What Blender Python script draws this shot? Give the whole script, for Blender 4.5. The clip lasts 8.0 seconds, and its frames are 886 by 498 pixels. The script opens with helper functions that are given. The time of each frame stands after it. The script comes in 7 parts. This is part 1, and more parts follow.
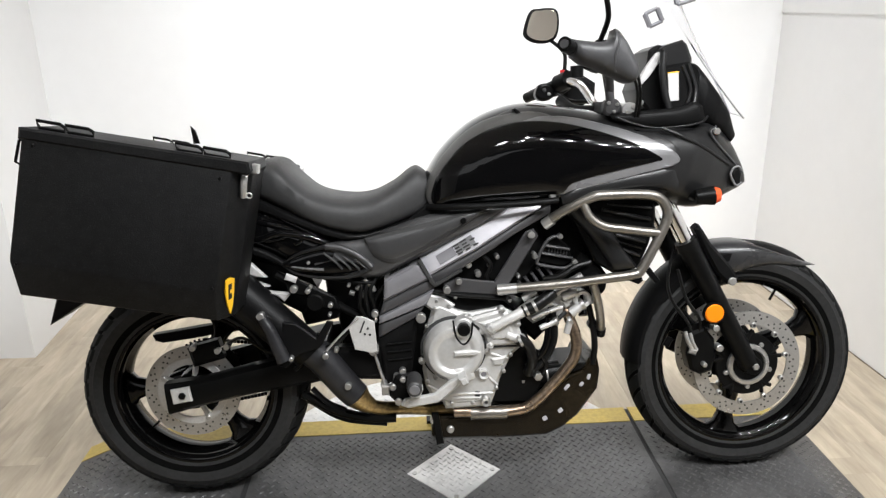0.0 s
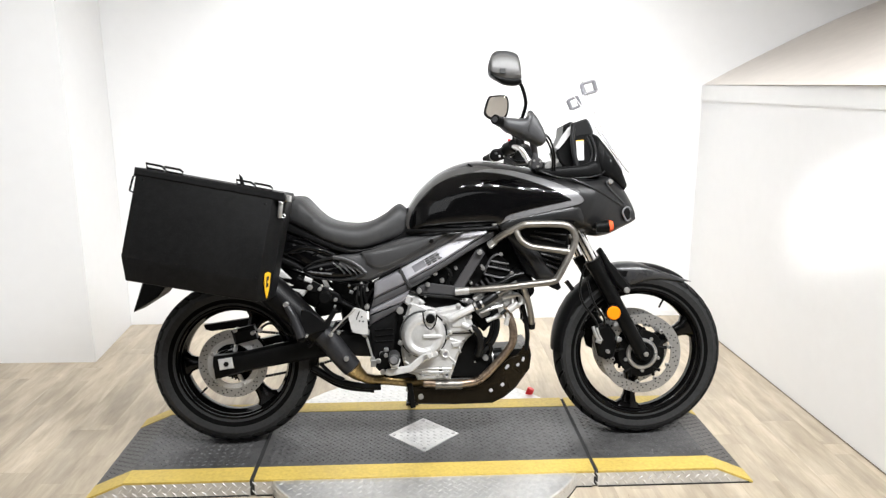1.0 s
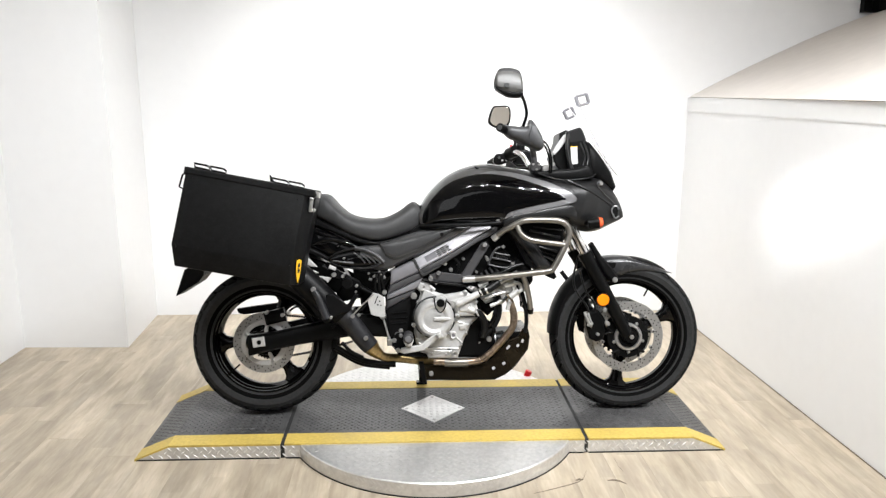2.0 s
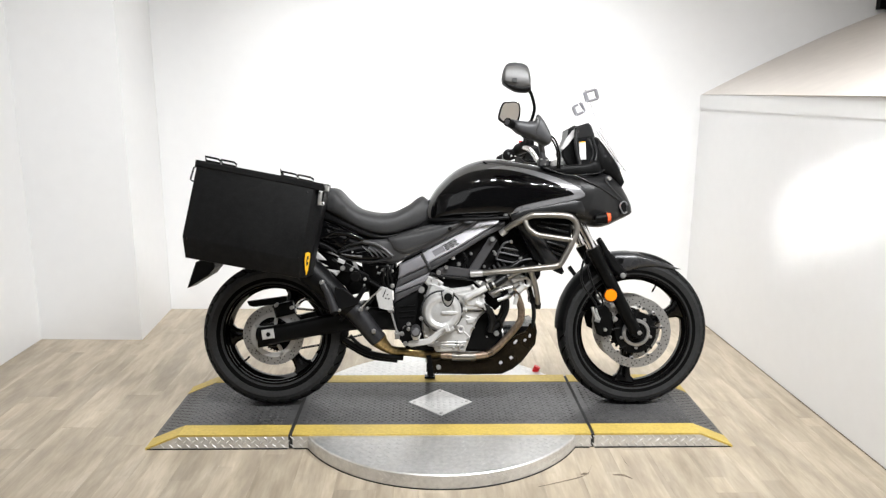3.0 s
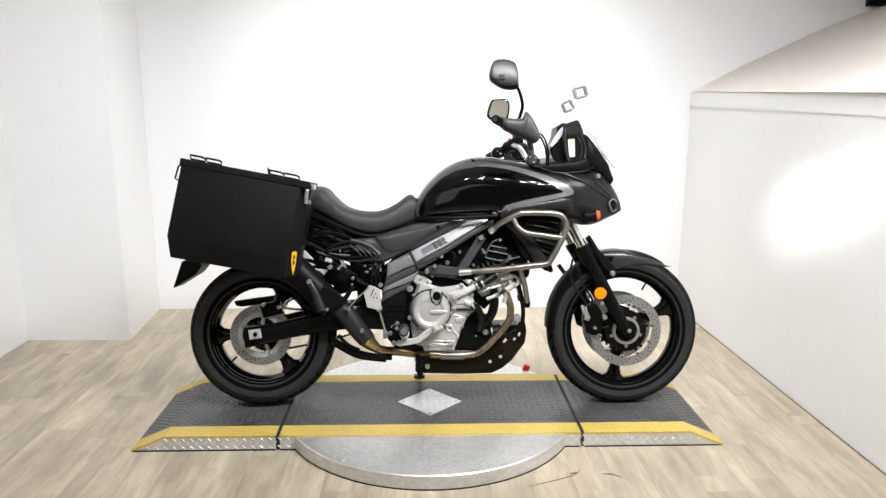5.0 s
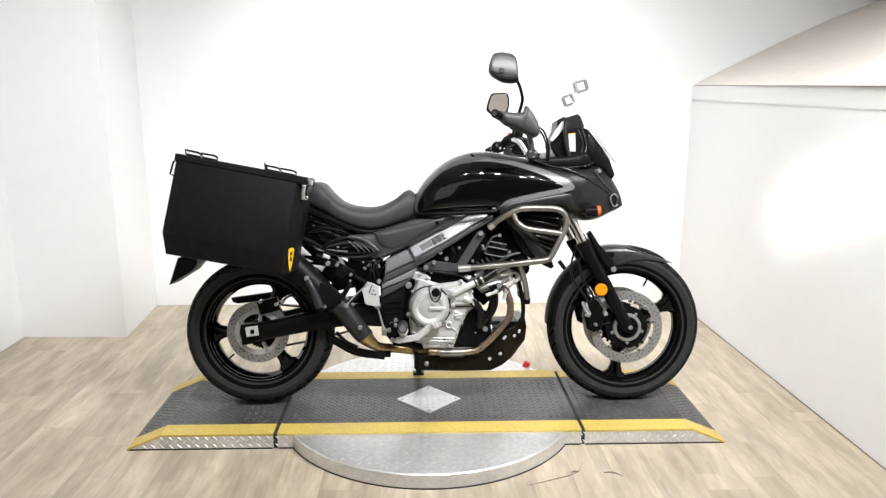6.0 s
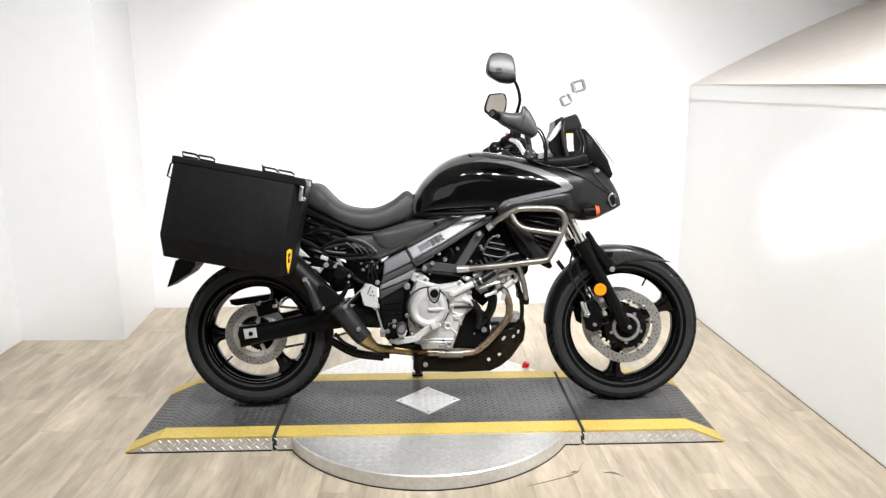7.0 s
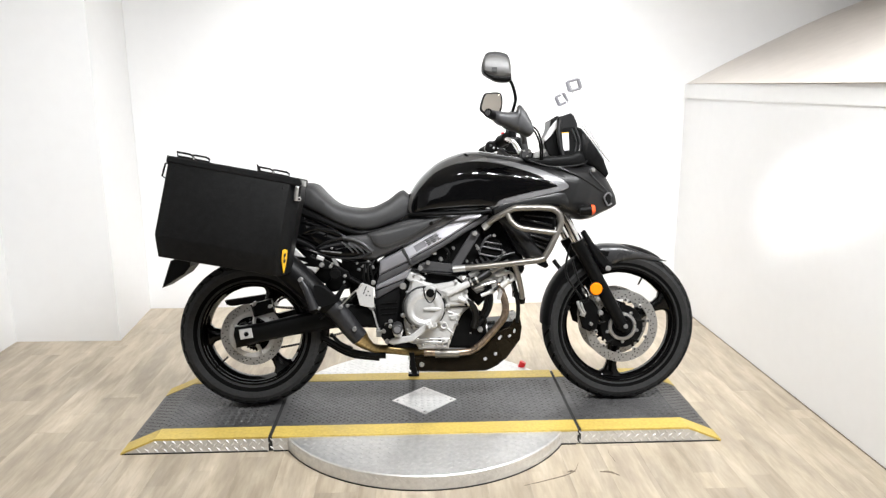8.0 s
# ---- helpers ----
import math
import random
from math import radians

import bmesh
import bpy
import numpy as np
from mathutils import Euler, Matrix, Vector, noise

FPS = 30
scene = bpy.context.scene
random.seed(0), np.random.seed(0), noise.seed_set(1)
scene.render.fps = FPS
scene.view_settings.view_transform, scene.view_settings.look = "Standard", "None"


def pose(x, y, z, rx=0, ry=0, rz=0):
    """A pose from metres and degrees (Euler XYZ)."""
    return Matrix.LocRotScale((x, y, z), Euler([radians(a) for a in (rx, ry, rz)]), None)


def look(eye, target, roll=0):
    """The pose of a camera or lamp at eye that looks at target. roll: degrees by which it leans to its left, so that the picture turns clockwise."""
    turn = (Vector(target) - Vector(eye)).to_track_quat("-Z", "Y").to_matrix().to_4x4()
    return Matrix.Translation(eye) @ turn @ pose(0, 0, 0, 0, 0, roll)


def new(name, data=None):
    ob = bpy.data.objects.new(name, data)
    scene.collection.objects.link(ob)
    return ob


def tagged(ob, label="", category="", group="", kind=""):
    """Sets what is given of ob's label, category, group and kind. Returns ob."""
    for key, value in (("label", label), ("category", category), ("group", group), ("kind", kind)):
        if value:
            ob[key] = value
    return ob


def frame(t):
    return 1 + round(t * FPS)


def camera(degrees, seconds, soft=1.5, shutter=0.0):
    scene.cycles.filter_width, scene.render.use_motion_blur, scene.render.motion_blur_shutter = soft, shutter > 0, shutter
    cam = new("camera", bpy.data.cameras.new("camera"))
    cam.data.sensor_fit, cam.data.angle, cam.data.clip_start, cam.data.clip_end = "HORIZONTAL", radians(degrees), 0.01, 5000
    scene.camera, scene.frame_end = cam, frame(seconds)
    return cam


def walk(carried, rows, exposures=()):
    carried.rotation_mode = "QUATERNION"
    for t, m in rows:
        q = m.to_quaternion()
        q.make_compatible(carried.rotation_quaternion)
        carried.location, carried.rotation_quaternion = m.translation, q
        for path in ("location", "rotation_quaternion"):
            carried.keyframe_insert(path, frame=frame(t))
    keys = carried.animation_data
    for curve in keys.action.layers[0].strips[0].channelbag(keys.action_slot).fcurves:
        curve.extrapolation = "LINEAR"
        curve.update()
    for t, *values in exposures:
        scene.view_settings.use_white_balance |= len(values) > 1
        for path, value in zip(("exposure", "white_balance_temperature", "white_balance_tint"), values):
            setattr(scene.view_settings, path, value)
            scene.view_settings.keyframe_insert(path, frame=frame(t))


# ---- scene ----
cam = camera(62.8, 8.0, 1.35)
PATH = [
    (0, (-0.165, -1.827, 1.376), (-0.07, 0.064, 0.732), -1.1),
    (0.5, (-0.075, -2.244, 1.407), (0.014, -0.334, 0.819), -0.2),
    (1, (-0.093, -2.624, 1.399), (-0.007, -0.675, 0.956), -0.2),
    (1.5, (-0.14, -2.915, 1.412), (-0.064, -0.96, 0.996), -0.8),
    (1.7, (-0.159, -2.949, 1.415), (-0.06, -0.996, 0.994), -0.1),
    (2.8, (-0.152, -2.981, 1.416), (-0.089, -1.028, 0.991), 1.4),
    (3, (-0.125, -2.989, 1.395), (-0.075, -1.035, 0.972), 0.4),
    (3.5, (-0.122, -2.988, 1.393), (-0.058, -1.033, 0.976), 0.8),
    (4, (-0.108, -2.988, 1.394), (-0.044, -1.034, 0.975), 0.4),
    (4.5, (-0.103, -2.984, 1.389), (-0.034, -1.031, 0.965), 0.3),
    (4.7, (-0.102, -2.979, 1.389), (-0.037, -1.027, 0.964), 0.3),
    (5.8, (-0.098, -2.935, 1.389), (-0.027, -0.986, 0.9545), 0.2),
    (6, (-0.097, -2.931, 1.389), (-0.03, -0.982, 0.947), 0.2),
    (6.5, (-0.093, -2.924, 1.391), (-0.023, -0.973, 0.958), -0.3),
    (7, (-0.096, -2.927, 1.385), (-0.025, -0.977, 0.947), -0.1),
    (7.5, (-0.097, -2.925, 1.382), (-0.02, -0.976, 0.939), -0.0),
    (8, (-0.094, -2.923, 1.384), (-0.013, -0.974, 0.945), -0.2),
]
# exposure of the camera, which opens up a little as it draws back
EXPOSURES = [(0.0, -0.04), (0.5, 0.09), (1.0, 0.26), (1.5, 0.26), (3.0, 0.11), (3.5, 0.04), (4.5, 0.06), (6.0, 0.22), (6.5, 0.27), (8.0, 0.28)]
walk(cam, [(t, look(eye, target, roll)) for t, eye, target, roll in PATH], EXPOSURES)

# ---------------------------------------------------------------- world and lamps
world = bpy.data.worlds.new("world")
scene.world = world
world.use_nodes = True
world.node_tree.nodes["Background"].inputs["Color"].default_value = (1.0, 0.93, 0.84, 1)
world.node_tree.nodes["Background"].inputs["Strength"].default_value = 0.25


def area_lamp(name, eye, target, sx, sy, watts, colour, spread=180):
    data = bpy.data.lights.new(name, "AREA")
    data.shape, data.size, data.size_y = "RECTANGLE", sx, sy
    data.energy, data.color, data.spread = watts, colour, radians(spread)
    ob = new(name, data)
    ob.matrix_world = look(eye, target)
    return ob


# unseen fill lamp, added to lift the faces turned to the camera
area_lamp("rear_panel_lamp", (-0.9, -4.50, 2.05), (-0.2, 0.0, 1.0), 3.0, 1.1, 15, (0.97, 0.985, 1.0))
area_lamp("ceiling_lamp_right", (-0.55, -1.0, 2.9), (1.62, 0.08, 0.92), 0.66, 0.10, 0.65, (0.97, 0.985, 1.0), 8)
# fill lamp without a known fixture, added to brighten the partition and bike
area_lamp("ceiling_lamp_side", (-0.35, -1.7, 2.9), (1.66, -0.3, 0.75), 0.25, 0.25, 6.3, (0.97, 0.985, 1.0), 75)
area_lamp("ceiling_lamp_left", (-1.35, -0.5, 2.9), (-1.8, 0.5, 0.8), 0.5, 0.3, 5, (0.97, 0.985, 1.0), 85)
# a row of small ceiling spots over the camera and a strip along the back
for i in range(5):
    for k in range(2):
        area_lamp("ceiling_spot", (0.10 + 0.42 * i + 0.13 * k, -2.05 + 0.5 * k + 0.06 * i, 2.9), (-0.50 + 0.26 * i, 0.1 + 0.1 * k, 0.0), 0.07, 0.07, 7.6, (0.97, 0.985, 1.0), 120)
area_lamp("ceiling_lamp_back", (0.0, 0.7, 2.9), (0.0, 1.30, 0.4), 2.2, 0.3, 22, (0.97, 0.985, 1.0), 72)


# ---------------------------------------------------------------- materials
def mat(name, colour, rough=0.5, metal=0.0, var=0.12, scale=6.0, bump=0.0, bscale=80.0, coat=0.0, fine=True, spec=0.5, stretch=(1, 1, 1)):
    """Principled surface with colour variation at two scales, roughness variation and fine relief."""
    m = bpy.data.materials.new(name)
    m.use_nodes = True
    nt = m.node_tree
    n, l = nt.nodes, nt.links
    b = n["Principled BSDF"]
    b.inputs["Metallic"].default_value = metal
    b.inputs["Specular IOR Level"].default_value = spec
    b.inputs["Coat Weight"].default_value = coat
    b.inputs["Coat Roughness"].default_value = 0.04
    tc = n.new("ShaderNodeTexCoord")
    mp = n.new("ShaderNodeMapping")
    mp.inputs["Scale"].default_value = stretch
    l.new(tc.outputs["Object"], mp.inputs["Vector"])
    big = n.new("ShaderNodeTexNoise")
    big.inputs["Scale"].default_value, big.inputs["Detail"].default_value = scale, 5
    small = n.new("ShaderNodeTexNoise")
    small.inputs["Scale"].default_value, small.inputs["Detail"].default_value = scale * 11, 3
    for t in (big, small):
        l.new(mp.outputs["Vector"], t.inputs["Vector"])
    mix = n.new("ShaderNodeMath")
    mix.operation = "ADD"
    l.new(big.outputs["Fac"], mix.inputs[0])
    l.new(small.outputs["Fac"], mix.inputs[1])
    ramp = n.new("ShaderNodeMapRange")
    ramp.inputs["From Min"].default_value, ramp.inputs["From Max"].default_value = 0.7, 1.3
    ramp.inputs["To Min"].default_value, ramp.inputs["To Max"].default_value = 1 - var, 1 + var
    l.new(mix.outputs[0], ramp.inputs["Value"])
    col = n.new("ShaderNodeVectorMath")
    col.operation = "SCALE"
    col.inputs[0].default_value = colour
    l.new(ramp.outputs["Result"], col.inputs["Scale"])
    l.new(col.outputs["Vector"], b.inputs["Base Color"])
    rr = n.new("ShaderNodeMapRange")
    rr.inputs["From Min"].default_value, rr.inputs["From Max"].default_value = 0.3, 0.7
    rr.inputs["To Min"].default_value, rr.inputs["To Max"].default_value = max(0.02, rough * 0.85), min(1, rough * 1.15)
    l.new(big.outputs["Fac"], rr.inputs["Value"])
    l.new(rr.outputs["Result"], b.inputs["Roughness"])
    if bump:
        grain = n.new("ShaderNodeTexNoise")
        grain.inputs["Scale"].default_value, grain.inputs["Detail"].default_value = bscale, 2
        l.new(mp.outputs["Vector"], grain.inputs["Vector"])
        bp = n.new("ShaderNodeBump")
        bp.inputs["Strength"].default_value, bp.inputs["Distance"].default_value = bump, 0.002
        l.new(grain.outputs["Fac"], bp.inputs["Height"])
        l.new(bp.outputs["Normal"], b.inputs["Normal"])
    return m



def flecked(m, scale, least, colour):
    """Adds sparse pale flecks of wear to a surface."""
    nt = m.node_tree
    n, l = nt.nodes, nt.links
    b = n["Principled BSDF"]
    old = b.inputs["Base Color"].links[0].from_socket
    tc = n.new("ShaderNodeTexCoord")
    fine = n.new("ShaderNodeTexNoise")
    fine.inputs["Scale"].default_value, fine.inputs["Detail"].default_value = scale, 2
    l.new(tc.outputs["Object"], fine.inputs["Vector"])
    cut = n.new("ShaderNodeMapRange")
    cut.inputs["From Min"].default_value, cut.inputs["From Max"].default_value = least, least + 0.08
    l.new(fine.outputs["Fac"], cut.inputs["Value"])
    mix = n.new("ShaderNodeMix")
    mix.data_type = "RGBA"
    l.new(cut.outputs["Result"], mix.inputs["Factor"])
    l.new(old, mix.inputs["A"])
    mix.inputs["B"].default_value = (*colour, 1)
    l.new(mix.outputs["Result"], b.inputs["Base Color"])
    return m


def plain(name, colour, rough=0.5, metal=0.0, trans=0.0, emit=0.0, ior=1.45, alpha=1.0):
    m = bpy.data.materials.new(name)
    m.use_nodes = True
    b = m.node_tree.nodes["Principled BSDF"]
    b.inputs["Base Color"].default_value = (*colour, 1)
    b.inputs["Roughness"].default_value, b.inputs["Metallic"].default_value = rough, metal
    b.inputs["Transmission Weight"].default_value, b.inputs["IOR"].default_value = trans, ior
    if emit:
        b.inputs["Emission Color"].default_value, b.inputs["Emission Strength"].default_value = (*colour, 1), emit
    return m


def wood_mat():
    """Oak-look vinyl plank: tone per plank, grain along the plank, knots and grey smudges."""
    m = bpy.data.materials.new("oak_vinyl")
    m.use_nodes = True
    nt = m.node_tree
    n, l = nt.nodes, nt.links
    b = n["Principled BSDF"]
    info = n.new("ShaderNodeObjectInfo")
    tc = n.new("ShaderNodeTexCoord")
    off = n.new("ShaderNodeVectorMath")
    off.operation = "ADD"
    sc = n.new("ShaderNodeVectorMath")
    sc.operation = "SCALE"
    sc.inputs[0].default_value = (17, 9, 5)
    l.new(info.outputs["Random"], sc.inputs["Scale"])
    l.new(tc.outputs["Object"], off.inputs[0])
    l.new(sc.outputs["Vector"], off.inputs[1])
    mp = n.new("ShaderNodeMapping")
    mp.inputs["Scale"].default_value = (17.0, 2.8, 1)
    l.new(off.outputs["Vector"], mp.inputs["Vector"])
    streak = n.new("ShaderNodeTexNoise")
    streak.inputs["Scale"].default_value, streak.inputs["Detail"].default_value, streak.inputs["Distortion"].default_value = 1.3, 4, 0.35
    l.new(mp.outputs["Vector"], streak.inputs["Vector"])
    ramp = n.new("ShaderNodeValToRGB")
    e = ramp.color_ramp.elements
    e[0].position, e[0].color = 0.24, (0.285, 0.236, 0.176, 1)
    e[1].position, e[1].color = 0.76, (0.480, 0.417, 0.330, 1)
    mid = e.new(0.5)
    mid.color = (0.388, 0.329, 0.249, 1)
    l.new(streak.outputs["Fac"], ramp.inputs["Fac"])
    smudge = n.new("ShaderNodeTexNoise")
    smudge.inputs["Scale"].default_value, smudge.inputs["Detail"].default_value = 2.2, 4
    smap = n.new("ShaderNodeMapping")
    smap.inputs["Scale"].default_value = (3.2, 1.1, 1)
    l.new(off.outputs["Vector"], smap.inputs["Vector"])
    l.new(smap.outputs["Vector"], smudge.inputs["Vector"])
    grey = n.new("ShaderNodeMix")
    grey.data_type = "RGBA"
    sm = n.new("ShaderNodeMapRange")
    sm.inputs["From Min"].default_value, sm.inputs["From Max"].default_value, sm.inputs["To Max"].default_value = 0.48, 0.68, 0.55
    l.new(smudge.outputs["Fac"], sm.inputs["Value"])
    l.new(sm.outputs["Result"], grey.inputs["Factor"])
    l.new(ramp.outputs["Color"], grey.inputs["A"])
    grey.inputs["B"].default_value = (0.255, 0.216, 0.170, 1)
    tone = n.new("ShaderNodeMapRange")
    tone.inputs["To Min"].default_value, tone.inputs["To Max"].default_value = 0.93, 1.11
    l.new(info.outputs["Random"], tone.inputs["Value"])
    # narrow printed strips within each plank
    turn = n.new("ShaderNodeMapping")
    turn.inputs["Rotation"].default_value = (0, 0, radians(90))
    l.new(off.outputs["Vector"], turn.inputs["Vector"])
    strip = n.new("ShaderNodeTexBrick")
    strip.offset = 0.37
    strip.inputs["Color1"].default_value = (0.89, 0.885, 0.875, 1)
    strip.inputs["Color2"].default_value = (1.10, 1.095, 1.085, 1)
    strip.inputs["Scale"].default_value = 1.0
    strip.inputs["Mortar Size"].default_value = 0.0
    strip.inputs["Brick Width"].default_value = 0.42
    strip.inputs["Row Height"].default_value = 0.076
    l.new(turn.outputs["Vector"], strip.inputs["Vector"])
    both = n.new("ShaderNodeVectorMath")
    both.operation = "MULTIPLY"
    l.new(grey.outputs["Result"], both.inputs[0])
    l.new(strip.outputs["Color"], both.inputs[1])
    out = n.new("ShaderNodeVectorMath")
    out.operation = "SCALE"
    l.new(both.outputs["Vector"], out.inputs[0])
    l.new(tone.outputs["Result"], out.inputs["Scale"])
    # fine open pores along the plank
    fmap = n.new("ShaderNodeMapping")
    fmap.inputs["Scale"].default_value = (110.0, 14.0, 1)
    l.new(off.outputs["Vector"], fmap.inputs["Vector"])
    pore = n.new("ShaderNodeTexNoise")
    pore.inputs["Scale"].default_value, pore.inputs["Detail"].default_value = 1.0, 3
    l.new(fmap.outputs["Vector"], pore.inputs["Vector"])
    pr = n.new("ShaderNodeMapRange")
    pr.inputs["From Min"].default_value, pr.inputs["From Max"].default_value = 0.3, 0.7
    pr.inputs["To Min"].default_value, pr.inputs["To Max"].default_value = 0.92, 1.07
    l.new(pore.outputs["Fac"], pr.inputs["Value"])
    grained = n.new("ShaderNodeVectorMath")
    grained.operation = "SCALE"
    l.new(out.outputs["Vector"], grained.inputs[0])
    l.new(pr.outputs["Result"], grained.inputs["Scale"])
    l.new(grained.outputs["Vector"], b.inputs["Base Color"])
    b.inputs["Roughness"].default_value = 0.42
    bp = n.new("ShaderNodeBump")
    bp.inputs["Strength"].default_value, bp.inputs["Distance"].default_value = 0.15, 0.001
    l.new(streak.outputs["Fac"], bp.inputs["Height"])
    l.new(bp.outputs["Normal"], b.inputs["Normal"])
    return m


M_WALL = mat("white_wall_paint", (0.80, 0.80, 0.80), 0.6, var=0.012, scale=1.5, bump=0.06, bscale=120)
M_BEIGE = mat("beige_wall_paint", (0.69, 0.642, 0.595), 0.7, var=0.04, scale=1.2, bump=0.06, bscale=120)
# dark colour stands for the unlit room behind the camera
M_REAR = mat("unlit_rear_room", (0.10, 0.095, 0.09), 0.7, var=0.05, scale=1.2)
M_CEIL = mat("ceiling_paint", (0.72, 0.70, 0.67), 0.8, var=0.03, scale=2)
M_OAK = wood_mat()
M_GROUT = mat("plank_gap", (0.19, 0.145, 0.095), 0.8)
M_SCUFF = mat("dark_scuff", (0.14, 0.11, 0.08), 0.7, var=0.3)
M_MAT = mat("black_deck_rubber", (0.052, 0.0512, 0.0512), 0.36, var=0.5, scale=3.5, bump=0.3, bscale=260)
flecked(M_MAT, 140, 0.66, (0.10, 0.098, 0.096))
M_YELLOW = mat("yellow_safety_paint", (0.49, 0.36, 0.085), 0.5, var=0.18, scale=7, bump=0.1, bscale=200)
M_TREAD = mat("aluminium_tread_plate", (0.66, 0.655, 0.645), 0.40, 0.74, var=0.14, scale=5, bump=0.08, bscale=120)
M_TRIM = mat("dark_edge_trim", (0.03, 0.03, 0.03), 0.6, spec=0.15)
M_GLOSS = mat("gloss_black_paint", (0.002, 0.002, 0.0022), 0.10, var=0.1, coat=0.48, spec=0.05)
M_MATT = mat("textured_black_plastic", (0.004, 0.004, 0.0041), 0.42, var=0.15, scale=9, bump=0.25, bscale=420, spec=0.08)
M_GREYP = mat("satin_black_cowl", (0.0095, 0.0095, 0.0098), 0.33, var=0.1, scale=8, bump=0.12, bscale=400, spec=0.32)
M_GUARD = mat("satin_charcoal_plastic", (0.036, 0.036, 0.0375), 0.40, var=0.12, scale=8, bump=0.15, bscale=400, spec=0.35)
M_FENDER = mat("satin_black_fender", (0.021, 0.021, 0.022), 0.28, var=0.12, scale=8, bump=0.1, bscale=400, spec=0.5)
M_BAND = mat("satin_grey_band", (0.15, 0.149, 0.153), 0.30, 0.25, var=0.06, scale=8, bump=0.1, bscale=400)
M_SEAT = mat("seat_vinyl", (0.031, 0.031, 0.0316), 0.48, var=0.12, scale=7, bump=0.3, bscale=500, spec=0.28)
M_COVER = mat("grained_side_cover", (0.029, 0.029, 0.030), 0.38, var=0.12, scale=8, bump=0.2, bscale=450, spec=0.5)
M_CASE = mat("black_powder_coat", (0.0056, 0.0056, 0.0058), 0.46, var=0.4, scale=4, bump=0.3, bscale=420, spec=0.14)
flecked(M_CASE, 420, 0.60, (0.017, 0.017, 0.017))
M_TYRE = mat("tyre_rubber", (0.0105, 0.0105, 0.0105), 0.6, var=0.25, scale=8, bump=0.15, bscale=150, spec=0.08)
M_SIDEW = mat("tyre_sidewall", (0.0200, 0.0200, 0.0203), 0.50, var=0.22, scale=9, bump=0.2, bscale=180, spec=0.16)
# same rubber coloured darker, as shade in the tread channels
M_SIPE = mat("shaded_tread_groove", (0.003, 0.003, 0.003), 0.8, spec=0.03)
M_RIM = mat("black_cast_rim", (0.0020, 0.0020, 0.0020), 0.10, var=0.1, coat=0.30, spec=0.05)
M_BLACK = mat("black_metal", (0.003, 0.003, 0.003), 0.34, 0.0, var=0.2, scale=10, spec=0.1)
M_DISC = mat("brake_steel", (0.45, 0.445, 0.435), 0.30, 0.85, var=0.10, scale=14)
M_ALU = mat("cast_engine_alloy", (0.52, 0.515, 0.505), 0.42, 0.55, var=0.07, scale=9, bump=0.16, bscale=420)
M_PEDAL = mat("bare_pale_alloy", (0.50, 0.495, 0.485), 0.42, 0.3, var=0.1, scale=14, bump=0.1, bscale=350)
M_SPARL = mat("silver_frame_paint", (0.42, 0.413, 0.44), 0.36, 0.25, var=0.05, scale=6)
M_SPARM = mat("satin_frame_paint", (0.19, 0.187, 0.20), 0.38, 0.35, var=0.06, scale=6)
M_SPARD = mat("dark_frame_grey", (0.05, 0.049, 0.051), 0.42, 0.3, var=0.08, scale=6)
M_CHROME = mat("chrome", (0.82, 0.82, 0.82), 0.12, 1.0, var=0.05)
M_BOLT = mat("zinc_bolt", (0.46, 0.455, 0.445), 0.32, 0.85, var=0.12, scale=30)
M_BAR = mat("brushed_steel_bar", (0.225, 0.211, 0.190), 0.38, 0.9, var=0.15, scale=9)
M_EXH = mat("heat_tinted_header", (0.27, 0.205, 0.15), 0.30, 0.92, var=0.45, scale=9)
M_GOLD = mat("gold_heat_tint", (0.24, 0.17, 0.075), 0.36, 0.9, var=0.4, scale=11)
M_MUFF = mat("charcoal_muffler", (0.0045, 0.0045, 0.0048), 0.42, 0.3, var=0.15, scale=8, spec=0.16)
M_SHIELD = mat("grey_heat_shield", (0.022, 0.022, 0.024), 0.38, 0.3, var=0.2, scale=8, spec=0.35)
M_SKID = mat("bronze_black_skid_plate", (0.014, 0.0105, 0.006), 0.26, 0.5, var=0.6, scale=6, spec=0.3)
M_AMBER = plain("amber_reflector", (0.78, 0.20, 0.004), 0.25)
M_ORANGE = plain("orange_lens", (0.62, 0.085, 0.025), 0.25)
M_RED = plain("red_plastic", (0.6, 0.01, 0.015), 0.35)
M_GLASS = plain("clear_screen", (0.97, 0.97, 0.98), 0.03, trans=1.0, ior=1.05)
M_SHELL = mat("satin_mirror_shell", (0.070, 0.068, 0.066), 0.36, var=0.08, scale=8, spec=0.35)
# the tan tint stands for the dim beige room in its reflection
M_MIRROR = plain("mirror_glass", (0.52, 0.48, 0.425), 0.03, metal=1.0)
M_LABEL = mat("white_label", (0.45, 0.445, 0.44), 0.5, var=0.08)
M_STICKER = mat("yellow_sticker", (0.85, 0.47, 0.02), 0.45, var=0.06)
M_HOSE = mat("black_rubber_hose", (0.004, 0.004, 0.004), 0.32, spec=0.16)


# ---------------------------------------------------------------- mesh helpers
def empty(name, label, category, at=(0, 0, 0), group="", kind=""):
    ob = new(name)
    ob.location = at
    ob.empty_display_size = 0.1
    return tagged(ob, label, category, group, kind)


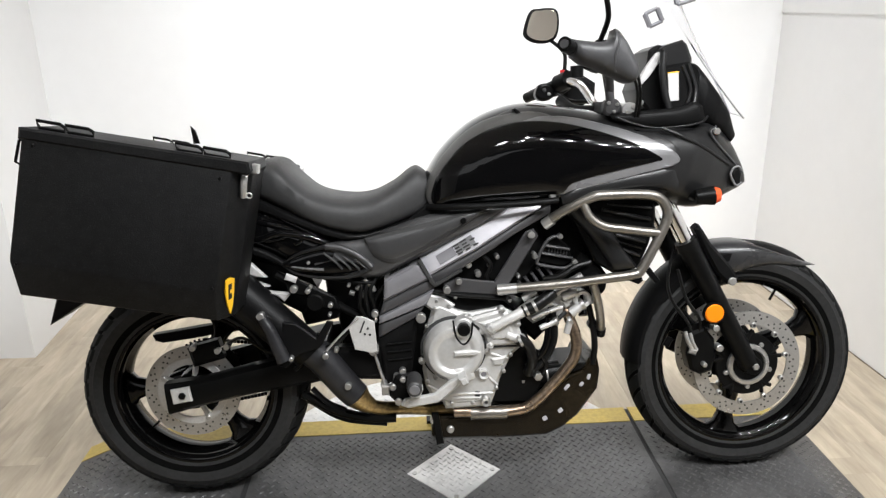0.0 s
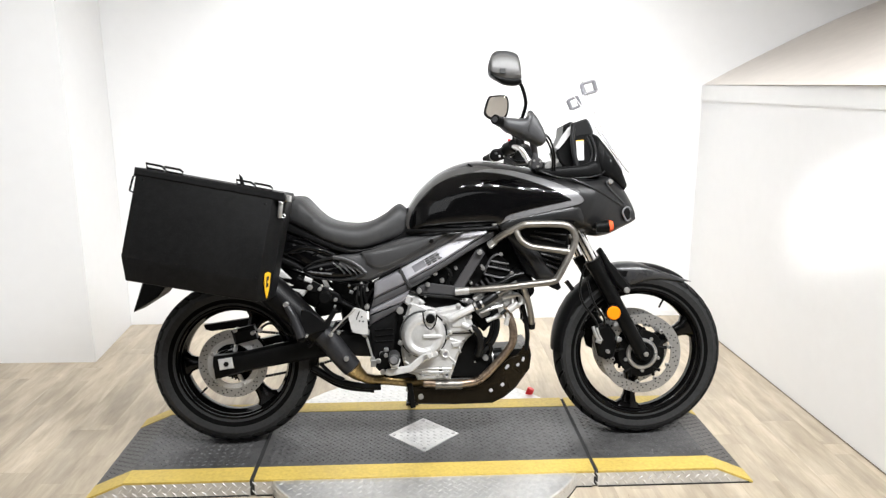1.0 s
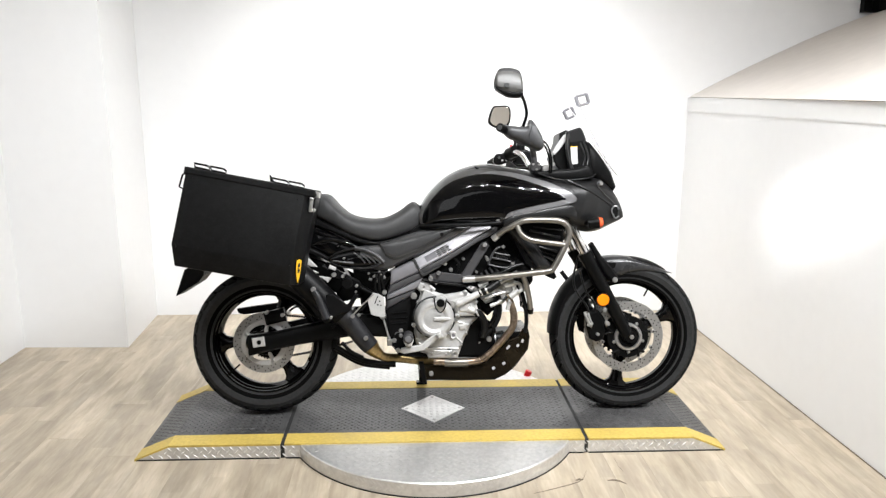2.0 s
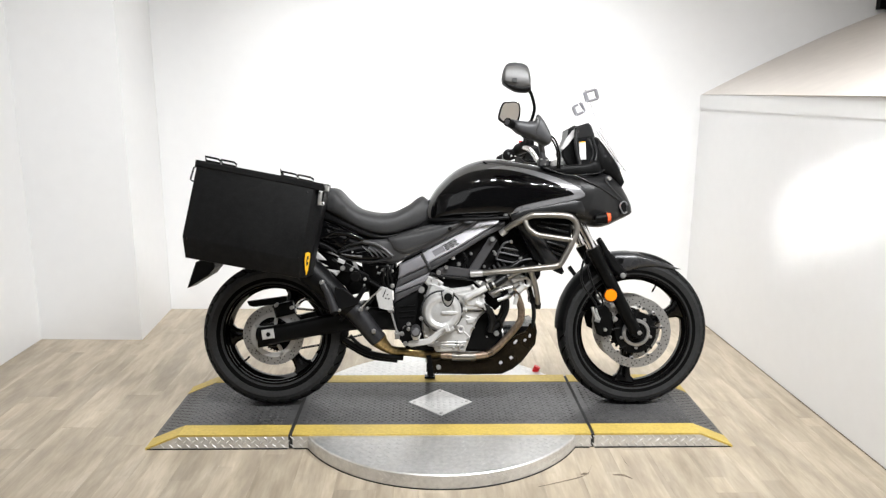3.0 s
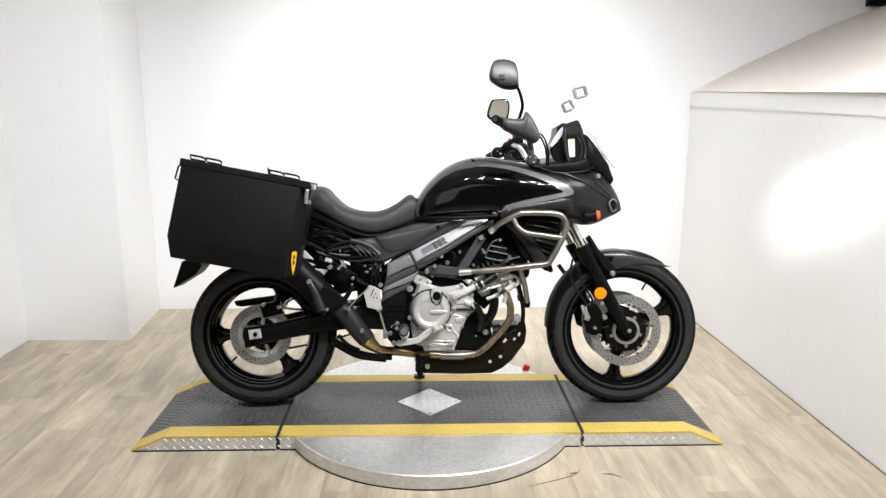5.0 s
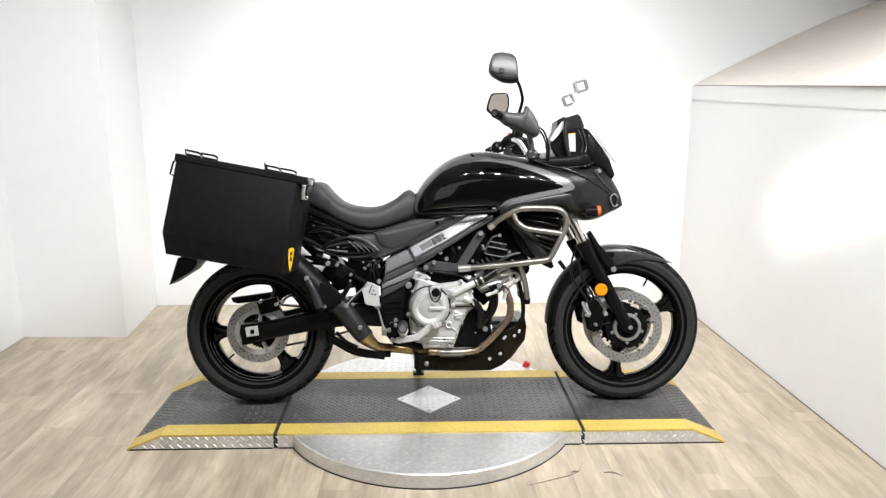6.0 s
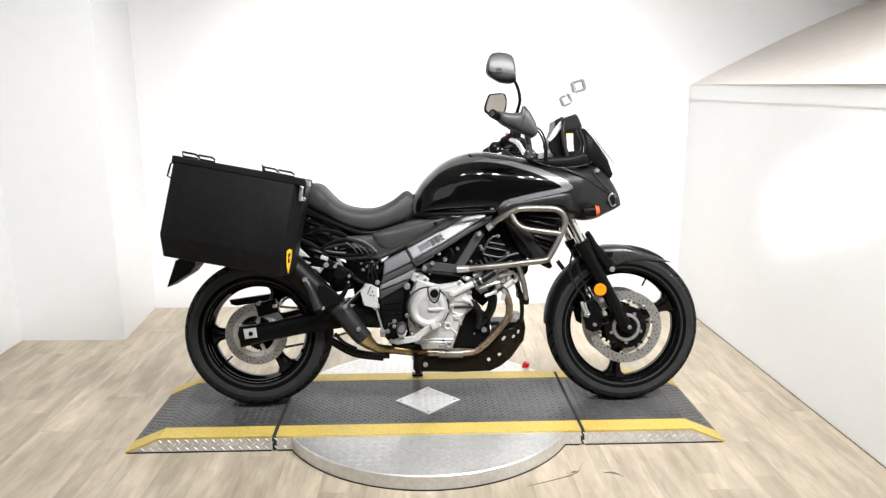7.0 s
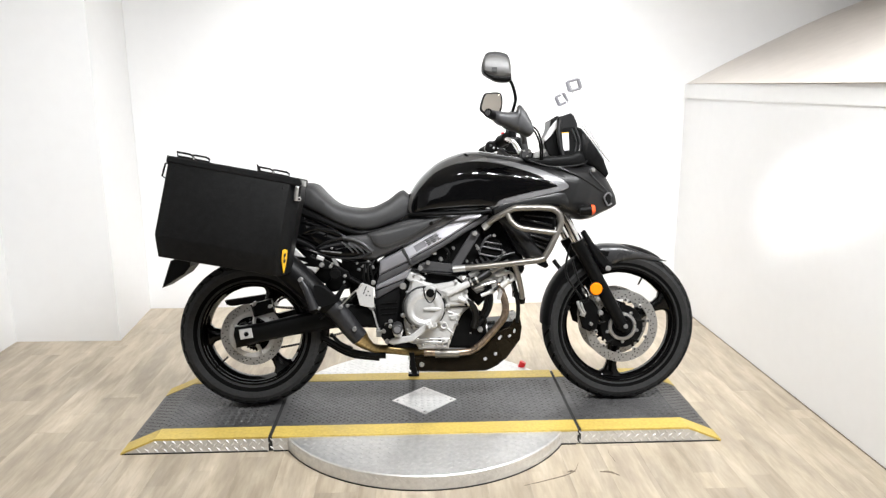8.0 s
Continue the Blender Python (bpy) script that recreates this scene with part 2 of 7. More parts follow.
def part(name, bm, material, parent=None, label="", smooth=True, angle=35, at=(0, 0, 0), kind=""):
    """Links a bmesh as one mesh object under a thing or a part; at: where its parent stands."""
    bmesh.ops.recalc_face_normals(bm, faces=bm.faces)
    me = bpy.data.meshes.new(name)
    for f in bm.faces:
        f.smooth = smooth
    if smooth:
        for e in bm.edges:
            if len(e.link_faces) == 2 and e.calc_face_angle(0) > radians(angle):
                e.smooth = False
    bm.to_mesh(me)
    bm.free()
    me.materials.append(material)
    ob = new(name, me)
    if parent is not None:
        ob.parent = parent
    ob.location = [-c for c in at]
    return tagged(ob, label, kind=kind)


def curve(pts, n, closed=False):
    """Points smoothly along a short polyline (Catmull-Rom), n per span."""
    P = [Vector(p) for p in pts]
    if len(P) < 3:
        return P
    out = []
    k = len(P)
    for i in range(k if closed else k - 1):
        p1, p2 = P[i], P[(i + 1) % k]
        p0 = P[i - 1] if (i > 0 or closed) else 2 * p1 - p2
        p3 = P[(i + 2) % k] if (i + 2 < k or closed) else 2 * p2 - p1
        for j in range(n):
            t = j / n
            out.append(0.5 * (2 * p1 + (p2 - p0) * t + (2 * p0 - 5 * p1 + 4 * p2 - p3) * t * t + (3 * p1 - p0 - 3 * p2 + p3) * t ** 3))
    if not closed:
        out.append(P[-1])
    return out


def resample(pts, n, smooth=True):
    """n points evenly along a polyline."""
    P = curve(pts, 12) if smooth else [Vector(p) for p in pts]
    d = [0.0]
    for a, b in zip(P, P[1:]):
        d.append(d[-1] + (b - a).length)
    out = []
    k = 0
    for i in range(n):
        s = d[-1] * i / (n - 1)
        while k < len(d) - 2 and d[k + 1] < s:
            k += 1
        f = (s - d[k]) / max(d[k + 1] - d[k], 1e-9)
        out.append(P[k].lerp(P[k + 1], min(1, f)))
    return out


def rings(bm, loops, cap=True, closed=True):
    """Quads between loops of the same length; returns the vertices."""
    V = [[bm.verts.new(p) for p in loop] for loop in loops]
    k = len(V[0])
    for a, b in zip(V, V[1:]):
        for i in range(k if closed else k - 1):
            bm.faces.new((a[i], a[(i + 1) % k], b[(i + 1) % k], b[i]))
    if cap:
        bm.faces.new(V[0][::-1])
        bm.faces.new(V[-1])
    return V


def tube(bm, pts, r, segs=12, n=6, smooth=True, cap=True):
    """A round tube along points; r: one radius, or one at each end."""
    P = curve(pts, n) if smooth and len(pts) > 2 else [Vector(p) for p in pts]
    up = Vector((0, 0, 1))
    t0 = (P[1] - P[0]).normalized()
    side = t0.cross(up if abs(t0.z) < 0.9 else Vector((1, 0, 0))).normalized()
    loops = []
    for i, p in enumerate(P):
        t = (P[min(i + 1, len(P) - 1)] - P[max(i - 1, 0)]).normalized()
        side = (side - t * side.dot(t)).normalized()
        nor = t.cross(side)
        rr = r if isinstance(r, (int, float)) else r[0] + (r[1] - r[0]) * i / (len(P) - 1)
        loops.append([p + rr * (math.cos(a) * side + math.sin(a) * nor) for a in (2 * math.pi * j / segs for j in range(segs))])
    rings(bm, loops, cap)
    return bm


def lathe(bm, prof, cx, cy, cz, segs=64, closed=True):
    """Turns a profile of (radius, y) round an axis along y."""
    loops = [[(cx + r * math.cos(a), cy + y, cz + r * math.sin(a)) for r, y in prof] for a in (2 * math.pi * j / segs for j in range(segs))]
    V = [[bm.verts.new(p) for p in loop] for loop in loops]
    k = len(prof)
    for i in range(segs):
        a, b = V[i], V[(i + 1) % segs]
        for j in range(k if closed else k - 1):
            bm.faces.new((a[j], b[j], b[(j + 1) % k], a[(j + 1) % k]))
    return bm


def drum(bm, cx, cz, y0, y1, r, segs=24, bev=0.002):
    """A solid round piece with its axis along y and softened rims."""
    s = 1 if y1 > y0 else -1
    prof = [(r - bev, y0), (r, y0 + s * bev), (r, y1 - s * bev), (r - bev, y1)]
    loops = [[(cx + q * math.cos(2 * math.pi * j / segs), y, cz + q * math.sin(2 * math.pi * j / segs)) for j in range(segs)] for q, y in prof]
    rings(bm, loops)
    return bm


def slab(bm, outline, y0, y1, bev=0.004, n=1, smooth=False):
    """A plate with an outline in x and z, from y0 to y1, with softened edges."""
    P = [Vector((p[0], 0, p[1])) for p in outline]
    if smooth:
        P = curve(P, n, True)
    c = sum(P, Vector()) / len(P)

    def inset(d):
        out = []
        k = len(P)
        area = sum(P[i].x * P[(i + 1) % k].z - P[(i + 1) % k].x * P[i].z for i in range(k))
        sgn = 1 if area > 0 else -1
        for i in range(k):
            a, b = (P[i] - P[i - 1]).normalized(), (P[(i + 1) % k] - P[i]).normalized()
            na, nb = Vector((-a.z, 0, a.x)), Vector((-b.z, 0, b.x))
            m = (na + nb)
            m = m / max(0.4, m.dot(na)) if m.length > 1e-6 else na
            out.append(P[i] + m * d * sgn)
        return out

    s = 1 if y1 > y0 else -1
    small = inset(bev)
    loops = [[p + Vector((0, y, 0)) for p in q] for q, y in ((small, y0), (P, y0 + s * bev), (P, y1 - s * bev), (small, y1))]
    rings(bm, loops)
    return bm


def skin(bm, top, bot, y0, bulge, thick, n=28, m=8, smooth=True, edge=0.5):
    """A pressed panel on the side that faces -y: between two edges in x and z, bulging out from y0, closed behind."""
    T = resample([(p[0], 0, p[1]) for p in top], n, smooth)
    B = resample([(p[0], 0, p[1]) for p in bot], n, smooth)
    loops = []
    for i, (t, b) in enumerate(zip(T, B)):
        u = i / (n - 1)
        yy = y0 if isinstance(y0, (int, float)) else y0[0] + (y0[1] - y0[0]) * u
        end = min(1.0, (min(u, 1 - u) * 10) ** 0.5)
        ring = []
        for j in range(m + 1):
            v = j / m
            k = (1 - abs(2 * v - 1) ** 2.4) ** edge
            ring.append(t.lerp(b, v) + Vector((0, yy - bulge * k * (0.35 + 0.65 * end), 0)))
        ring += [b + Vector((0, yy + thick, 0)), t + Vector((0, yy + thick, 0))]
        loops.append(ring)
    rings(bm, loops)
    return bm


def body(bm, top, bot, hw, yc, e=2.6, n=40, seg=28, smooth=True, low=None):
    """A form that is the same on both sides of y = yc, between an upper and a lower line in x and z."""
    T = resample([(p[0], 0, p[1]) for p in top], n, smooth)
    B = resample([(p[0], 0, p[1]) for p in bot], n, smooth)
    H = np.interp(np.linspace(0, 1, n), np.linspace(0, 1, len(hw)), hw)
    loops = []
    for t, b, h in zip(T, B, H):
        mid, half = (t + b) / 2, (t - b) / 2
        ring = []
        for j in range(seg):
            a = 2 * math.pi * j / seg
            c, s = math.cos(a), math.sin(a)
            p = e if c >= 0 or low is None else low
            c2, s2 = math.copysign(abs(c) ** (2 / p), c), math.copysign(abs(s) ** (2 / p), s)
            ring.append(mid + half * c2 + Vector((0, yc + h * s2, 0)))
        loops.append(ring)
    rings(bm, loops)
    return bm


def block(bm, cx, cy, cz, sx, sy, sz, bev=0.004, turn=0.0):
    """A box with softened edges, turned about y by degrees."""
    hx, hz = sx / 2, sz / 2
    c, s = math.cos(radians(turn)), math.sin(radians(turn))
    out = [(cx + x * c + z * s, cz - x * s + z * c) for x, z in ((-hx, -hz), (hx, -hz), (hx, hz), (-hx, hz))]
    return slab(bm, out, cy - sy / 2, cy + sy / 2, min(bev, sx * 0.4, sz * 0.4, sy * 0.4))


def solid(bm, lo, hi):
    """A plain sharp box for walls."""
    v = [bm.verts.new((x, y, z)) for x in (lo[0], hi[0]) for y in (lo[1], hi[1]) for z in (lo[2], hi[2])]
    for q in ((0, 1, 3, 2), (4, 6, 7, 5), (0, 4, 5, 1), (2, 3, 7, 6), (0, 2, 6, 4), (1, 5, 7, 3)):
        bm.faces.new([v[i] for i in q])
    return bm


def prism(bm, outline, z0, z1):
    """An upright prism over an outline in x and y."""
    rings(bm, [[(x, y, z) for x, y in outline] for z in (z0, z1)])
    return bm


B = bmesh.new

# ---------------------------------------------------------------- the room
FLOOR_Y0, BACK_Y = -4.6, 1.60
TOP = 3.0
RIGHT = 4.8
floor = part("floor", solid(B(), (-3.2, FLOOR_Y0, -0.12), (RIGHT, 2.2, -0.006)), M_GROUT, None, "oak-look vinyl plank floor, scuffed and worn", False, kind="structure")


def wall(name, outline, z0, z1, label, material=M_WALL):
    return part(name, prism(B(), outline, z0, z1), material, None, label, False, kind="structure")


def wall_along_x(name, outline, y0, y1, label, material=M_WALL):
    bm = B()
    rings(bm, [[(x, y, z) for x, z in outline] for y in (y0, y1)])
    return part(name, bm, material, None, label, False, kind="structure")


wall("wall_back", [(-1.90, BACK_Y), (RIGHT, BACK_Y), (RIGHT, BACK_Y + 0.12), (-1.90, BACK_Y + 0.12)], -0.1, TOP, "white painted back wall")
wall("wall_step", [(-2.42, 1.01), (-1.737, 0.993), (-1.777, BACK_Y - 0.001), (-2.42, BACK_Y - 0.001)], -0.1, TOP, "white boxed-out wall corner")
wall("wall_left", [(-2.312, 1.008), (-2.42, 1.008), (-2.42, FLOOR_Y0), (-2.312, FLOOR_Y0)], -0.1, TOP, "white side wall")
wall("wall_low_right", [(1.60, BACK_Y), (1.70, FLOOR_Y0), (1.83, FLOOR_Y0), (1.72, BACK_Y)], -0.1, 1.303, "white half-height partition wall")
wall("wall_cap", [(1.594, BACK_Y), (1.694, FLOOR_Y0), (1.842, FLOOR_Y0), (1.732, BACK_Y)], 1.303, 1.387, "white cap board along the partition")
wall_along_x("wall_slope", [(1.600, 1.391), (1.78, 1.485), (1.95, 1.570), (2.12, 1.652), (2.30, 1.735), (2.45, 1.800), (2.60, 1.860), (2.75, 1.915), (2.95, 1.975), (RIGHT, 2.45), (RIGHT, 2.33), (2.95, 1.85), (2.60, 1.735), (2.30, 1.605), (1.95, 1.443), (1.745, 1.35), (1.735, 1.3885), (1.605, 1.3885)], FLOOR_Y0, BACK_Y - 0.001, "sloping beige panel rising behind the partition", M_BEIGE)
wall("wall_right", [(RIGHT, BACK_Y), (RIGHT, FLOOR_Y0), (RIGHT + 0.12, FLOOR_Y0), (RIGHT + 0.12, BACK_Y)], -0.1, TOP, "beige side wall", M_BEIGE)
wall("wall_rear", [(-3.2, FLOOR_Y0), (RIGHT, FLOOR_Y0), (RIGHT, FLOOR_Y0 - 0.12), (-3.2, FLOOR_Y0 - 0.12)], -0.1, TOP, "unseen rear wall, coloured dark for the unlit room", M_REAR)
part("trim", prism(B(), [(1.5945, BACK_Y - 0.002), (1.6945, FLOOR_Y0), (1.6985, FLOOR_Y0), (1.5985, BACK_Y - 0.002)], 0.0, 0.003), M_SCUFF, None, "thin dark joint along the foot of the partition", False, kind="structure")
part("ceiling", solid(B(), (-3.2, FLOOR_Y0 - 0.1, TOP), (RIGHT + 0.12, 2.2, TOP + 0.1)), M_CEIL, None, "plain off-white ceiling", False, kind="structure")

# ---------------------------------------------------------------- the turntable and its ramps
Z = 0.062
X0, X1 = -0.658, 0.549
YN, YF = -0.321, 0.294
XC, YC = -0.055, -0.015


def lozenges(bm, inside, x0, x1, y0, y1, step, size, z, h=0.0016, plane="z", fall=None):
    """Raised lens-shaped treads, set alternately at plus and minus 45 degrees; fall: how far the plate has sunk at x."""
    L, w = size
    base = z
    i = 0
    y = y0
    row = 0
    while y < y1:
        x = x0 + (step / 2 if row % 2 else 0)
        while x < x1:
            if inside(x, y):
                z = base - (fall(x) if fall else 0.0)
                a = radians(45 if row % 2 else -45)
                c, s = math.cos(a), math.sin(a)
                pts = [(L, 0, 0), (0, w, 0), (-L, 0, 0), (0, -w, 0)]
                low = []
                for px, py, _ in pts:
                    q = (x + px * c - py * s, y + px * s + py * c)
                    low.append(bm.verts.new((q[0], q[1], z) if plane == "z" else (q[0], z, q[1])))
                tip = [bm.verts.new((x + k * L * 0.45 * c, y + k * L * 0.45 * s, z + h) if plane == "z" else (x + k * L * 0.45 * c, z - h, y + k * L * 0.45 * s)) for k in (1, -1)]
                bm.faces.new((low[0], low[1], tip[0]))
                bm.faces.new((low[0], tip[0], low[3]))
                bm.faces.new((low[1], low[2], tip[1], tip[0]))
                bm.faces.new((low[3], tip[0], tip[1], low[2]))
            x += step
        y += step / 2
        row += 1
    return bm


def rings_disc(bm, r, z0, z1, seg=128, cx=XC, cy=YC):
    """A flat round piece with its axis upright."""
    rings(bm, [[(cx + r * math.cos(2 * math.pi * j / seg), cy + r * math.sin(2 * math.pi * j / seg), z) for j in range(seg)] for z in (z0, z1)])
    return bm


turntable = empty("turntable", "round aluminium tread-plate motorcycle turntable with black deck", "turntable", (XC, YC, 0))
AT = (XC, YC, 0)
R = 0.615
bm = B()
seg = 128
rings(bm, [[(XC + r * math.cos(2 * math.pi * j / seg), YC + r * math.sin(2 * math.pi * j / seg), z) for j in range(seg)] for r, z in ((R - 0.006, 0.002), (R, 0.003), (R, Z - 0.008), (R - 0.004, Z - 0.004))])
part("turntable_disc", bm, M_TREAD, turntable, "round silver tread-plate disc", at=AT)
part("base_edge", rings_disc(B(), R + 0.0015, 0.0, 0.005), M_TRIM, turntable, "dark rubber edge under the disc", at=AT)
inside_disc = lambda x, y: (x - XC) ** 2 + (y - YC) ** 2 < (R - 0.02) ** 2 and (y < YN - 0.01 or y > YF + 0.01)
part("tread_pattern", lozenges(B(), inside_disc, XC - R, XC + R, YC - R, YC + R, 0.034, (0.013, 0.0038), Z - 0.004), M_TREAD, turntable, "raised tread lozenges", at=AT, kind="stuff")

bm = B()
for i in range(110):
    a = math.pi * (1.0 + (i + 0.5) / 110)
    for k in range(2):
        zz, s = (0.018, 1) if k else (0.040, -1)
        c0 = Vector((XC + R * math.cos(a + 0.01 * k), YC + R * math.sin(a + 0.01 * k), zz))
        nr = Vector((math.cos(a), math.sin(a), 0))
        u = (Vector((-math.sin(a), math.cos(a), 0)) + Vector((0, 0, s))).normalized()
        v = nr.cross(u)
        low = [bm.verts.new(c0 + p - nr * 0.0008) for p in (u * 0.0135, v * 0.0045, -u * 0.0135, -v * 0.0045)]
        tip = bm.verts.new(c0 + nr * 0.0018)
        for j in range(4):
            bm.faces.new((low[j], low[(j + 1) % 4], tip))
part("tread_pattern", bm, M_TREAD, turntable, "raised lozenges round the disc rim", at=AT, kind="stuff")


def deck(thing, x0, x1, at, tip0=None, tip1=None):
    """A black deck between x0 and x1 with yellow borders and tread-plate sides; tip: where a sloping end meets the floor."""

    def strip(name, ya, yb, lift, material, label):
        xs = [(x0, Z), (x1, Z)]
        if tip0 is not None:
            xs = [(tip0, 0.006), (x0, Z), (x1, Z)]
        if tip1 is not None:
            xs = [(x0, Z), (x1, Z), (tip1, 0.006)]
        bm = B()
        rings(bm, [[(x, ya, z + lift), (x, yb, z + lift), (x, yb, max(z - 0.006, 0.0)), (x, ya, max(z - 0.006, 0.0))] for x, z in xs])
        return part(name, bm, material, thing, label, False, at=at)

    strip("deck_mat", YN + 0.087, YF - 0.083, 0.0, M_MAT, "black rubber deck")
    strip("yellow_border", YN, YN + 0.087, 0.002, M_YELLOW, "yellow painted safety border")
    strip("yellow_border", YF - 0.083, YF, 0.002, M_YELLOW, "yellow painted safety border")
    for y, s in ((YN, 1), (YF, -1)):
        out = [(x0, 0.004), (x1, 0.004), (x1, Z - 0.002), (x0, Z - 0.002)]
        if tip0 is not None:
            out = [(tip0, 0.002), (x1, 0.002), (x1, Z - 0.002), (x0, Z - 0.002)]
        if tip1 is not None:
            out = [(x0, 0.002), (tip1, 0.002), (x1, Z - 0.002), (x0, Z - 0.002)]
        if s > 0:
            part("base_edge", solid(B(), (out[0][0] + 0.004, y + 0.0005, 0.0), (out[1][0] - 0.004, y + 0.012, 0.0055)), M_TRIM, thing, "dark rubber edge under the plate", False, at=at)
        side = part("side_plate", slab(B(), out, y + s * 0.002, y + s * 0.01, 0.001), M_TREAD, thing, "silver tread-plate side", False, at=at)
        if s > 0:
            lo, hi = min(p[0] for p in out), max(p[0] for p in out)

            def inside_side(x, z):
                top = Z - 0.012
                if tip0 is not None and x < x0:
                    top = (x - tip0) / (x0 - tip0) * Z - 0.012
                if tip1 is not None and x > x1:
                    top = (tip1 - x) / (tip1 - x1) * Z - 0.012
                return 0.008 < z < top and not (thing is turntable and abs(x - XC) < 0.5)
            part("tread_pattern", lozenges(B(), inside_side, lo, hi, 0.014, Z, 0.034, (0.0135, 0.004), YN + 0.002, 0.0024, "y"), M_TREAD, thing, "raised tread lozenges", at=at, kind="stuff")
    lo, hi = (tip0 if tip0 is not None else x0), (tip1 if tip1 is not None else x1)
    flat = lambda x, y: YN + 0.1 < y < YF - 0.095 and lo + 0.02 < x < hi - 0.02 and (abs(x - XC) / 0.15 + abs(y - YC) / 0.15 > 1 or thing is not turntable)

    def fall(x):
        """The drop of the sloping end at x."""
        if tip0 is not None and x < x0:
            return (Z - 0.006) * (x0 - x) / (x0 - tip0)
        if tip1 is not None and x > x1:
            return (Z - 0.006) * (x - x1) / (tip1 - x1)
        return 0.0

    part("deck_tread", lozenges(B(), flat, lo, hi, YN + 0.1, YF - 0.08, 0.028, (0.010, 0.003), Z - 0.0002, 0.0022, fall=fall), M_MAT, thing, "raised black treads", at=at, kind="stuff")


deck(turntable, X0 + 0.008, X1 - 0.007, AT)
# dark strips added in the open seams to keep the gaps black
for x in (X0, X1):
    part("seam_gasket", solid(B(), (x - 0.0095, YN + 0.003, 0.004), (x + 0.0095, YF - 0.003, Z - 0.0032)), M_TRIM, turntable, "added dark strip for the shaded gap between the decks", False, at=AT)
dia = [(XC - 0.138, YC), (XC, YC - 0.139), (XC + 0.138, YC), (XC, YC + 0.139)]
diamond = part("centre_plate", prism(B(), dia, Z - 0.004, Z + 0.003), M_TREAD, turntable, "diamond-shaped silver tread plate", False, at=AT)
part("tread_pattern", lozenges(B(), lambda x, y: abs(x - XC) + abs(y - YC) < 0.12, XC - 0.14, XC + 0.14, YC - 0.14, YC + 0.14, 0.026, (0.010, 0.003), Z + 0.003), M_TREAD, diamond, at=(0, 0, 0), kind="stuff")
for px, py in ((-0.115, 0), (0.115, 0), (0, -0.116), (0, 0.116)):
    part("plate_bolt", rings_disc(B(), 0.007, Z + 0.002, Z + 0.0055, 12, XC + px, YC + py), M_BOLT, diamond, "small bolt head")
ramp_rear = empty("ramp", "black wedge ramp with yellow borders beside the turntable", "ramp", (-0.95, YC, 0), "ramps of the turntable")
deck(ramp_rear, -1.097, X0 - 0.008, (-0.95, YC, 0), tip0=-1.231)
ramp_front = empty("ramp", "black wedge ramp with yellow borders under the front wheel", "ramp", (0.85, YC, 0), "ramps of the turntable")
deck(ramp_front, X1 + 0.007, 0.983, (0.85, YC, 0), tip1=1.119)

# ---------------------------------------------------------------- the motorcycle
Y = 0.0
BK = (0.0, Y, Z)
bike = empty("motorcycle", "black adventure touring motorcycle with hard side cases, leaning on the turntable", "motorcycle", BK)
bike.rotation_euler = (radians(-8.5), 0, 0)


def bp(name, bm, material, label="", parent=None, **kw):
    """A part of the motorcycle, or of one of its parts."""
    return part(name, bm, material, parent or bike, label, at=(0, 0, 0) if parent else BK, **kw)


def mirrored(pts):
    return [(x, 2 * Y - y, z) for x, y, z in pts]


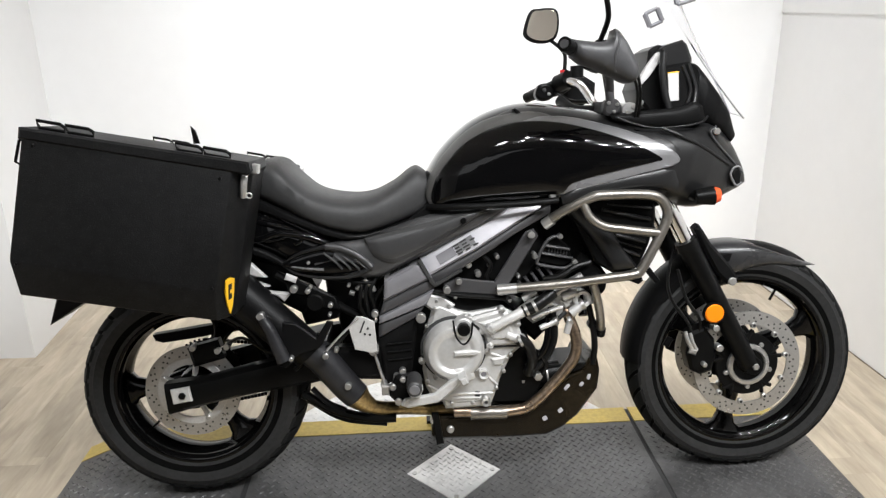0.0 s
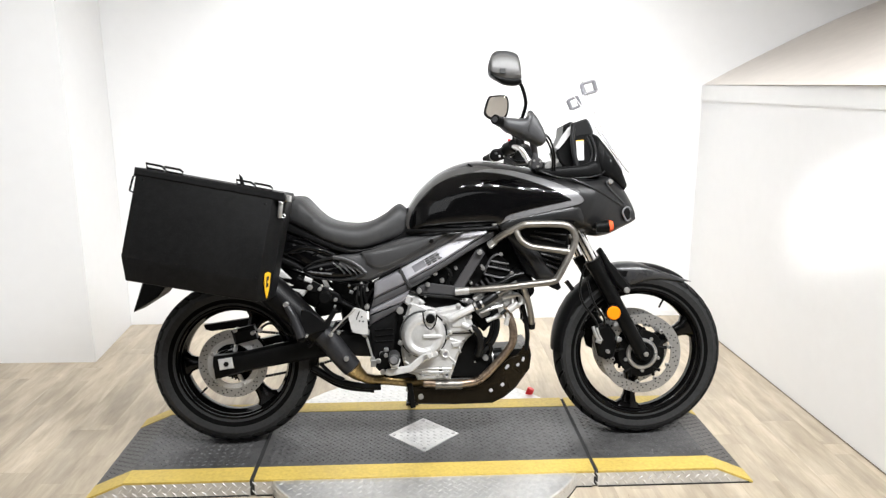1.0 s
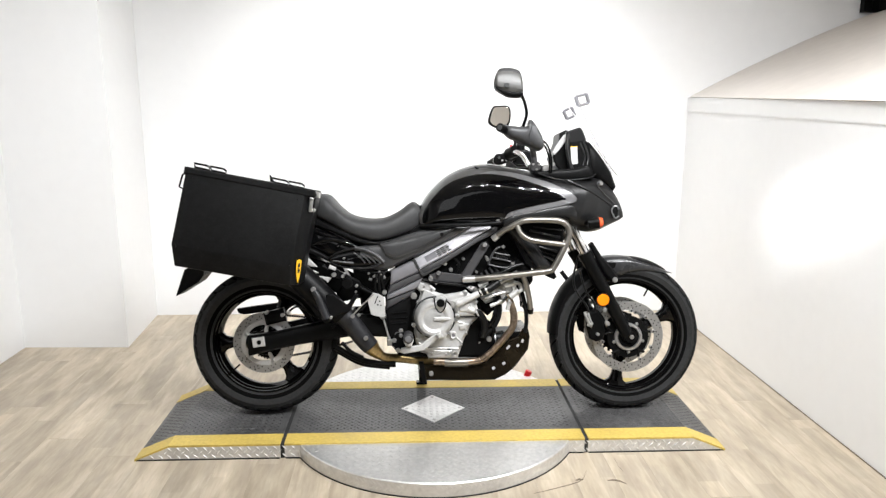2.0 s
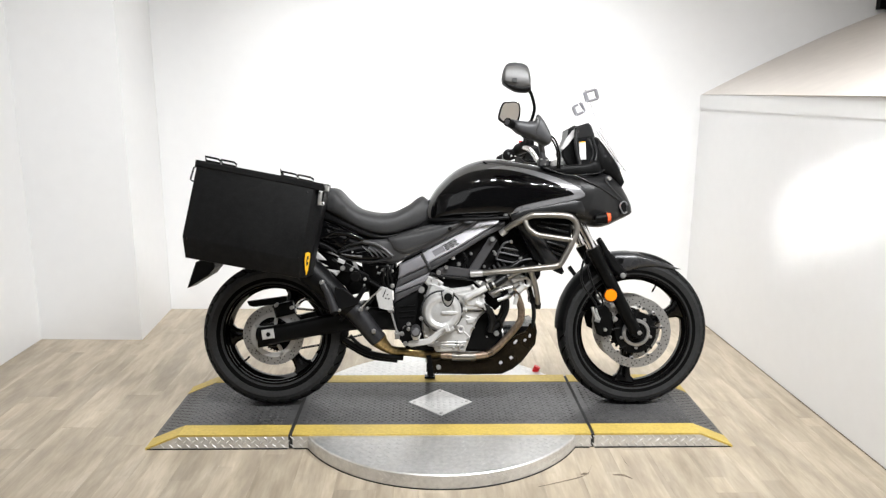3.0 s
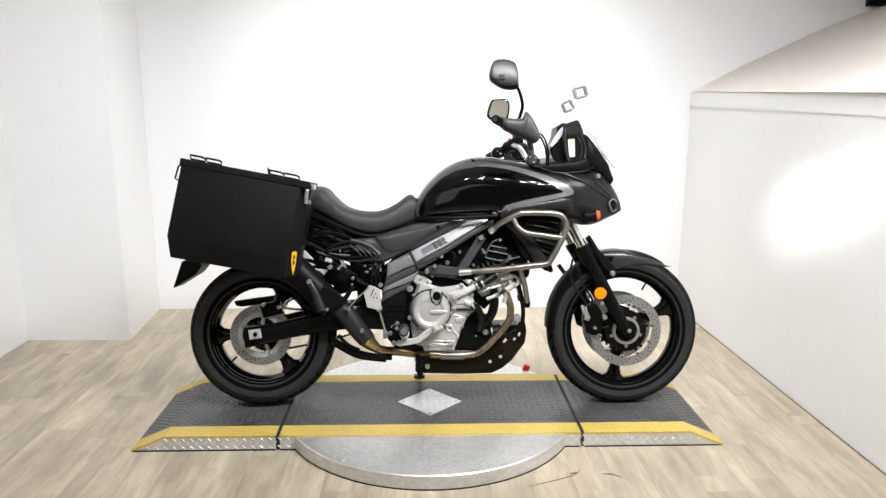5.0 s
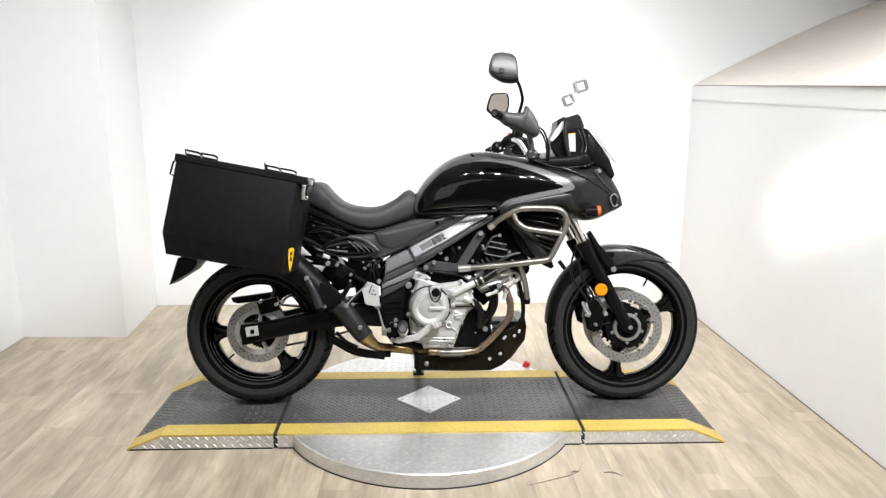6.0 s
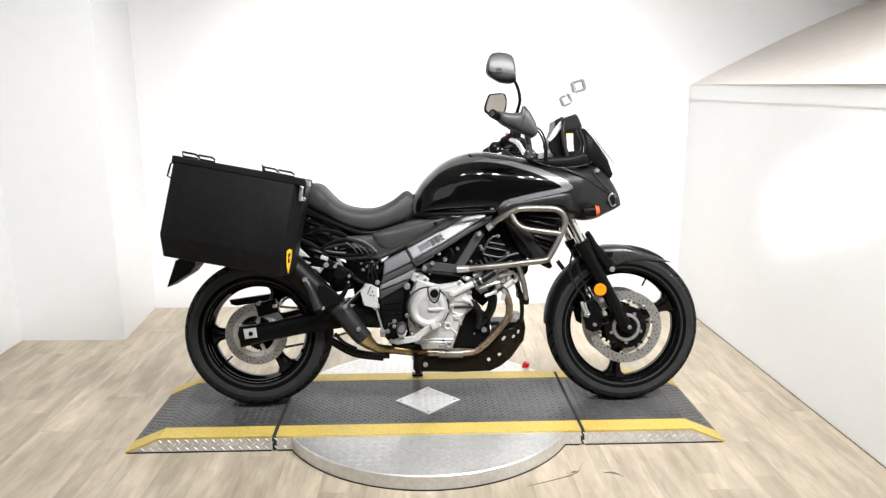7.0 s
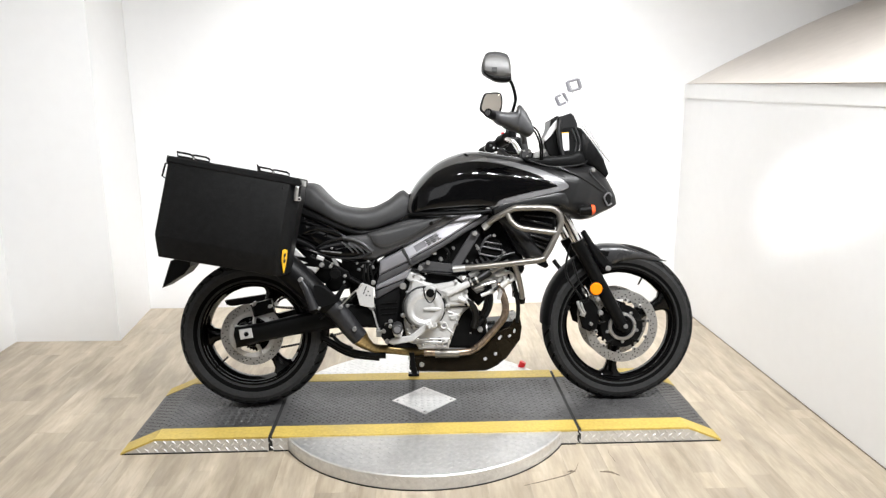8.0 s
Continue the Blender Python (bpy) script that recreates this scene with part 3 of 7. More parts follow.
# wheels
def wheel(name, cx, cz, R, width, rim_r, spokes, label):
    h = width / 2
    hub = bp(name, lathe(B(), [(0.022, -0.075), (0.05, -0.07), (0.055, -0.03), (0.055, 0.03), (0.05, 0.07), (0.022, 0.075)], cx, Y, cz, 40), M_RIM, label)
    side = R - rim_r
    prof = [(rim_r + 0.004, -h * 0.78), (rim_r + side * 0.2, -h * 0.94), (rim_r + side * 0.5, -h), (rim_r + side * 0.78, -h * 0.93), (R - 0.0095, -h * 0.72), (R - 0.004, -h * 0.45), (R, 0),
            (R - 0.004, h * 0.45), (R - 0.0095, h * 0.72), (rim_r + side * 0.78, h * 0.93), (rim_r + side * 0.5, h), (rim_r + side * 0.2, h * 0.94), (rim_r + 0.004, h * 0.78)]
    tyre = bp("tyre", lathe(B(), prof, cx, Y, cz, 96), M_SIPE, "worn black road tyre", hub)
    for s in (-1, 1):
        ring = [(rim_r + 0.003, s * h * 0.785), (rim_r + 0.006, s * h * 0.86), (rim_r + side * 0.16, s * h * 0.885), (rim_r + side * 0.24, s * h * 0.925), (rim_r + side * 0.36, s * (h * 0.975 + 0.001)), (rim_r + side * 0.5, s * (h + 0.0015)), (rim_r + side * 0.56, s * (h + 0.0028)), (rim_r + side * 0.60, s * (h * 0.99 + 0.0010)), (rim_r + side * 0.74, s * (h * 0.945 + 0.0008)), (rim_r + side * 0.77, s * h * 0.92)]
        bp("sidewall", lathe(B(), ring + [(rim_r + side * 0.5, s * h * 0.8)], cx, Y, cz, 96), M_SIDEW, "dull grey tyre sidewall", hub)
    # tread grooves stand as short raised ribs that leave channels between them
    bm = B()
    n = 36
    for s in (-1, 1):
        for i in range(n):
            a0 = 2 * math.pi * (i + (0.5 if s > 0 else 0)) / n
            loop = []
            for rr, yy, da, nr, ny in ((R - side * 0.30, 0.952, -0.055, 0.25, 1.0), (R - side * 0.22, 0.93, -0.035, 0.5, 0.9), (R - 0.0095, 0.72, 0.0, 0.85, 0.5), (R - 0.004, 0.45, 0.045, 1.0, 0.15), (R - 0.0012, 0.16, 0.10, 1.0, 0.0)):
                loop.append((rr, s * yy * h, a0 + da, nr, s * ny))
            wa = 2 * math.pi / n * 0.40
            rows = []
            for rr, yy, a, nr, ny in loop:
                rows.append([(cx + (rr + d * nr) * math.cos(a + w), Y + yy + d * ny, cz + (rr + d * nr) * math.sin(a + w)) for d, w in ((-0.003, -wa), (0.0020, -wa * 0.95), (0.0020, wa * 0.95), (-0.003, wa))])
            rings(bm, rows)
    bp("tread_block", bm, M_TYRE, "shallow slanted tread blocks", hub, kind="stuff")
    rim = [(rim_r + 0.008, -h * 0.82), (rim_r - 0.001, -h * 0.84), (rim_r - 0.005, -h * 0.82), (rim_r - 0.0055, -h * 0.76), (rim_r - 0.003, -h * 0.72), (rim_r - 0.008, -h * 0.62), (rim_r - 0.0115, -h * 0.57), (rim_r - 0.012, -h * 0.42), (rim_r - 0.022, -h * 0.2), (rim_r - 0.022, h * 0.2), (rim_r - 0.012, h * 0.42),
           (rim_r - 0.009, h * 0.66), (rim_r - 0.004, h * 0.80), (rim_r + 0.008, h * 0.80), (rim_r - 0.006, h * 0.5), (rim_r - 0.006, -h * 0.5)]
    bp("rim", lathe(B(), rim, cx, Y, cz, 96), M_RIM, "gloss black cast rim", hub)
    for deg in spokes:
        a = radians(deg)
        c, s = math.cos(a), math.sin(a)
        bm = B()
        rows = []
        for q, w, t in ((0.035, 0.045, 0.032), (0.08, 0.030, 0.026), (rim_r * 0.6, 0.021, 0.02), (rim_r - 0.065, 0.022, 0.019), (rim_r - 0.04, 0.030, 0.021), (rim_r - 0.016, 0.062, 0.024)):
            rows.append([(cx + q * c - w2 * s, Y + yy, cz + q * s + w2 * c) for w2, yy in ((-w, -t * 0.5), (-w * 0.6, -t), (w * 0.6, -t), (w, -t * 0.5), (w, t * 0.5), (w * 0.6, t), (-w * 0.6, t), (-w, t * 0.5))])
        rings(bm, rows)
        bp("spoke", bm, M_RIM, "", hub, angle=50)
    v = radians(spokes[0] + 38)
    bp("valve_stem", tube(B(), [(cx + q * math.cos(v), Y - 0.01, cz + q * math.sin(v)) for q in (rim_r - 0.02, rim_r - 0.055)], 0.004, 8), M_BLACK, "", hub)
    return hub


def disc(hub, cx, cz, y, r1, r0, th=0.005, buttons=0, holes=40):
    """A drilled brake disc with its carrier."""
    d = bp("brake_disc", lathe(B(), [(r0, y - th / 2), (r1 - 0.001, y - th / 2), (r1, y), (r1 - 0.001, y + th / 2), (r0, y + th / 2)], cx, 0, cz, 96), M_DISC, "drilled steel brake disc", hub)
    bm = B()
    for i in range(holes):
        for k in range(3):
            a = 2 * math.pi * (i + 0.33 * k) / holes
            q = r0 + (r1 - r0) * (0.25 + 0.25 * k)
            if (i + k) % 3 != 2:
                drum(bm, cx + q * math.cos(a), cz + q * math.sin(a), y - th / 2 - 0.0005, y + th / 2 + 0.0005, 0.0028, 8, 0.0002)
    bp("drill_pattern", bm, M_TRIM, "", hub, kind="stuff")
    return d


FX, FZ, RX, RZ = 0.782, Z + 0.325, -0.768, Z + 0.309
front = wheel("front_wheel", FX, FZ, 0.325, 0.112, 0.243, (24, 146, 262), "front wheel with black cast rim and twin discs")
rear = wheel("rear_wheel", RX, RZ, 0.309, 0.152, 0.214, (184, 306, 64), "rear wheel with black cast rim")
for s in (-1, 1):
    y = Y + s * 0.072
    disc(front, FX, FZ, y, 0.154, 0.115)
    bm = lathe(B(), [(0.045, y - 0.005), (0.088, y - 0.004), (0.091, y), (0.088, y + 0.004), (0.045, y + 0.005)], FX, 0, FZ, 48)
    bp("disc_carrier", bm, M_BLACK, "black disc carrier", front)
    for i in range(5):
        a = radians(72 * i + 20)
        for da in (-9, 9):
            b2 = a + radians(da)
            bp("carrier_arm", tube(B(), [(FX + 0.07 * math.cos(a), y, FZ + 0.07 * math.sin(a)), (FX + 0.100 * math.cos(b2), y, FZ + 0.100 * math.sin(b2))], 0.006, 8), M_BLACK, "", front)
    for i in range(10):
        a = radians(36 * i + 11)
        bp("disc_button", drum(B(), FX + 0.113 * math.cos(a), FZ + 0.113 * math.sin(a), y - 0.007, y + 0.006, 0.0085, 14), M_BOLT, "", front)
        bp("button_centre", drum(B(), FX + 0.113 * math.cos(a), FZ + 0.113 * math.sin(a), y - 0.0078, y + 0.0068, 0.0042, 10, 0.0004), M_TRIM, "", front)
    for i in range(5):
        a = radians(72 * i + 56)
        bp("disc_bolt", drum(B(), FX + 0.066 * math.cos(a), FZ + 0.066 * math.sin(a), y - 0.012 if s < 0 else y, y if s < 0 else y + 0.012, 0.0075, 6), M_BOLT, "", front)
bp("hub_cap", lathe(B(), [(0.026, -0.080), (0.034, -0.084), (0.044, -0.085), (0.0455, -0.082), (0.0455, -0.06), (0.026, -0.06)], FX, Y, FZ, 40), M_BLACK, "black hub cap", front)
bp("sensor_ring", lathe(B(), [(0.0450, -0.086), (0.0475, -0.0895), (0.057, -0.0885), (0.060, -0.084), (0.059, -0.06), (0.0450, -0.06)], FX, Y, FZ, 48), M_BOLT, "bright alloy sensor ring", front)
disc(rear, RX, RZ, Y - 0.075, 0.129, 0.094, holes=34)
bp("disc_carrier", lathe(B(), [(0.03, -0.081), (0.050, -0.080), (0.052, -0.075), (0.050, -0.07), (0.03, -0.069)], RX, Y, RZ, 48), M_BLACK, "dark disc carrier hub", rear)
bp("carrier_ring", lathe(B(), [(0.076, -0.079), (0.094, -0.079), (0.096, -0.076), (0.094, -0.072), (0.076, -0.072)], RX, Y, RZ, 64), M_PEDAL, "pale inner disc ring", rear)
for i in range(5):
    a = radians(72 * i + 8)
    bp("carrier_arm", tube(B(), [(RX + 0.045 * math.cos(a), Y - 0.075, RZ + 0.045 * math.sin(a)), (RX + 0.088 * math.cos(a), Y - 0.075, RZ + 0.088 * math.sin(a))], 0.008, 8), M_ALU, "", rear)
    bp("disc_bolt", drum(B(), RX + 0.084 * math.cos(a), RZ + 0.084 * math.sin(a), Y - 0.088, Y - 0.076, 0.007, 10), M_BOLT, "", rear)
bm = lathe(B(), [(0.05, 0.07), (0.098, 0.071), (0.098, 0.077), (0.05, 0.078)], RX, Y, RZ, 48)
for i in range(47):
    a = 2 * math.pi * i / 47
    block(bm, RX + 0.1 * math.cos(a), Y + 0.074, RZ + 0.1 * math.sin(a), 0.008, 0.005, 0.006, 0.001, -math.degrees(a))
bp("sprocket", bm, M_BLACK, "dark chain sprocket", rear)

front.location.y -= 0.006
front.location.z -= 0.006

# chain on the far side
for (ax, az), (bx, bz) in (((RX, RZ + 0.1), (-0.295, 0.452)), ((RX + 0.01, RZ - 0.1), (-0.294, 0.379))):
    bm = B()
    n = 46
    for i in range(n):
        t0, t1 = i / n, (i + 0.8) / n
        sag = -0.012 * math.sin(math.pi * t0)
        tube(bm, [(ax + (bx - ax) * t0, Y + 0.074, az + (bz - az) * t0 + sag), (ax + (bx - ax) * t1, Y + 0.074, az + (bz - az) * t1 + sag)], 0.0055, 6)
    bp("chain_run", bm, M_BLACK, "black drive chain", kind="stuff")

# swingarm
for s in (-1, 1):
    bm = B()
    ya = Y + s * 0.125
    top = [(-0.828, 0.410), (-0.712, 0.424), (-0.611, 0.447), (-0.509, 0.469), (-0.387, 0.492), (-0.244, 0.492)]
    bot = [(-0.822, 0.325), (-0.709, 0.351), (-0.609, 0.371), (-0.507, 0.387), (-0.386, 0.403), (-0.243, 0.399)]
    if s < 0:
        skin(bm, top, bot, ya, 0.016, 0.035, edge=0.25)
    else:
        skin(bm, top, bot, ya - 0.02, 0.005, 0.035)
    arm = bp("swingarm", bm, M_BLACK, "black box-section swingarm")
    bp("axle_block", block(B(), -0.775, ya - 0.030 if s < 0 else ya + 0.02, 0.389, 0.050, 0.012, 0.040, 0.003, -8), M_PEDAL, "silver axle adjuster block", arm)
    bp("axle_nut", drum(B(), -0.772, 0.389, ya - 0.041 if s < 0 else ya + 0.034, ya, 0.010, 6), M_BLACK, "", arm)
bp("swingarm_bridge", block(B(), -0.426, Y, 0.461, 0.07, 0.22, 0.06, 0.01, -12), M_BLACK)
bp("chain_guard", slab(B(), [(-0.902, 0.478), (-0.880, 0.472), (-0.780, 0.484), (-0.675, 0.500), (-0.670, 0.522), (-0.720, 0.522), (-0.910, 0.496)], Y + 0.05, Y + 0.085, 0.003), M_MATT, "black plastic chain guard")
cal = bp("rear_caliper", block(B(), -0.718, Y - 0.085, 0.484, 0.085, 0.05, 0.055, 0.01, -14), M_BLACK, "black rear brake caliper")
for dx, dz in ((-0.03, 0.03), (0.035, 0.02), (0.06, 0.03)):
    bp("caliper_bolt", drum(B(), -0.719 + dx, 0.473 + dz, Y - 0.12, Y - 0.08, 0.008, 10), M_BOLT, "", cal)
bp("brake_line", tube(B(), [(-0.673, Y - 0.10, 0.495), (-0.613, Y - 0.125, 0.530), (-0.530, Y - 0.12, 0.482), (-0.428, Y - 0.12, 0.521)], 0.0045, 8), M_HOSE, "black brake hose")

# shock, subframe and foot-rest hangers behind the side cover
for a, b2 in (((-0.246, 0.697), (-0.685, 0.859)), ((-0.515, 0.696), (-0.307, 0.576))):
    for s in (-1, 1):
        bp("subframe_tube", tube(B(), [(a[0], Y + s * 0.11, a[1]), (b2[0], Y + s * 0.11, b2[1])], 0.011, 10), M_BLACK, "black subframe tube")
bp("rear_fender", body(B(), [(-1.02, 0.79), (-0.89, 0.85), (-0.73, 0.85), (-0.60, 0.83)], [(-1.0, 0.69), (-0.89, 0.73), (-0.73, 0.74), (-0.60, 0.76)], (0.10, 0.105, 0.105, 0.10), Y, 3), M_MATT, "black inner rear fender")
bp("mud_flap", slab(B(), [(-1.095, 0.681), (-1.014, 0.712), (-1.016, 0.656), (-1.041, 0.626), (-1.133, 0.569)], Y - 0.07, Y + 0.07, 0.006), M_MATT, "black plastic plate hanger")
bp("shock_absorber", tube(B(), [(-0.324, Y, 0.471), (-0.369, Y, 0.721)], 0.032, 16), M_BLACK)
bp("preload_knob", drum(B(), -0.412, 0.627, Y - 0.165, Y - 0.12, 0.023, 28, 0.004), M_BLACK, "black round preload adjuster knob")
# three dark slabs added to block the bright gaps behind the subframe
bp("battery_box", slab(B(), [(-0.395, 0.695), (-0.25, 0.69), (-0.25, 0.56), (-0.33, 0.565), (-0.385, 0.60)], Y - 0.08, Y + 0.08, 0.008), M_HOSE, "added black filler slab behind the side cover")
bp("inner_guard", slab(B(), [(-0.60, 0.735), (-0.44, 0.690), (-0.415, 0.640), (-0.455, 0.570), (-0.56, 0.63)], Y - 0.06, Y + 0.06, 0.006), M_HOSE, "added black filler slab behind the hanger plate")
bp("splash_guard_flap", slab(B(), [(-0.475, 0.605), (-0.385, 0.602), (-0.352, 0.575), (-0.366, 0.552), (-0.405, 0.545), (-0.455, 0.535)], Y - 0.05, Y + 0.05, 0.006), M_HOSE, "added black filler slab above the swingarm")
bp("hanger_plate", slab(B(), [(-0.49, 0.682), (-0.46, 0.688), (-0.36, 0.634), (-0.352, 0.602), (-0.385, 0.600), (-0.44, 0.640), (-0.48, 0.648)], Y - 0.142, Y - 0.12, 0.004), M_BLACK, "black hanger plate")
bp("pale_clip", block(B(), -0.471, Y - 0.15, 0.692, 0.030, 0.014, 0.016, 0.003, 22), M_LABEL, "pale plastic cable clip")
for x, z, r in ((-0.465, 0.664, 0.0125), (-0.429, 0.658, 0.009), (-0.422, 0.668, 0.006), (-0.373, 0.618, 0.0085), (-0.376, 0.593, 0.006), (-0.552, 0.595, 0.010), (-0.364, 0.496, 0.008), (-0.259, 0.590, 0.012), (-0.323, 0.669, 0.006), (-0.395, 0.55, 0.007)):
    bp("bolt", drum(B(), x, z, Y - 0.165, Y - 0.14, r * 0.78, 12), M_BOLT)
for x, z, w2, t in ((-0.277, 0.668, 0.022, 50), (-0.300, 0.655, 0.018, -40), (-0.262, 0.652, 0.020, 70), (-0.288, 0.635, 0.016, 60), (-0.318, 0.640, 0.014, 20)):
    bp("connector", block(B(), x, Y - 0.12, z, w2, 0.02, 0.010, 0.003, t), M_BOLT, "small silver connector")
for k2 in range(3):
    bp("cable", tube(B(), [(-0.25 - 0.02 * k2, Y - 0.115, 0.685), (-0.27 - 0.012 * k2, Y - 0.13, 0.645), (-0.262 - 0.018 * k2, Y - 0.125, 0.60), (-0.27, Y - 0.12, 0.55)], 0.0055, 8), M_HOSE, "black cable")
bp("vent_hose", tube(B(), [(-0.324, Y - 0.155, 0.555), (-0.355, Y - 0.16, 0.522), (-0.393, Y - 0.165, 0.503), (-0.438, Y - 0.165, 0.479), (-0.475, Y - 0.15, 0.445)], 0.0065, 10), M_BLACK, "thin black hose")
heel = bp("heel_guard", slab(B(), [(-0.328, 0.561), (-0.306, 0.590), (-0.285, 0.586), (-0.260, 0.573), (-0.255, 0.493), (-0.268, 0.488), (-0.314, 0.500)], Y - 0.172, Y - 0.166, 0.0015), M_PEDAL, "silver slotted heel guard plate")
bp("slot", block(B(), -0.292, Y - 0.173, 0.561, 0.004, 0.003, 0.034, 0.0005, 22), M_TRIM, "", heel)
for x, z in ((-0.278, 0.556), (-0.273, 0.539), (-0.286, 0.541)):
    bp("slot", drum(B(), x, z, Y - 0.1745, Y - 0.171, 0.0032, 10, 0.0005), M_TRIM, "", heel)
bp("master_cylinder", drum(B(), -0.266, 0.492, Y - 0.17, Y - 0.13, 0.013, 14), M_BOLT)
bp("push_rod", tube(B(), [(-0.266, Y - 0.15, 0.487), (-0.239, Y - 0.16, 0.392)], 0.004, 8), M_BOLT, "thin steel push rod")
bp("clevis", block(B(), -0.238, Y - 0.16, 0.382, 0.022, 0.02, 0.026, 0.003), M_BOLT)

# muffler and exhaust
bm = tube(B(), [(-0.896, Y - 0.15, 0.910), (-0.639, Y - 0.155, 0.690), (-0.512, Y - 0.155, 0.568), (-0.438, Y - 0.15, 0.497)], [0.062, 0.047], 24)
muff = bp("muffler", bm, M_MUFF, "charcoal muffler running up under the side case")
bp("mid_pipe", tube(B(), [(-0.430, Y - 0.15, 0.498), (-0.400, Y - 0.148, 0.466), (-0.345, Y - 0.144, 0.393), (-0.318, Y - 0.142, 0.362)], [0.042, 0.037], 28), M_SHIELD, "dark grey heat-shielded pipe", muff)
bp("clamp", tube(B(), [(-0.447, Y - 0.15, 0.510), (-0.432, Y - 0.149, 0.494)], 0.050, 24), M_BLACK, "", muff)
bp("pipe_cone", tube(B(), [(-0.318, Y - 0.141, 0.362), (-0.304, Y - 0.138, 0.345), (-0.280, Y - 0.130, 0.324)], [0.037, 0.021], 24), M_GOLD, "gold-tinted pipe taper", muff)
bp("pipe_bolt", drum(B(), -0.335, 0.406, Y - 0.195, Y - 0.17, 0.009, 10), M_BOLT, "", muff)
bp("muffler_hanger", slab(B(), [(-0.543, 0.611), (-0.521, 0.607), (-0.507, 0.562), (-0.479, 0.508), (-0.491, 0.471), (-0.518, 0.502), (-0.535, 0.563)], Y - 0.210, Y - 0.200, 0.003, 3, True), M_MUFF, "dark muffler bracket", muff)
bp("hanger_bolt", drum(B(), -0.533, 0.600, Y - 0.220, Y - 0.20, 0.009, 10), M_BOLT, "", muff)
bp("hanger_bolt", drum(B(), -0.495, 0.494, Y - 0.218, Y - 0.20, 0.010, 10), M_BLACK, "", muff)
for out in ([(-0.612, 0.758), (-0.570, 0.733), (-0.533, 0.695), (-0.563, 0.697), (-0.612, 0.716)], [(-0.613, 0.703), (-0.565, 0.688), (-0.526, 0.671), (-0.560, 0.664), (-0.592, 0.680)], [(-0.552, 0.661), (-0.511, 0.656), (-0.474, 0.651), (-0.492, 0.629), (-0.512, 0.645)]):
    bp("heat_shield", slab(B(), out, Y - 0.148, Y - 0.128, 0.004), M_PEDAL, "bright folded heat shield", muff)
pg = bp("passenger_peg_bracket", slab(B(), [(-0.490, 0.590), (-0.456, 0.584), (-0.408, 0.545), (-0.378, 0.590), (-0.362, 0.586), (-0.398, 0.520), (-0.446, 0.505), (-0.478, 0.488), (-0.500, 0.482), (-0.508, 0.500)], Y - 0.205, Y - 0.193, 0.003), M_MUFF, "black passenger foot-rest bracket")
bp("folded_peg", tube(B(), [(-0.538, Y - 0.216, 0.606), (-0.520, Y - 0.219, 0.574), (-0.504, Y - 0.221, 0.533), (-0.490, Y - 0.222, 0.494)], [0.013, 0.0185], 14), M_SHIELD, "charcoal folded foot peg", pg)
bp("peg_clevis", slab(B(), [(-0.512, 0.505), (-0.478, 0.510), (-0.466, 0.490), (-0.486, 0.474), (-0.508, 0.482)], Y - 0.226, Y - 0.205, 0.005), M_BLACK, "", pg)
for x, z, r in ((-0.541, 0.612, 0.010), (-0.472, 0.498, 0.006), (-0.385, 0.502, 0.008)):
    bp("bracket_bolt", drum(B(), x, z, Y - 0.228, Y - 0.20, r, 12), M_BOLT, "", pg)
bp("rear_brake_rod", tube(B(), [(-0.388, Y - 0.172, 0.500), (-0.345, Y - 0.172, 0.545), (-0.300, Y - 0.172, 0.585)], 0.0032, 8), M_BOLT, "thin steel rod", pg)
bp("rear_header", tube(B(), [(-0.330, Y - 0.125, 0.362), (-0.300, Y - 0.12, 0.332), (-0.255, Y - 0.105, 0.308), (-0.190, Y - 0.09, 0.300), (-0.100, Y - 0.07, 0.285), (-0.019, Y - 0.07, 0.280)], 0.019, 16), M_GOLD, "gold-tinted exhaust collector pipe")
hd = bp("front_header", tube(B(), [(0.250, Y - 0.090, 0.590), (0.264, Y - 0.108, 0.550), (0.282, Y - 0.118, 0.492), (0.279, Y - 0.120, 0.440), (0.252, Y - 0.121, 0.400), (0.215, Y - 0.122, 0.358), (0.176, Y - 0.122, 0.319), (0.134, Y - 0.122, 0.294), (0.060, Y - 0.120, 0.289), (-0.055, Y - 0.112, 0.290)], 0.0152, 18), M_EXH, "heat-blued steel exhaust header")
bp("pipe_sleeve", tube(B(), [(0.09, Y - 0.1215, 0.286), (-0.01, Y - 0.117, 0.286)], 0.0178, 18), M_BAR, "", hd)
bp("header_flange", drum(B(), 0.245, 0.577, Y - 0.11, Y - 0.03, 0.032, 20), M_BLACK)
bp("centre_stand", tube(B(), [(-0.470, Y - 0.08, 0.350), (-0.379, Y - 0.10, 0.304), (-0.290, Y - 0.11, 0.284), (-0.215, Y - 0.11, 0.280)], 0.013, 10), M_BLACK, "black stand tube")
bp("centre_stand_leg", tube(B(), [(-0.458, Y - 0.06, 0.326), (-0.360, Y - 0.10, 0.284), (-0.240, Y - 0.11, 0.268)], 0.011, 10), M_BLACK, "black stand tube")
bp("stand_spring", tube(B(), [(-0.440, Y - 0.10, 0.372), (-0.400, Y - 0.115, 0.336), (-0.350, Y - 0.12, 0.312)], 0.008, 8), M_HOSE, "dark stand spring")

prop = bp("prop_stand", tube(B(), [(-0.118, Y + 0.10, 0.32), (-0.108, Y + 0.18, 0.21), (-0.100, Y + 0.262, Z + 0.052)], 0.012, 10), M_BLACK, "black prop stand on the far side")
bp("stand_foot", block(B(), -0.100, Y + 0.264, Z + 0.045, 0.05, 0.05, 0.010, 0.003), M_BLACK, "", prop)

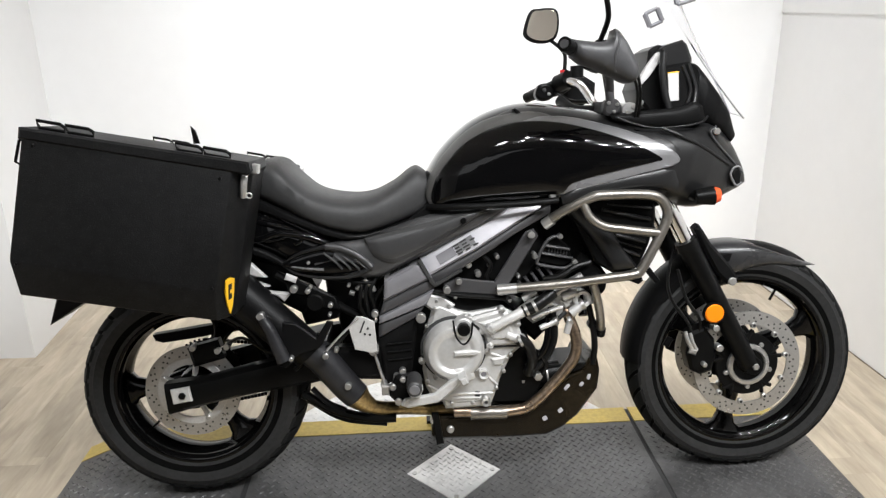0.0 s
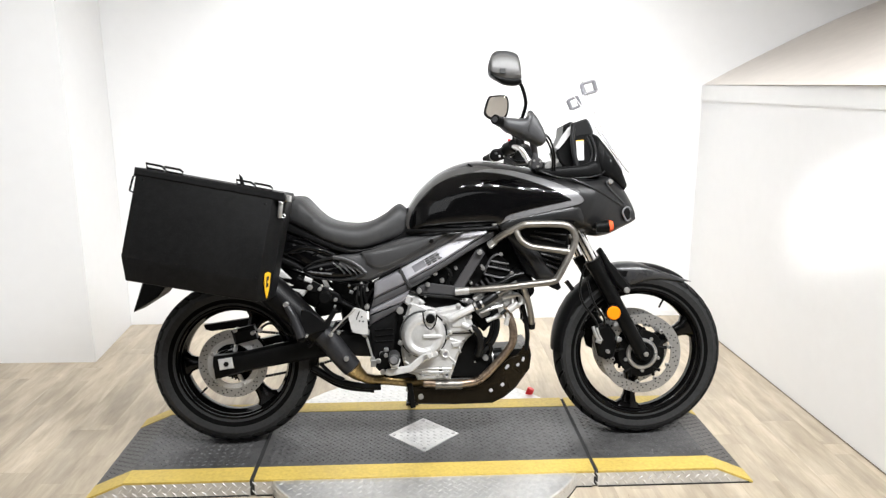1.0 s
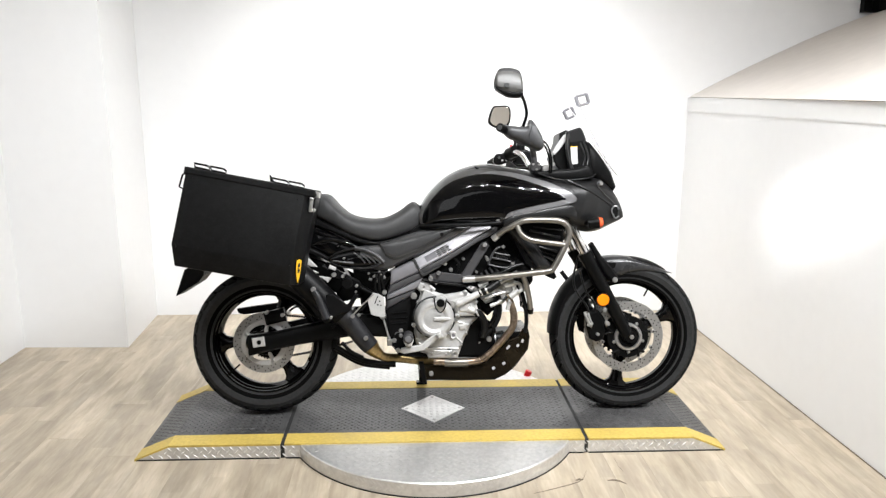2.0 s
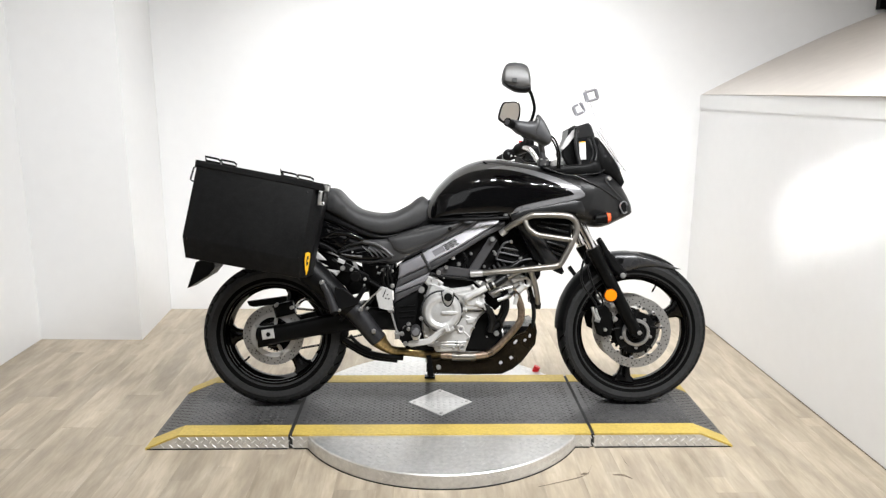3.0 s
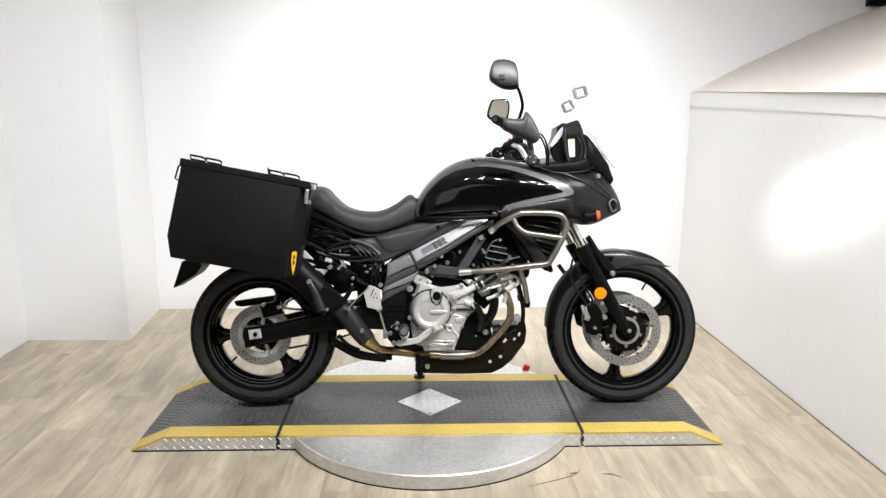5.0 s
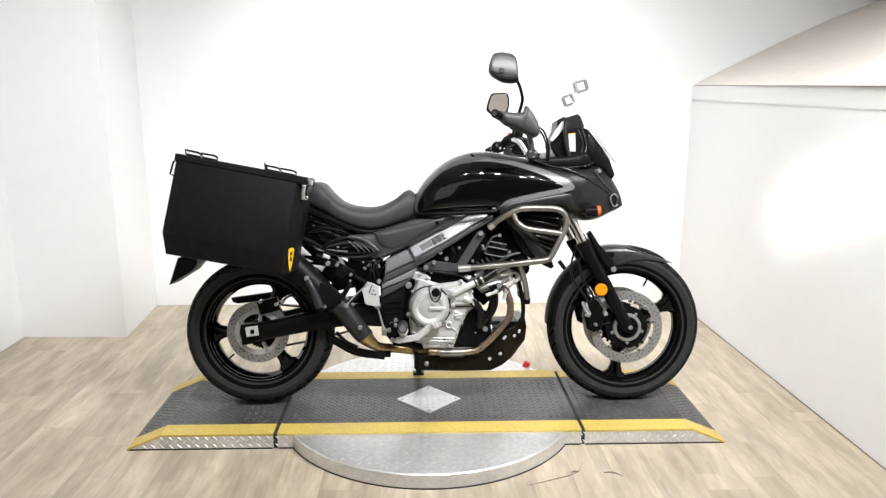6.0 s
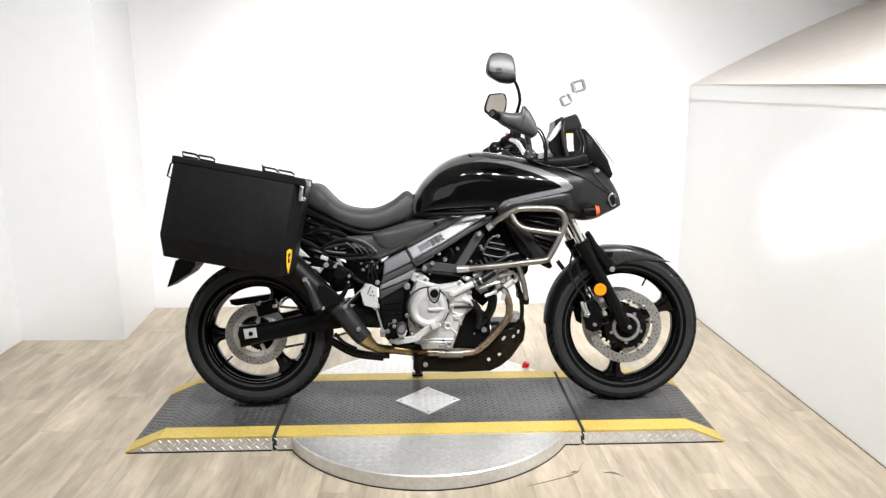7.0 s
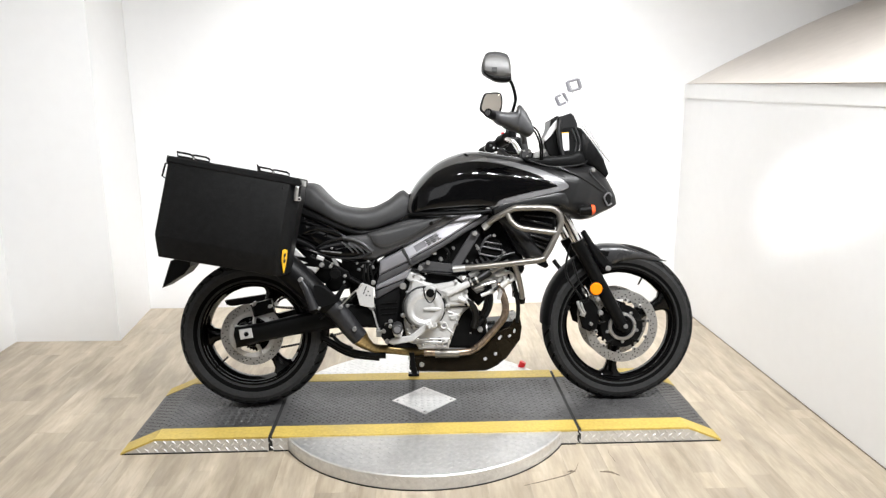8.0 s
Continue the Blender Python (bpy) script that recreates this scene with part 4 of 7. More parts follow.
# frame spars
bm = skin(B(), [(-0.137, 0.728), (-0.019, 0.796), (0.070, 0.848), (0.100, 0.863), (0.182, 0.863)], [(-0.110, 0.684), (0.012, 0.747), (0.106, 0.805), (0.184, 0.853)], Y - 0.135, 0.012, 0.05, smooth=False, edge=0.25)
for v in bm.verts:
    v.co.y += 0.45 * max(0.0, v.co.z - (0.684 + 0.575 * (v.co.x + 0.110)))
sp = bp("frame_spar", bm, M_SPARL, "silver-grey aluminium frame spar")
# the lower face is coloured darker than the upper one
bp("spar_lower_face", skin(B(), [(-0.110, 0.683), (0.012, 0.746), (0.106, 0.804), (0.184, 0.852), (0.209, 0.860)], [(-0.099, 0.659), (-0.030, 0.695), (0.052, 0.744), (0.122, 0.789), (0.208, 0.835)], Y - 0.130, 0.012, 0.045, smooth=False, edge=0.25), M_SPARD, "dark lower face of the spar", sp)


def on_spar(bm, lift):
    """Lays a piece onto the spar's tilted face."""
    for v in bm.verts:
        v.co.y += 0.45 * max(0.0, v.co.z - (0.684 + 0.575 * (v.co.x + 0.110))) - lift
    return bm


bp("decal", on_spar(block(B(), -0.067, Y - 0.1475, 0.735, 0.050, 0.002, 0.024, 0.0005, -30), 0.001), M_SPARM, "grey printed label", sp)
bp("decal", on_spar(block(B(), -0.018, Y - 0.1475, 0.763, 0.054, 0.002, 0.024, 0.0005, -30), 0.001), M_BAND, "grey printed label", sp)
for i in range(4):
    for q in range(2 + i % 2):
        bp("decal_bar", on_spar(block(B(), -0.043 + 0.020 * q + 0.0046 * i, Y - 0.149, 0.7600 - 0.0062 * i + 0.0112 * q, 0.019 - 0.005 * (i % 2), 0.002, 0.0036, 0.0005, -27.5), 0.001), M_TRIM, "dark printed bars", sp)
bp("spar_joint", slab(B(), [(-0.143, 0.724), (-0.134, 0.728), (-0.112, 0.684), (-0.097, 0.665), (-0.028, 0.701), (-0.026, 0.694), (-0.097, 0.654), (-0.108, 0.660), (-0.121, 0.682)], Y - 0.152, Y - 0.13, 0.002), M_TRIM, "", sp)
pv = bp("pivot_plate", skin(B(), [(-0.231, 0.676), (-0.141, 0.721)], [(-0.235, 0.618), (-0.105, 0.677)], Y - 0.138, 0.010, 0.05, smooth=False, edge=0.25), M_SPARM, "silver-grey frame pivot plate")
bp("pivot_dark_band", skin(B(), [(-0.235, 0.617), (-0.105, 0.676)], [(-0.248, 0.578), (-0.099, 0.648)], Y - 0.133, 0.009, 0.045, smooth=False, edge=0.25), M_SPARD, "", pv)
bp("pivot_lower", skin(B(), [(-0.248, 0.577), (-0.101, 0.647)], [(-0.250, 0.557), (-0.124, 0.604)], Y - 0.138, 0.010, 0.045, smooth=False, edge=0.25), M_SPARM, "", pv)
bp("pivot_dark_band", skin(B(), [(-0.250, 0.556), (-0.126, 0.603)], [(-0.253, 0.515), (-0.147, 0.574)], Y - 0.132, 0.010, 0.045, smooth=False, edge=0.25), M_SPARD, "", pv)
bp("pivot_base", skin(B(), [(-0.253, 0.514), (-0.145, 0.573)], [(-0.239, 0.384), (-0.167, 0.418)], Y - 0.130, 0.010, 0.045, smooth=False, edge=0.25), M_MATT, "black plastic ankle guard", pv)
for i in range(3):
    bp("rib", block(B(), -0.198, Y - 0.142, 0.503 - 0.022 * i, 0.065, 0.006, 0.004, 0.001, -4), M_MATT, "", pv)
bp("pivot_bolt", drum(B(), -0.139, 0.574, Y - 0.165, Y - 0.14, 0.013, 16), M_BOLT, "", pv)

# engine
bm = slab(B(), [(-0.112, 0.572), (-0.108, 0.600), (-0.085, 0.604), (-0.041, 0.583), (-0.009, 0.575), (0.046, 0.582), (0.077, 0.589), (0.109, 0.570), (0.125, 0.532), (0.140, 0.484), (0.102, 0.452), (0.087, 0.420), (0.072, 0.388), (0.056, 0.340), (0.048, 0.320), (-0.047, 0.318), (-0.110, 0.332), (-0.130, 0.372), (-0.138, 0.419), (-0.132, 0.520)], Y - 0.135, Y + 0.15, 0.010)
eng = bp("engine_case", bm, M_ALU, "cast alloy V-twin engine case")
CX, CZ = -0.054, 0.482
bp("clutch_cover", lathe(B(), [(0.0005, -0.1815), (0.036, -0.1815), (0.043, -0.1795), (0.047, -0.1805), (0.052, -0.1855), (0.060, -0.1875), (0.068, -0.1855), (0.076, -0.176), (0.081, -0.162), (0.083, -0.13), (0.0005, -0.13)], CX, Y, CZ, 72), M_ALU, "round silver clutch cover", eng)
bp("cover_gasket", lathe(B(), [(0.0820, -0.1450), (0.0885, -0.1430), (0.0885, -0.132), (0.0820, -0.132)], CX, Y, CZ, 72), M_TRIM, "dark gasket line", eng)
bp("cover_rib", slab(B(), [(CX - 0.002, CZ + 0.006), (CX + 0.056, CZ + 0.007), (CX + 0.070, CZ + 0.002), (CX + 0.058, CZ - 0.007), (CX - 0.002, CZ - 0.007)], Y - 0.191, Y - 0.176, 0.003), M_ALU, "", eng)
bp("cover_lobe", slab(B(), [(CX - 0.028, CZ - 0.070), (CX - 0.006, CZ - 0.046), (CX + 0.020, CZ - 0.040), (CX + 0.042, CZ - 0.050), (CX + 0.052, CZ - 0.072), (CX + 0.020, CZ - 0.086)], Y - 0.184, Y - 0.14, 0.006, 4, True), M_ALU, "", eng)
for i in range(7):
    a = radians(200 + 38 * i)
    bp("cover_bolt", drum(B(), CX + 0.0915 * math.cos(a), CZ + 0.0915 * math.sin(a), Y - 0.150, Y - 0.13, 0.0055, 10), M_BOLT, "", eng)
    bp("cover_boss", drum(B(), CX + 0.0905 * math.cos(a), CZ + 0.0905 * math.sin(a), Y - 0.146, Y - 0.13, 0.0095, 14), M_ALU, "", eng)
for xa, za, xb, zb in ((0.046, 0.462, 0.092, 0.446), (0.050, 0.440, 0.080, 0.428), (-0.100, 0.352, 0.050, 0.350), (-0.126, 0.380, -0.096, 0.362), (-0.060, 0.340, 0.020, 0.338), (0.040, 0.395, 0.064, 0.372)):
    bp("casting_rib", tube(B(), [(xa, Y - 0.136, za), (xb, Y - 0.136, zb)], 0.0035, 8), M_ALU, "", eng)
bp("sump", slab(B(), [(-0.092, 0.340), (0.050, 0.338), (0.046, 0.308), (-0.078, 0.306)], Y - 0.130, Y + 0.10, 0.006), M_ALU, "cast alloy sump", eng)
bp("sump_slot", block(B(), 0.008, Y - 0.1355, 0.345, 0.014, 0.003, 0.022, 0.001), M_TRIM, "", eng)
bp("oil_filler_cap", drum(B(), -0.029, 0.548, Y - 0.200, Y - 0.15, 0.017, 20, 0.004), M_BLACK, "black oil filler cap", eng)
bp("filler_neck", drum(B(), -0.029, 0.548, Y - 0.180, Y - 0.13, 0.026, 24, 0.004), M_ALU, "", eng)
bp("filler_guard", tube(B(), [(-0.056, Y - 0.182, 0.571), (-0.049, Y - 0.196, 0.530), (-0.030, Y - 0.200, 0.511), (-0.012, Y - 0.196, 0.530), (-0.005, Y - 0.182, 0.564)], 0.0026, 8), M_BLACK, "", eng)
for dx, dz in ((-0.126, 0.392), (-0.114, 0.346), (-0.062, 0.326), (-0.004, 0.324), (0.036, 0.328), (0.059, 0.366), (0.080, 0.413), (0.100, 0.458), (0.131, 0.486), (-0.100, 0.592), (-0.124, 0.546)):
    bp("case_bolt", drum(B(), dx, dz, Y - 0.147, Y - 0.13, 0.0052, 12), M_BOLT, "", eng)
bp("sight_glass", lathe(B(), [(0.0075, -0.146), (0.0125, -0.148), (0.0145, -0.144), (0.0145, -0.13), (0.0075, -0.13)], 0.026, Y, 0.407, 24), M_ALU, "round oil sight glass rim", eng)
bp("sight_lens", drum(B(), 0.026, 0.407, Y - 0.144, Y - 0.13, 0.0085, 16, 0.002), M_SPARM, "", eng)
bp("drain_plug", lathe(B(), [(0.005, -0.158), (0.0115, -0.160), (0.0135, -0.156), (0.0135, -0.13), (0.005, -0.13)], 0.029, Y, 0.332, 20), M_BOLT, "", eng)
bp("case_rib", block(B(), 0.086, Y - 0.138, 0.4825, 0.100, 0.012, 0.0045, 0.001, 0), M_TRIM, "dark joint line", eng)
bp("case_boss", slab(B(), [(0.047, 0.448), (0.092, 0.456), (0.078, 0.430), (0.052, 0.428)], Y - 0.144, Y - 0.13, 0.005), M_ALU, "", eng)
PUMP = [(-0.014, 0.565), (0.014, 0.573), (0.046, 0.580), (0.076, 0.587), (0.102, 0.572), (0.118, 0.548), (0.134, 0.502), (0.115, 0.488), (0.042, 0.488), (0.034, 0.518), (0.010, 0.544)]
bp("water_pump", slab(B(), PUMP, Y - 0.156, Y - 0.13, 0.007), M_ALU, "cast water pump cover", eng)
bp("pump_face", slab(B(), [(0.062 + (x - 0.062) * 0.66, 0.537 + (z - 0.537) * 0.62) for x, z in PUMP], Y - 0.163, Y - 0.15, 0.006), M_ALU, "", eng)
for x, z in (PUMP[0], PUMP[3], PUMP[5], PUMP[6], PUMP[8]):
    bp("pump_boss", drum(B(), x * 0.97 + 0.002, z * 0.97 + 0.016, Y - 0.158, Y - 0.13, 0.0095, 14), M_ALU, "", eng)
    bp("pump_bolt", drum(B(), x * 0.97 + 0.002, z * 0.97 + 0.016, Y - 0.166, Y - 0.15, 0.0058, 8), M_BOLT, "", eng)
bp("water_pipe", tube(B(), [(0.046, Y - 0.168, 0.543), (0.090, Y - 0.168, 0.564), (0.136, Y - 0.168, 0.586)], 0.0135, 18), M_PEDAL, "silver coolant pipe", eng)
bp("pipe_root", drum(B(), 0.046, 0.543, Y - 0.178, Y - 0.14, 0.0145, 18, 0.005), M_ALU, "", eng)
bp("water_pipe", tube(B(), [(0.086, Y - 0.158, 0.521), (0.122, Y - 0.158, 0.504)], 0.0115, 14), M_PEDAL, "", eng)
bp("coolant_hose", tube(B(), [(0.130, Y - 0.168, 0.583), (0.168, Y - 0.166, 0.600), (0.214, Y - 0.15, 0.628)], 0.0165, 14), M_HOSE, "black coolant hose", eng)
bp("coolant_hose", tube(B(), [(0.116, Y - 0.158, 0.507), (0.146, Y - 0.15, 0.484), (0.158, Y - 0.14, 0.440), (0.150, Y - 0.12, 0.396)], 0.0145, 14), M_HOSE, "", eng)
for x, z, r in ((0.138, 0.587, 0.0182), (0.160, 0.597, 0.0180), (0.122, 0.503, 0.0158)):
    bp("hose_clamp", tube(B(), [(x - 0.0035, Y - 0.167, z - 0.0017), (x + 0.0035, Y - 0.167, z + 0.0017)], r, 16), M_BOLT, "", eng)
bp("crankcase", slab(B(), [(-0.204, 0.636), (0.064, 0.617), (0.135, 0.557), (0.165, 0.458), (0.205, 0.379), (0.163, 0.302), (-0.202, 0.311), (-0.233, 0.399)], Y - 0.11, Y + 0.12, 0.01), M_BLACK, "dark inner crankcase", eng)
# front cylinder leans forward, rear cylinder stands back under the tank
cyl = bp("front_cylinder", slab(B(), [(0.104, 0.537), (0.157, 0.617), (0.314, 0.718), (0.359, 0.657), (0.311, 0.607), (0.175, 0.477)], Y - 0.095, Y + 0.095, 0.012), M_BLACK, "front cylinder with alloy head")
for i in range(5):
    f = i / 4
    bp("fin", block(B(), 0.162 + 0.07 * f, Y - 0.012, 0.599 + 0.045 * f, 0.008, 0.19, 0.12, 0.002, -33), M_SPARD, "", cyl)
bp("head_cover", slab(B(), [(0.261, 0.677), (0.298, 0.723), (0.349, 0.692), (0.374, 0.652), (0.337, 0.622), (0.296, 0.632)], Y - 0.11, Y + 0.11, 0.01), M_BLACK, "", cyl)
bp("head_boss", drum(B(), 0.330, 0.639, Y - 0.135, Y - 0.10, 0.030, 24, 0.004), M_BLACK, "", cyl)
bp("sensor", tube(B(), [(0.255, Y - 0.125, 0.641), (0.297, Y - 0.13, 0.665)], 0.013, 12), M_BOLT, "", cyl)
bp("sensor", tube(B(), [(0.157, Y - 0.13, 0.630), (0.209, Y - 0.13, 0.655)], 0.009, 12), M_BOLT, "", cyl)
bp("spark_lead", tube(B(), [(0.213, Y - 0.12, 0.582), (0.222, Y - 0.12, 0.502), (0.201, Y - 0.12, 0.443), (0.154, Y - 0.12, 0.394)], 0.011, 10), M_HOSE, "black hose", cyl)
bp("spark_lead", tube(B(), [(0.311, Y - 0.10, 0.605), (0.328, Y - 0.10, 0.545), (0.339, Y - 0.10, 0.466), (0.333, Y - 0.10, 0.407)], 0.009, 10), M_HOSE, "black cable", cyl)
bp("horn", drum(B(), 0.335, 0.520, Y - 0.105, Y - 0.08, 0.015, 20), M_BLACK, "small black horn", cyl)
bp("rear_cylinder", slab(B(), [(-0.122, 0.606), (0.064, 0.626), (0.054, 0.737), (-0.018, 0.778), (-0.101, 0.707)], Y - 0.09, Y + 0.09, 0.012), M_BLACK, "rear cylinder")
bp("throttle_body", slab(B(), [(0.033, 0.647), (0.147, 0.637), (0.210, 0.718), (0.190, 0.819), (0.086, 0.798), (0.023, 0.717)], Y - 0.085, Y + 0.085, 0.012), M_HOSE, "dark intake parts")
for x, z, r in ((0.018, 0.677, 0.011), (0.070, 0.722, 0.008), (0.049, 0.697, 0.007), (0.023, 0.637, 0.009), (-0.008, 0.631, 0.008), (0.126, 0.667, 0.007)):
    bp("fitting", drum(B(), x, z, Y - 0.12, Y - 0.08, r * 0.8, 12), M_BOLT)
for k in range(4):
    bp("cable", tube(B(), [(-0.194 + 0.01 * k, Y - 0.10 - 0.006 * k, 0.725), (-0.220 + 0.012 * k, Y - 0.115, 0.672), (-0.255 + 0.02 * k, Y - 0.11, 0.623), (-0.275 + 0.02 * k, Y - 0.10, 0.564)], 0.005, 8), M_HOSE, "black cable")
for x, z, r in ((-0.008, 0.705, 0.009), (0.229, 0.617, 0.016), (0.321, 0.605, 0.020), (0.262, 0.600, 0.012), (0.152, 0.604, 0.009)):
    bp("cast_boss", drum(B(), x, z, Y - 0.128, Y - 0.07, r, 18, 0.004), M_ALU, "round cast alloy boss")
bp("cylinder_base", slab(B(), [(-0.128, 0.600), (-0.118, 0.632), (-0.075, 0.622), (-0.046, 0.598), (-0.06, 0.582), (-0.11, 0.586)], Y - 0.132, Y - 0.05, 0.006), M_ALU, "pale cast cylinder base")
bp("head_casting", slab(B(), [(0.142, 0.556), (0.174, 0.572), (0.210, 0.616), (0.237, 0.608), (0.262, 0.640), (0.290, 0.630), (0.309, 0.590), (0.269, 0.565), (0.238, 0.533), (0.206, 0.548), (0.166, 0.532)], Y - 0.112, Y - 0.05, 0.007), M_ALU, "pale cast cylinder head")
bp("head_casting", slab(B(), [(0.290, 0.600), (0.300, 0.628), (0.335, 0.622), (0.345, 0.592), (0.320, 0.578)], Y - 0.118, Y - 0.05, 0.008), M_BLACK, "dark cylinder head end")
bp("head_ring", lathe(B(), [(0.013, -0.135), (0.022, -0.137), (0.025, -0.132), (0.025, -0.10), (0.013, -0.10)], 0.296, Y, 0.602, 28), M_PEDAL, "bright ring clamp on the head")
for x, z, w2, h2, t in ((0.180, 0.582, 0.030, 0.012, -40), (0.222, 0.588, 0.026, 0.014, 40), (0.256, 0.590, 0.020, 0.022, -30), (0.200, 0.560, 0.022, 0.010, 30), (0.245, 0.556, 0.026, 0.009, -40)):
    bp("head_fin", block(B(), x, Y - 0.118, z, w2, 0.014, h2, 0.003, t), M_TRIM if h2 < 0.011 else M_ALU, "", cyl)
bp("thin_pipe", tube(B(), [(0.120, Y - 0.150, 0.585), (0.165, Y - 0.155, 0.612), (0.205, Y - 0.15, 0.618), (0.255, Y - 0.14, 0.640)], 0.006, 10), M_BOLT, "thin silver pipe")
bp("thin_pipe", tube(B(), [(0.155, Y - 0.150, 0.560), (0.195, Y - 0.15, 0.575), (0.240, Y - 0.14, 0.585)], 0.007, 10), M_BOLT, "thin silver pipe")
bp("rubber_hose", tube(B(), [(-0.10, Y - 0.13, 0.640), (-0.04, Y - 0.135, 0.628), (0.03, Y - 0.135, 0.620), (0.09, Y - 0.13, 0.612)], 0.007, 10), M_HOSE, "black rubber hose")
bp("rubber_hose", tube(B(), [(0.02, Y - 0.11, 0.74), (0.05, Y - 0.12, 0.705), (0.04, Y - 0.12, 0.665), (0.06, Y - 0.115, 0.64)], 0.006, 10), M_HOSE, "black rubber hose")
bp("rubber_hose", tube(B(), [(0.19, Y - 0.13, 0.66), (0.235, Y - 0.135, 0.668), (0.275, Y - 0.13, 0.69), (0.32, Y - 0.12, 0.70)], 0.008, 10), M_HOSE, "black rubber hose")
for x, z, r in ((-0.095, 0.613, 0.006), (-0.064, 0.600, 0.006), (0.244, 0.632, 0.007), (0.27, 0.612, 0.006), (0.330, 0.607, 0.007), (0.196, 0.579, 0.007), (0.10, 0.607, 0.006), (-0.045, 0.622, 0.006)):
    bp("bolt", drum(B(), x, z, Y - 0.14, Y - 0.11, r * 0.78, 10), M_BOLT)
fil = bp("oil_filter", tube(B(), [(0.115, Y - 0.075, 0.365), (0.245, Y - 0.075, 0.380)], 0.034, 24), M_BLACK, "black oil filter canister")
bp("filter_band", tube(B(), [(0.135, Y - 0.075, 0.3675), (0.142, Y - 0.075, 0.368)], 0.0355, 24), M_BOLT, "", fil)
bp("filter_band", tube(B(), [(0.205, Y - 0.075, 0.3755), (0.2095, Y - 0.075, 0.376)], 0.0352, 24), M_BOLT, "", fil)
bp("filter_nut", drum(B(), 0.178, 0.384, Y - 0.125, Y - 0.10, 0.012, 6), M_BOLT, "", fil)
bp("gloss_pipe", tube(B(), [(0.203, Y - 0.13, 0.555), (0.202, Y - 0.132, 0.500), (0.186, Y - 0.13, 0.455), (0.143, Y - 0.125, 0.420)], 0.0095, 12), M_RIM, "gloss black coolant pipe", cyl)
bp("gloss_pipe", tube(B(), [(0.150, Y - 0.128, 0.470), (0.178, Y - 0.13, 0.455), (0.198, Y - 0.128, 0.425), (0.192, Y - 0.12, 0.395)], 0.007, 12), M_RIM, "", cyl)
for xa, za, xb, zb, r in ((0.171, 0.580, 0.204, 0.599, 0.012), (0.240, 0.611, 0.275, 0.623, 0.011), (0.264, 0.564, 0.295, 0.588, 0.013), (0.181, 0.527, 0.224, 0.544, 0.008), (0.133, 0.610, 0.165, 0.628, 0.010), (0.253, 0.510, 0.262, 0.545, 0.009)):
    bp("pipe_stub", tube(B(), [(xa, Y - 0.135, za), (xb, Y - 0.135, zb)], r, 14), M_ALU, "short silver pipe stub")
    bp("hose_clamp", tube(B(), [(xb - 0.004, Y - 0.135, zb - 0.002), (xb + 0.004, Y - 0.135, zb + 0.002)], r + 0.003, 14), M_BOLT, "small hose clamp")
bp("radiator", slab(B(), [(0.25, 0.862), (0.285, 0.885), (0.487, 0.885), (0.492, 0.81), (0.475, 0.745), (0.448, 0.682), (0.386, 0.664), (0.33, 0.70)], Y - 0.13, Y + 0.13, 0.006), M_BLACK, "black radiator and side cover")
# dark slab added so that the hollow behind the engine stays dark
bp("inner_frame", slab(B(), [(-0.262, 0.645), (-0.22, 0.68), (-0.12, 0.77), (0.08, 0.855), (0.28, 0.87), (0.36, 0.70), (0.31, 0.60), (0.22, 0.56), (0.12, 0.60), (-0.05, 0.60), (-0.2, 0.44), (-0.255, 0.46)], Y - 0.06, Y + 0.06, 0.008), M_BLACK, "added dark filler slab behind the engine")
gd = bp("radiator_shroud", skin(B(), [(0.217, 0.876), (0.315, 0.768), (0.375, 0.677)], [(0.291, 0.881), (0.377, 0.779), (0.447, 0.683)], Y - 0.128, 0.02, 0.05), M_GREYP, "black plastic radiator shroud")
for (xa, za), (xb, zb), r in (((0.345, 0.842), (0.474, 0.812), 0.0065), ((0.36, 0.857), (0.478, 0.842), 0.004), ((0.385, 0.774), (0.462, 0.752), 0.006), ((0.401, 0.736), (0.447, 0.716), 0.006), ((0.392, 0.755), (0.455, 0.735), 0.003)):
    bp("louvre", tube(B(), [(xa, Y - 0.134, za), ((xa + xb) / 2, Y - 0.140, (za + zb) / 2), (xb, Y - 0.134, zb)], r * 0.85, 10), M_GREYP, "", gd)
bp("shroud_foot", slab(B(), [(0.40, 0.665), (0.45, 0.672), (0.462, 0.645), (0.45, 0.635), (0.42, 0.648)], Y - 0.13, Y - 0.09, 0.004), M_MATT, "", gd)
rc = bp("rectifier", slab(B(), [(0.214, 0.764), (0.198, 0.749), (0.180, 0.706), (0.187, 0.699), (0.251, 0.687), (0.277, 0.702), (0.262, 0.745), (0.238, 0.766)], Y - 0.106, Y - 0.08, 0.004), M_BLACK, "finned black rectifier")
bp("rectifier_rim", tube(B(), [(0.236, Y - 0.114, 0.772), (0.216, Y - 0.114, 0.769), (0.197, Y - 0.114, 0.751), (0.177, Y - 0.114, 0.707), (0.186, Y - 0.114, 0.696), (0.250, Y - 0.114, 0.685), (0.279, Y - 0.114, 0.701)], 0.0048, 10), M_COVER, "grey cast rim", rc)
for (xa, za), (xb, zb) in (((0.188, 0.728), (0.272, 0.711)), ((0.198, 0.748), (0.266, 0.735))):
    bp("fin", tube(B(), [(xa, Y - 0.113, za), ((xa + xb) / 2, Y - 0.114, (za + zb) / 2), (xb, Y - 0.113, zb)], 0.0044, 10), M_COVER, "", rc)
for k in range(7):
    bp("thin_fin", tube(B(), [(0.208 + 0.008 * k, Y - 0.109, 0.721 - 0.0016 * k), (0.212 + 0.008 * k, Y - 0.109, 0.746 - 0.0016 * k)], 0.0013, 6), M_GUARD, "", rc)
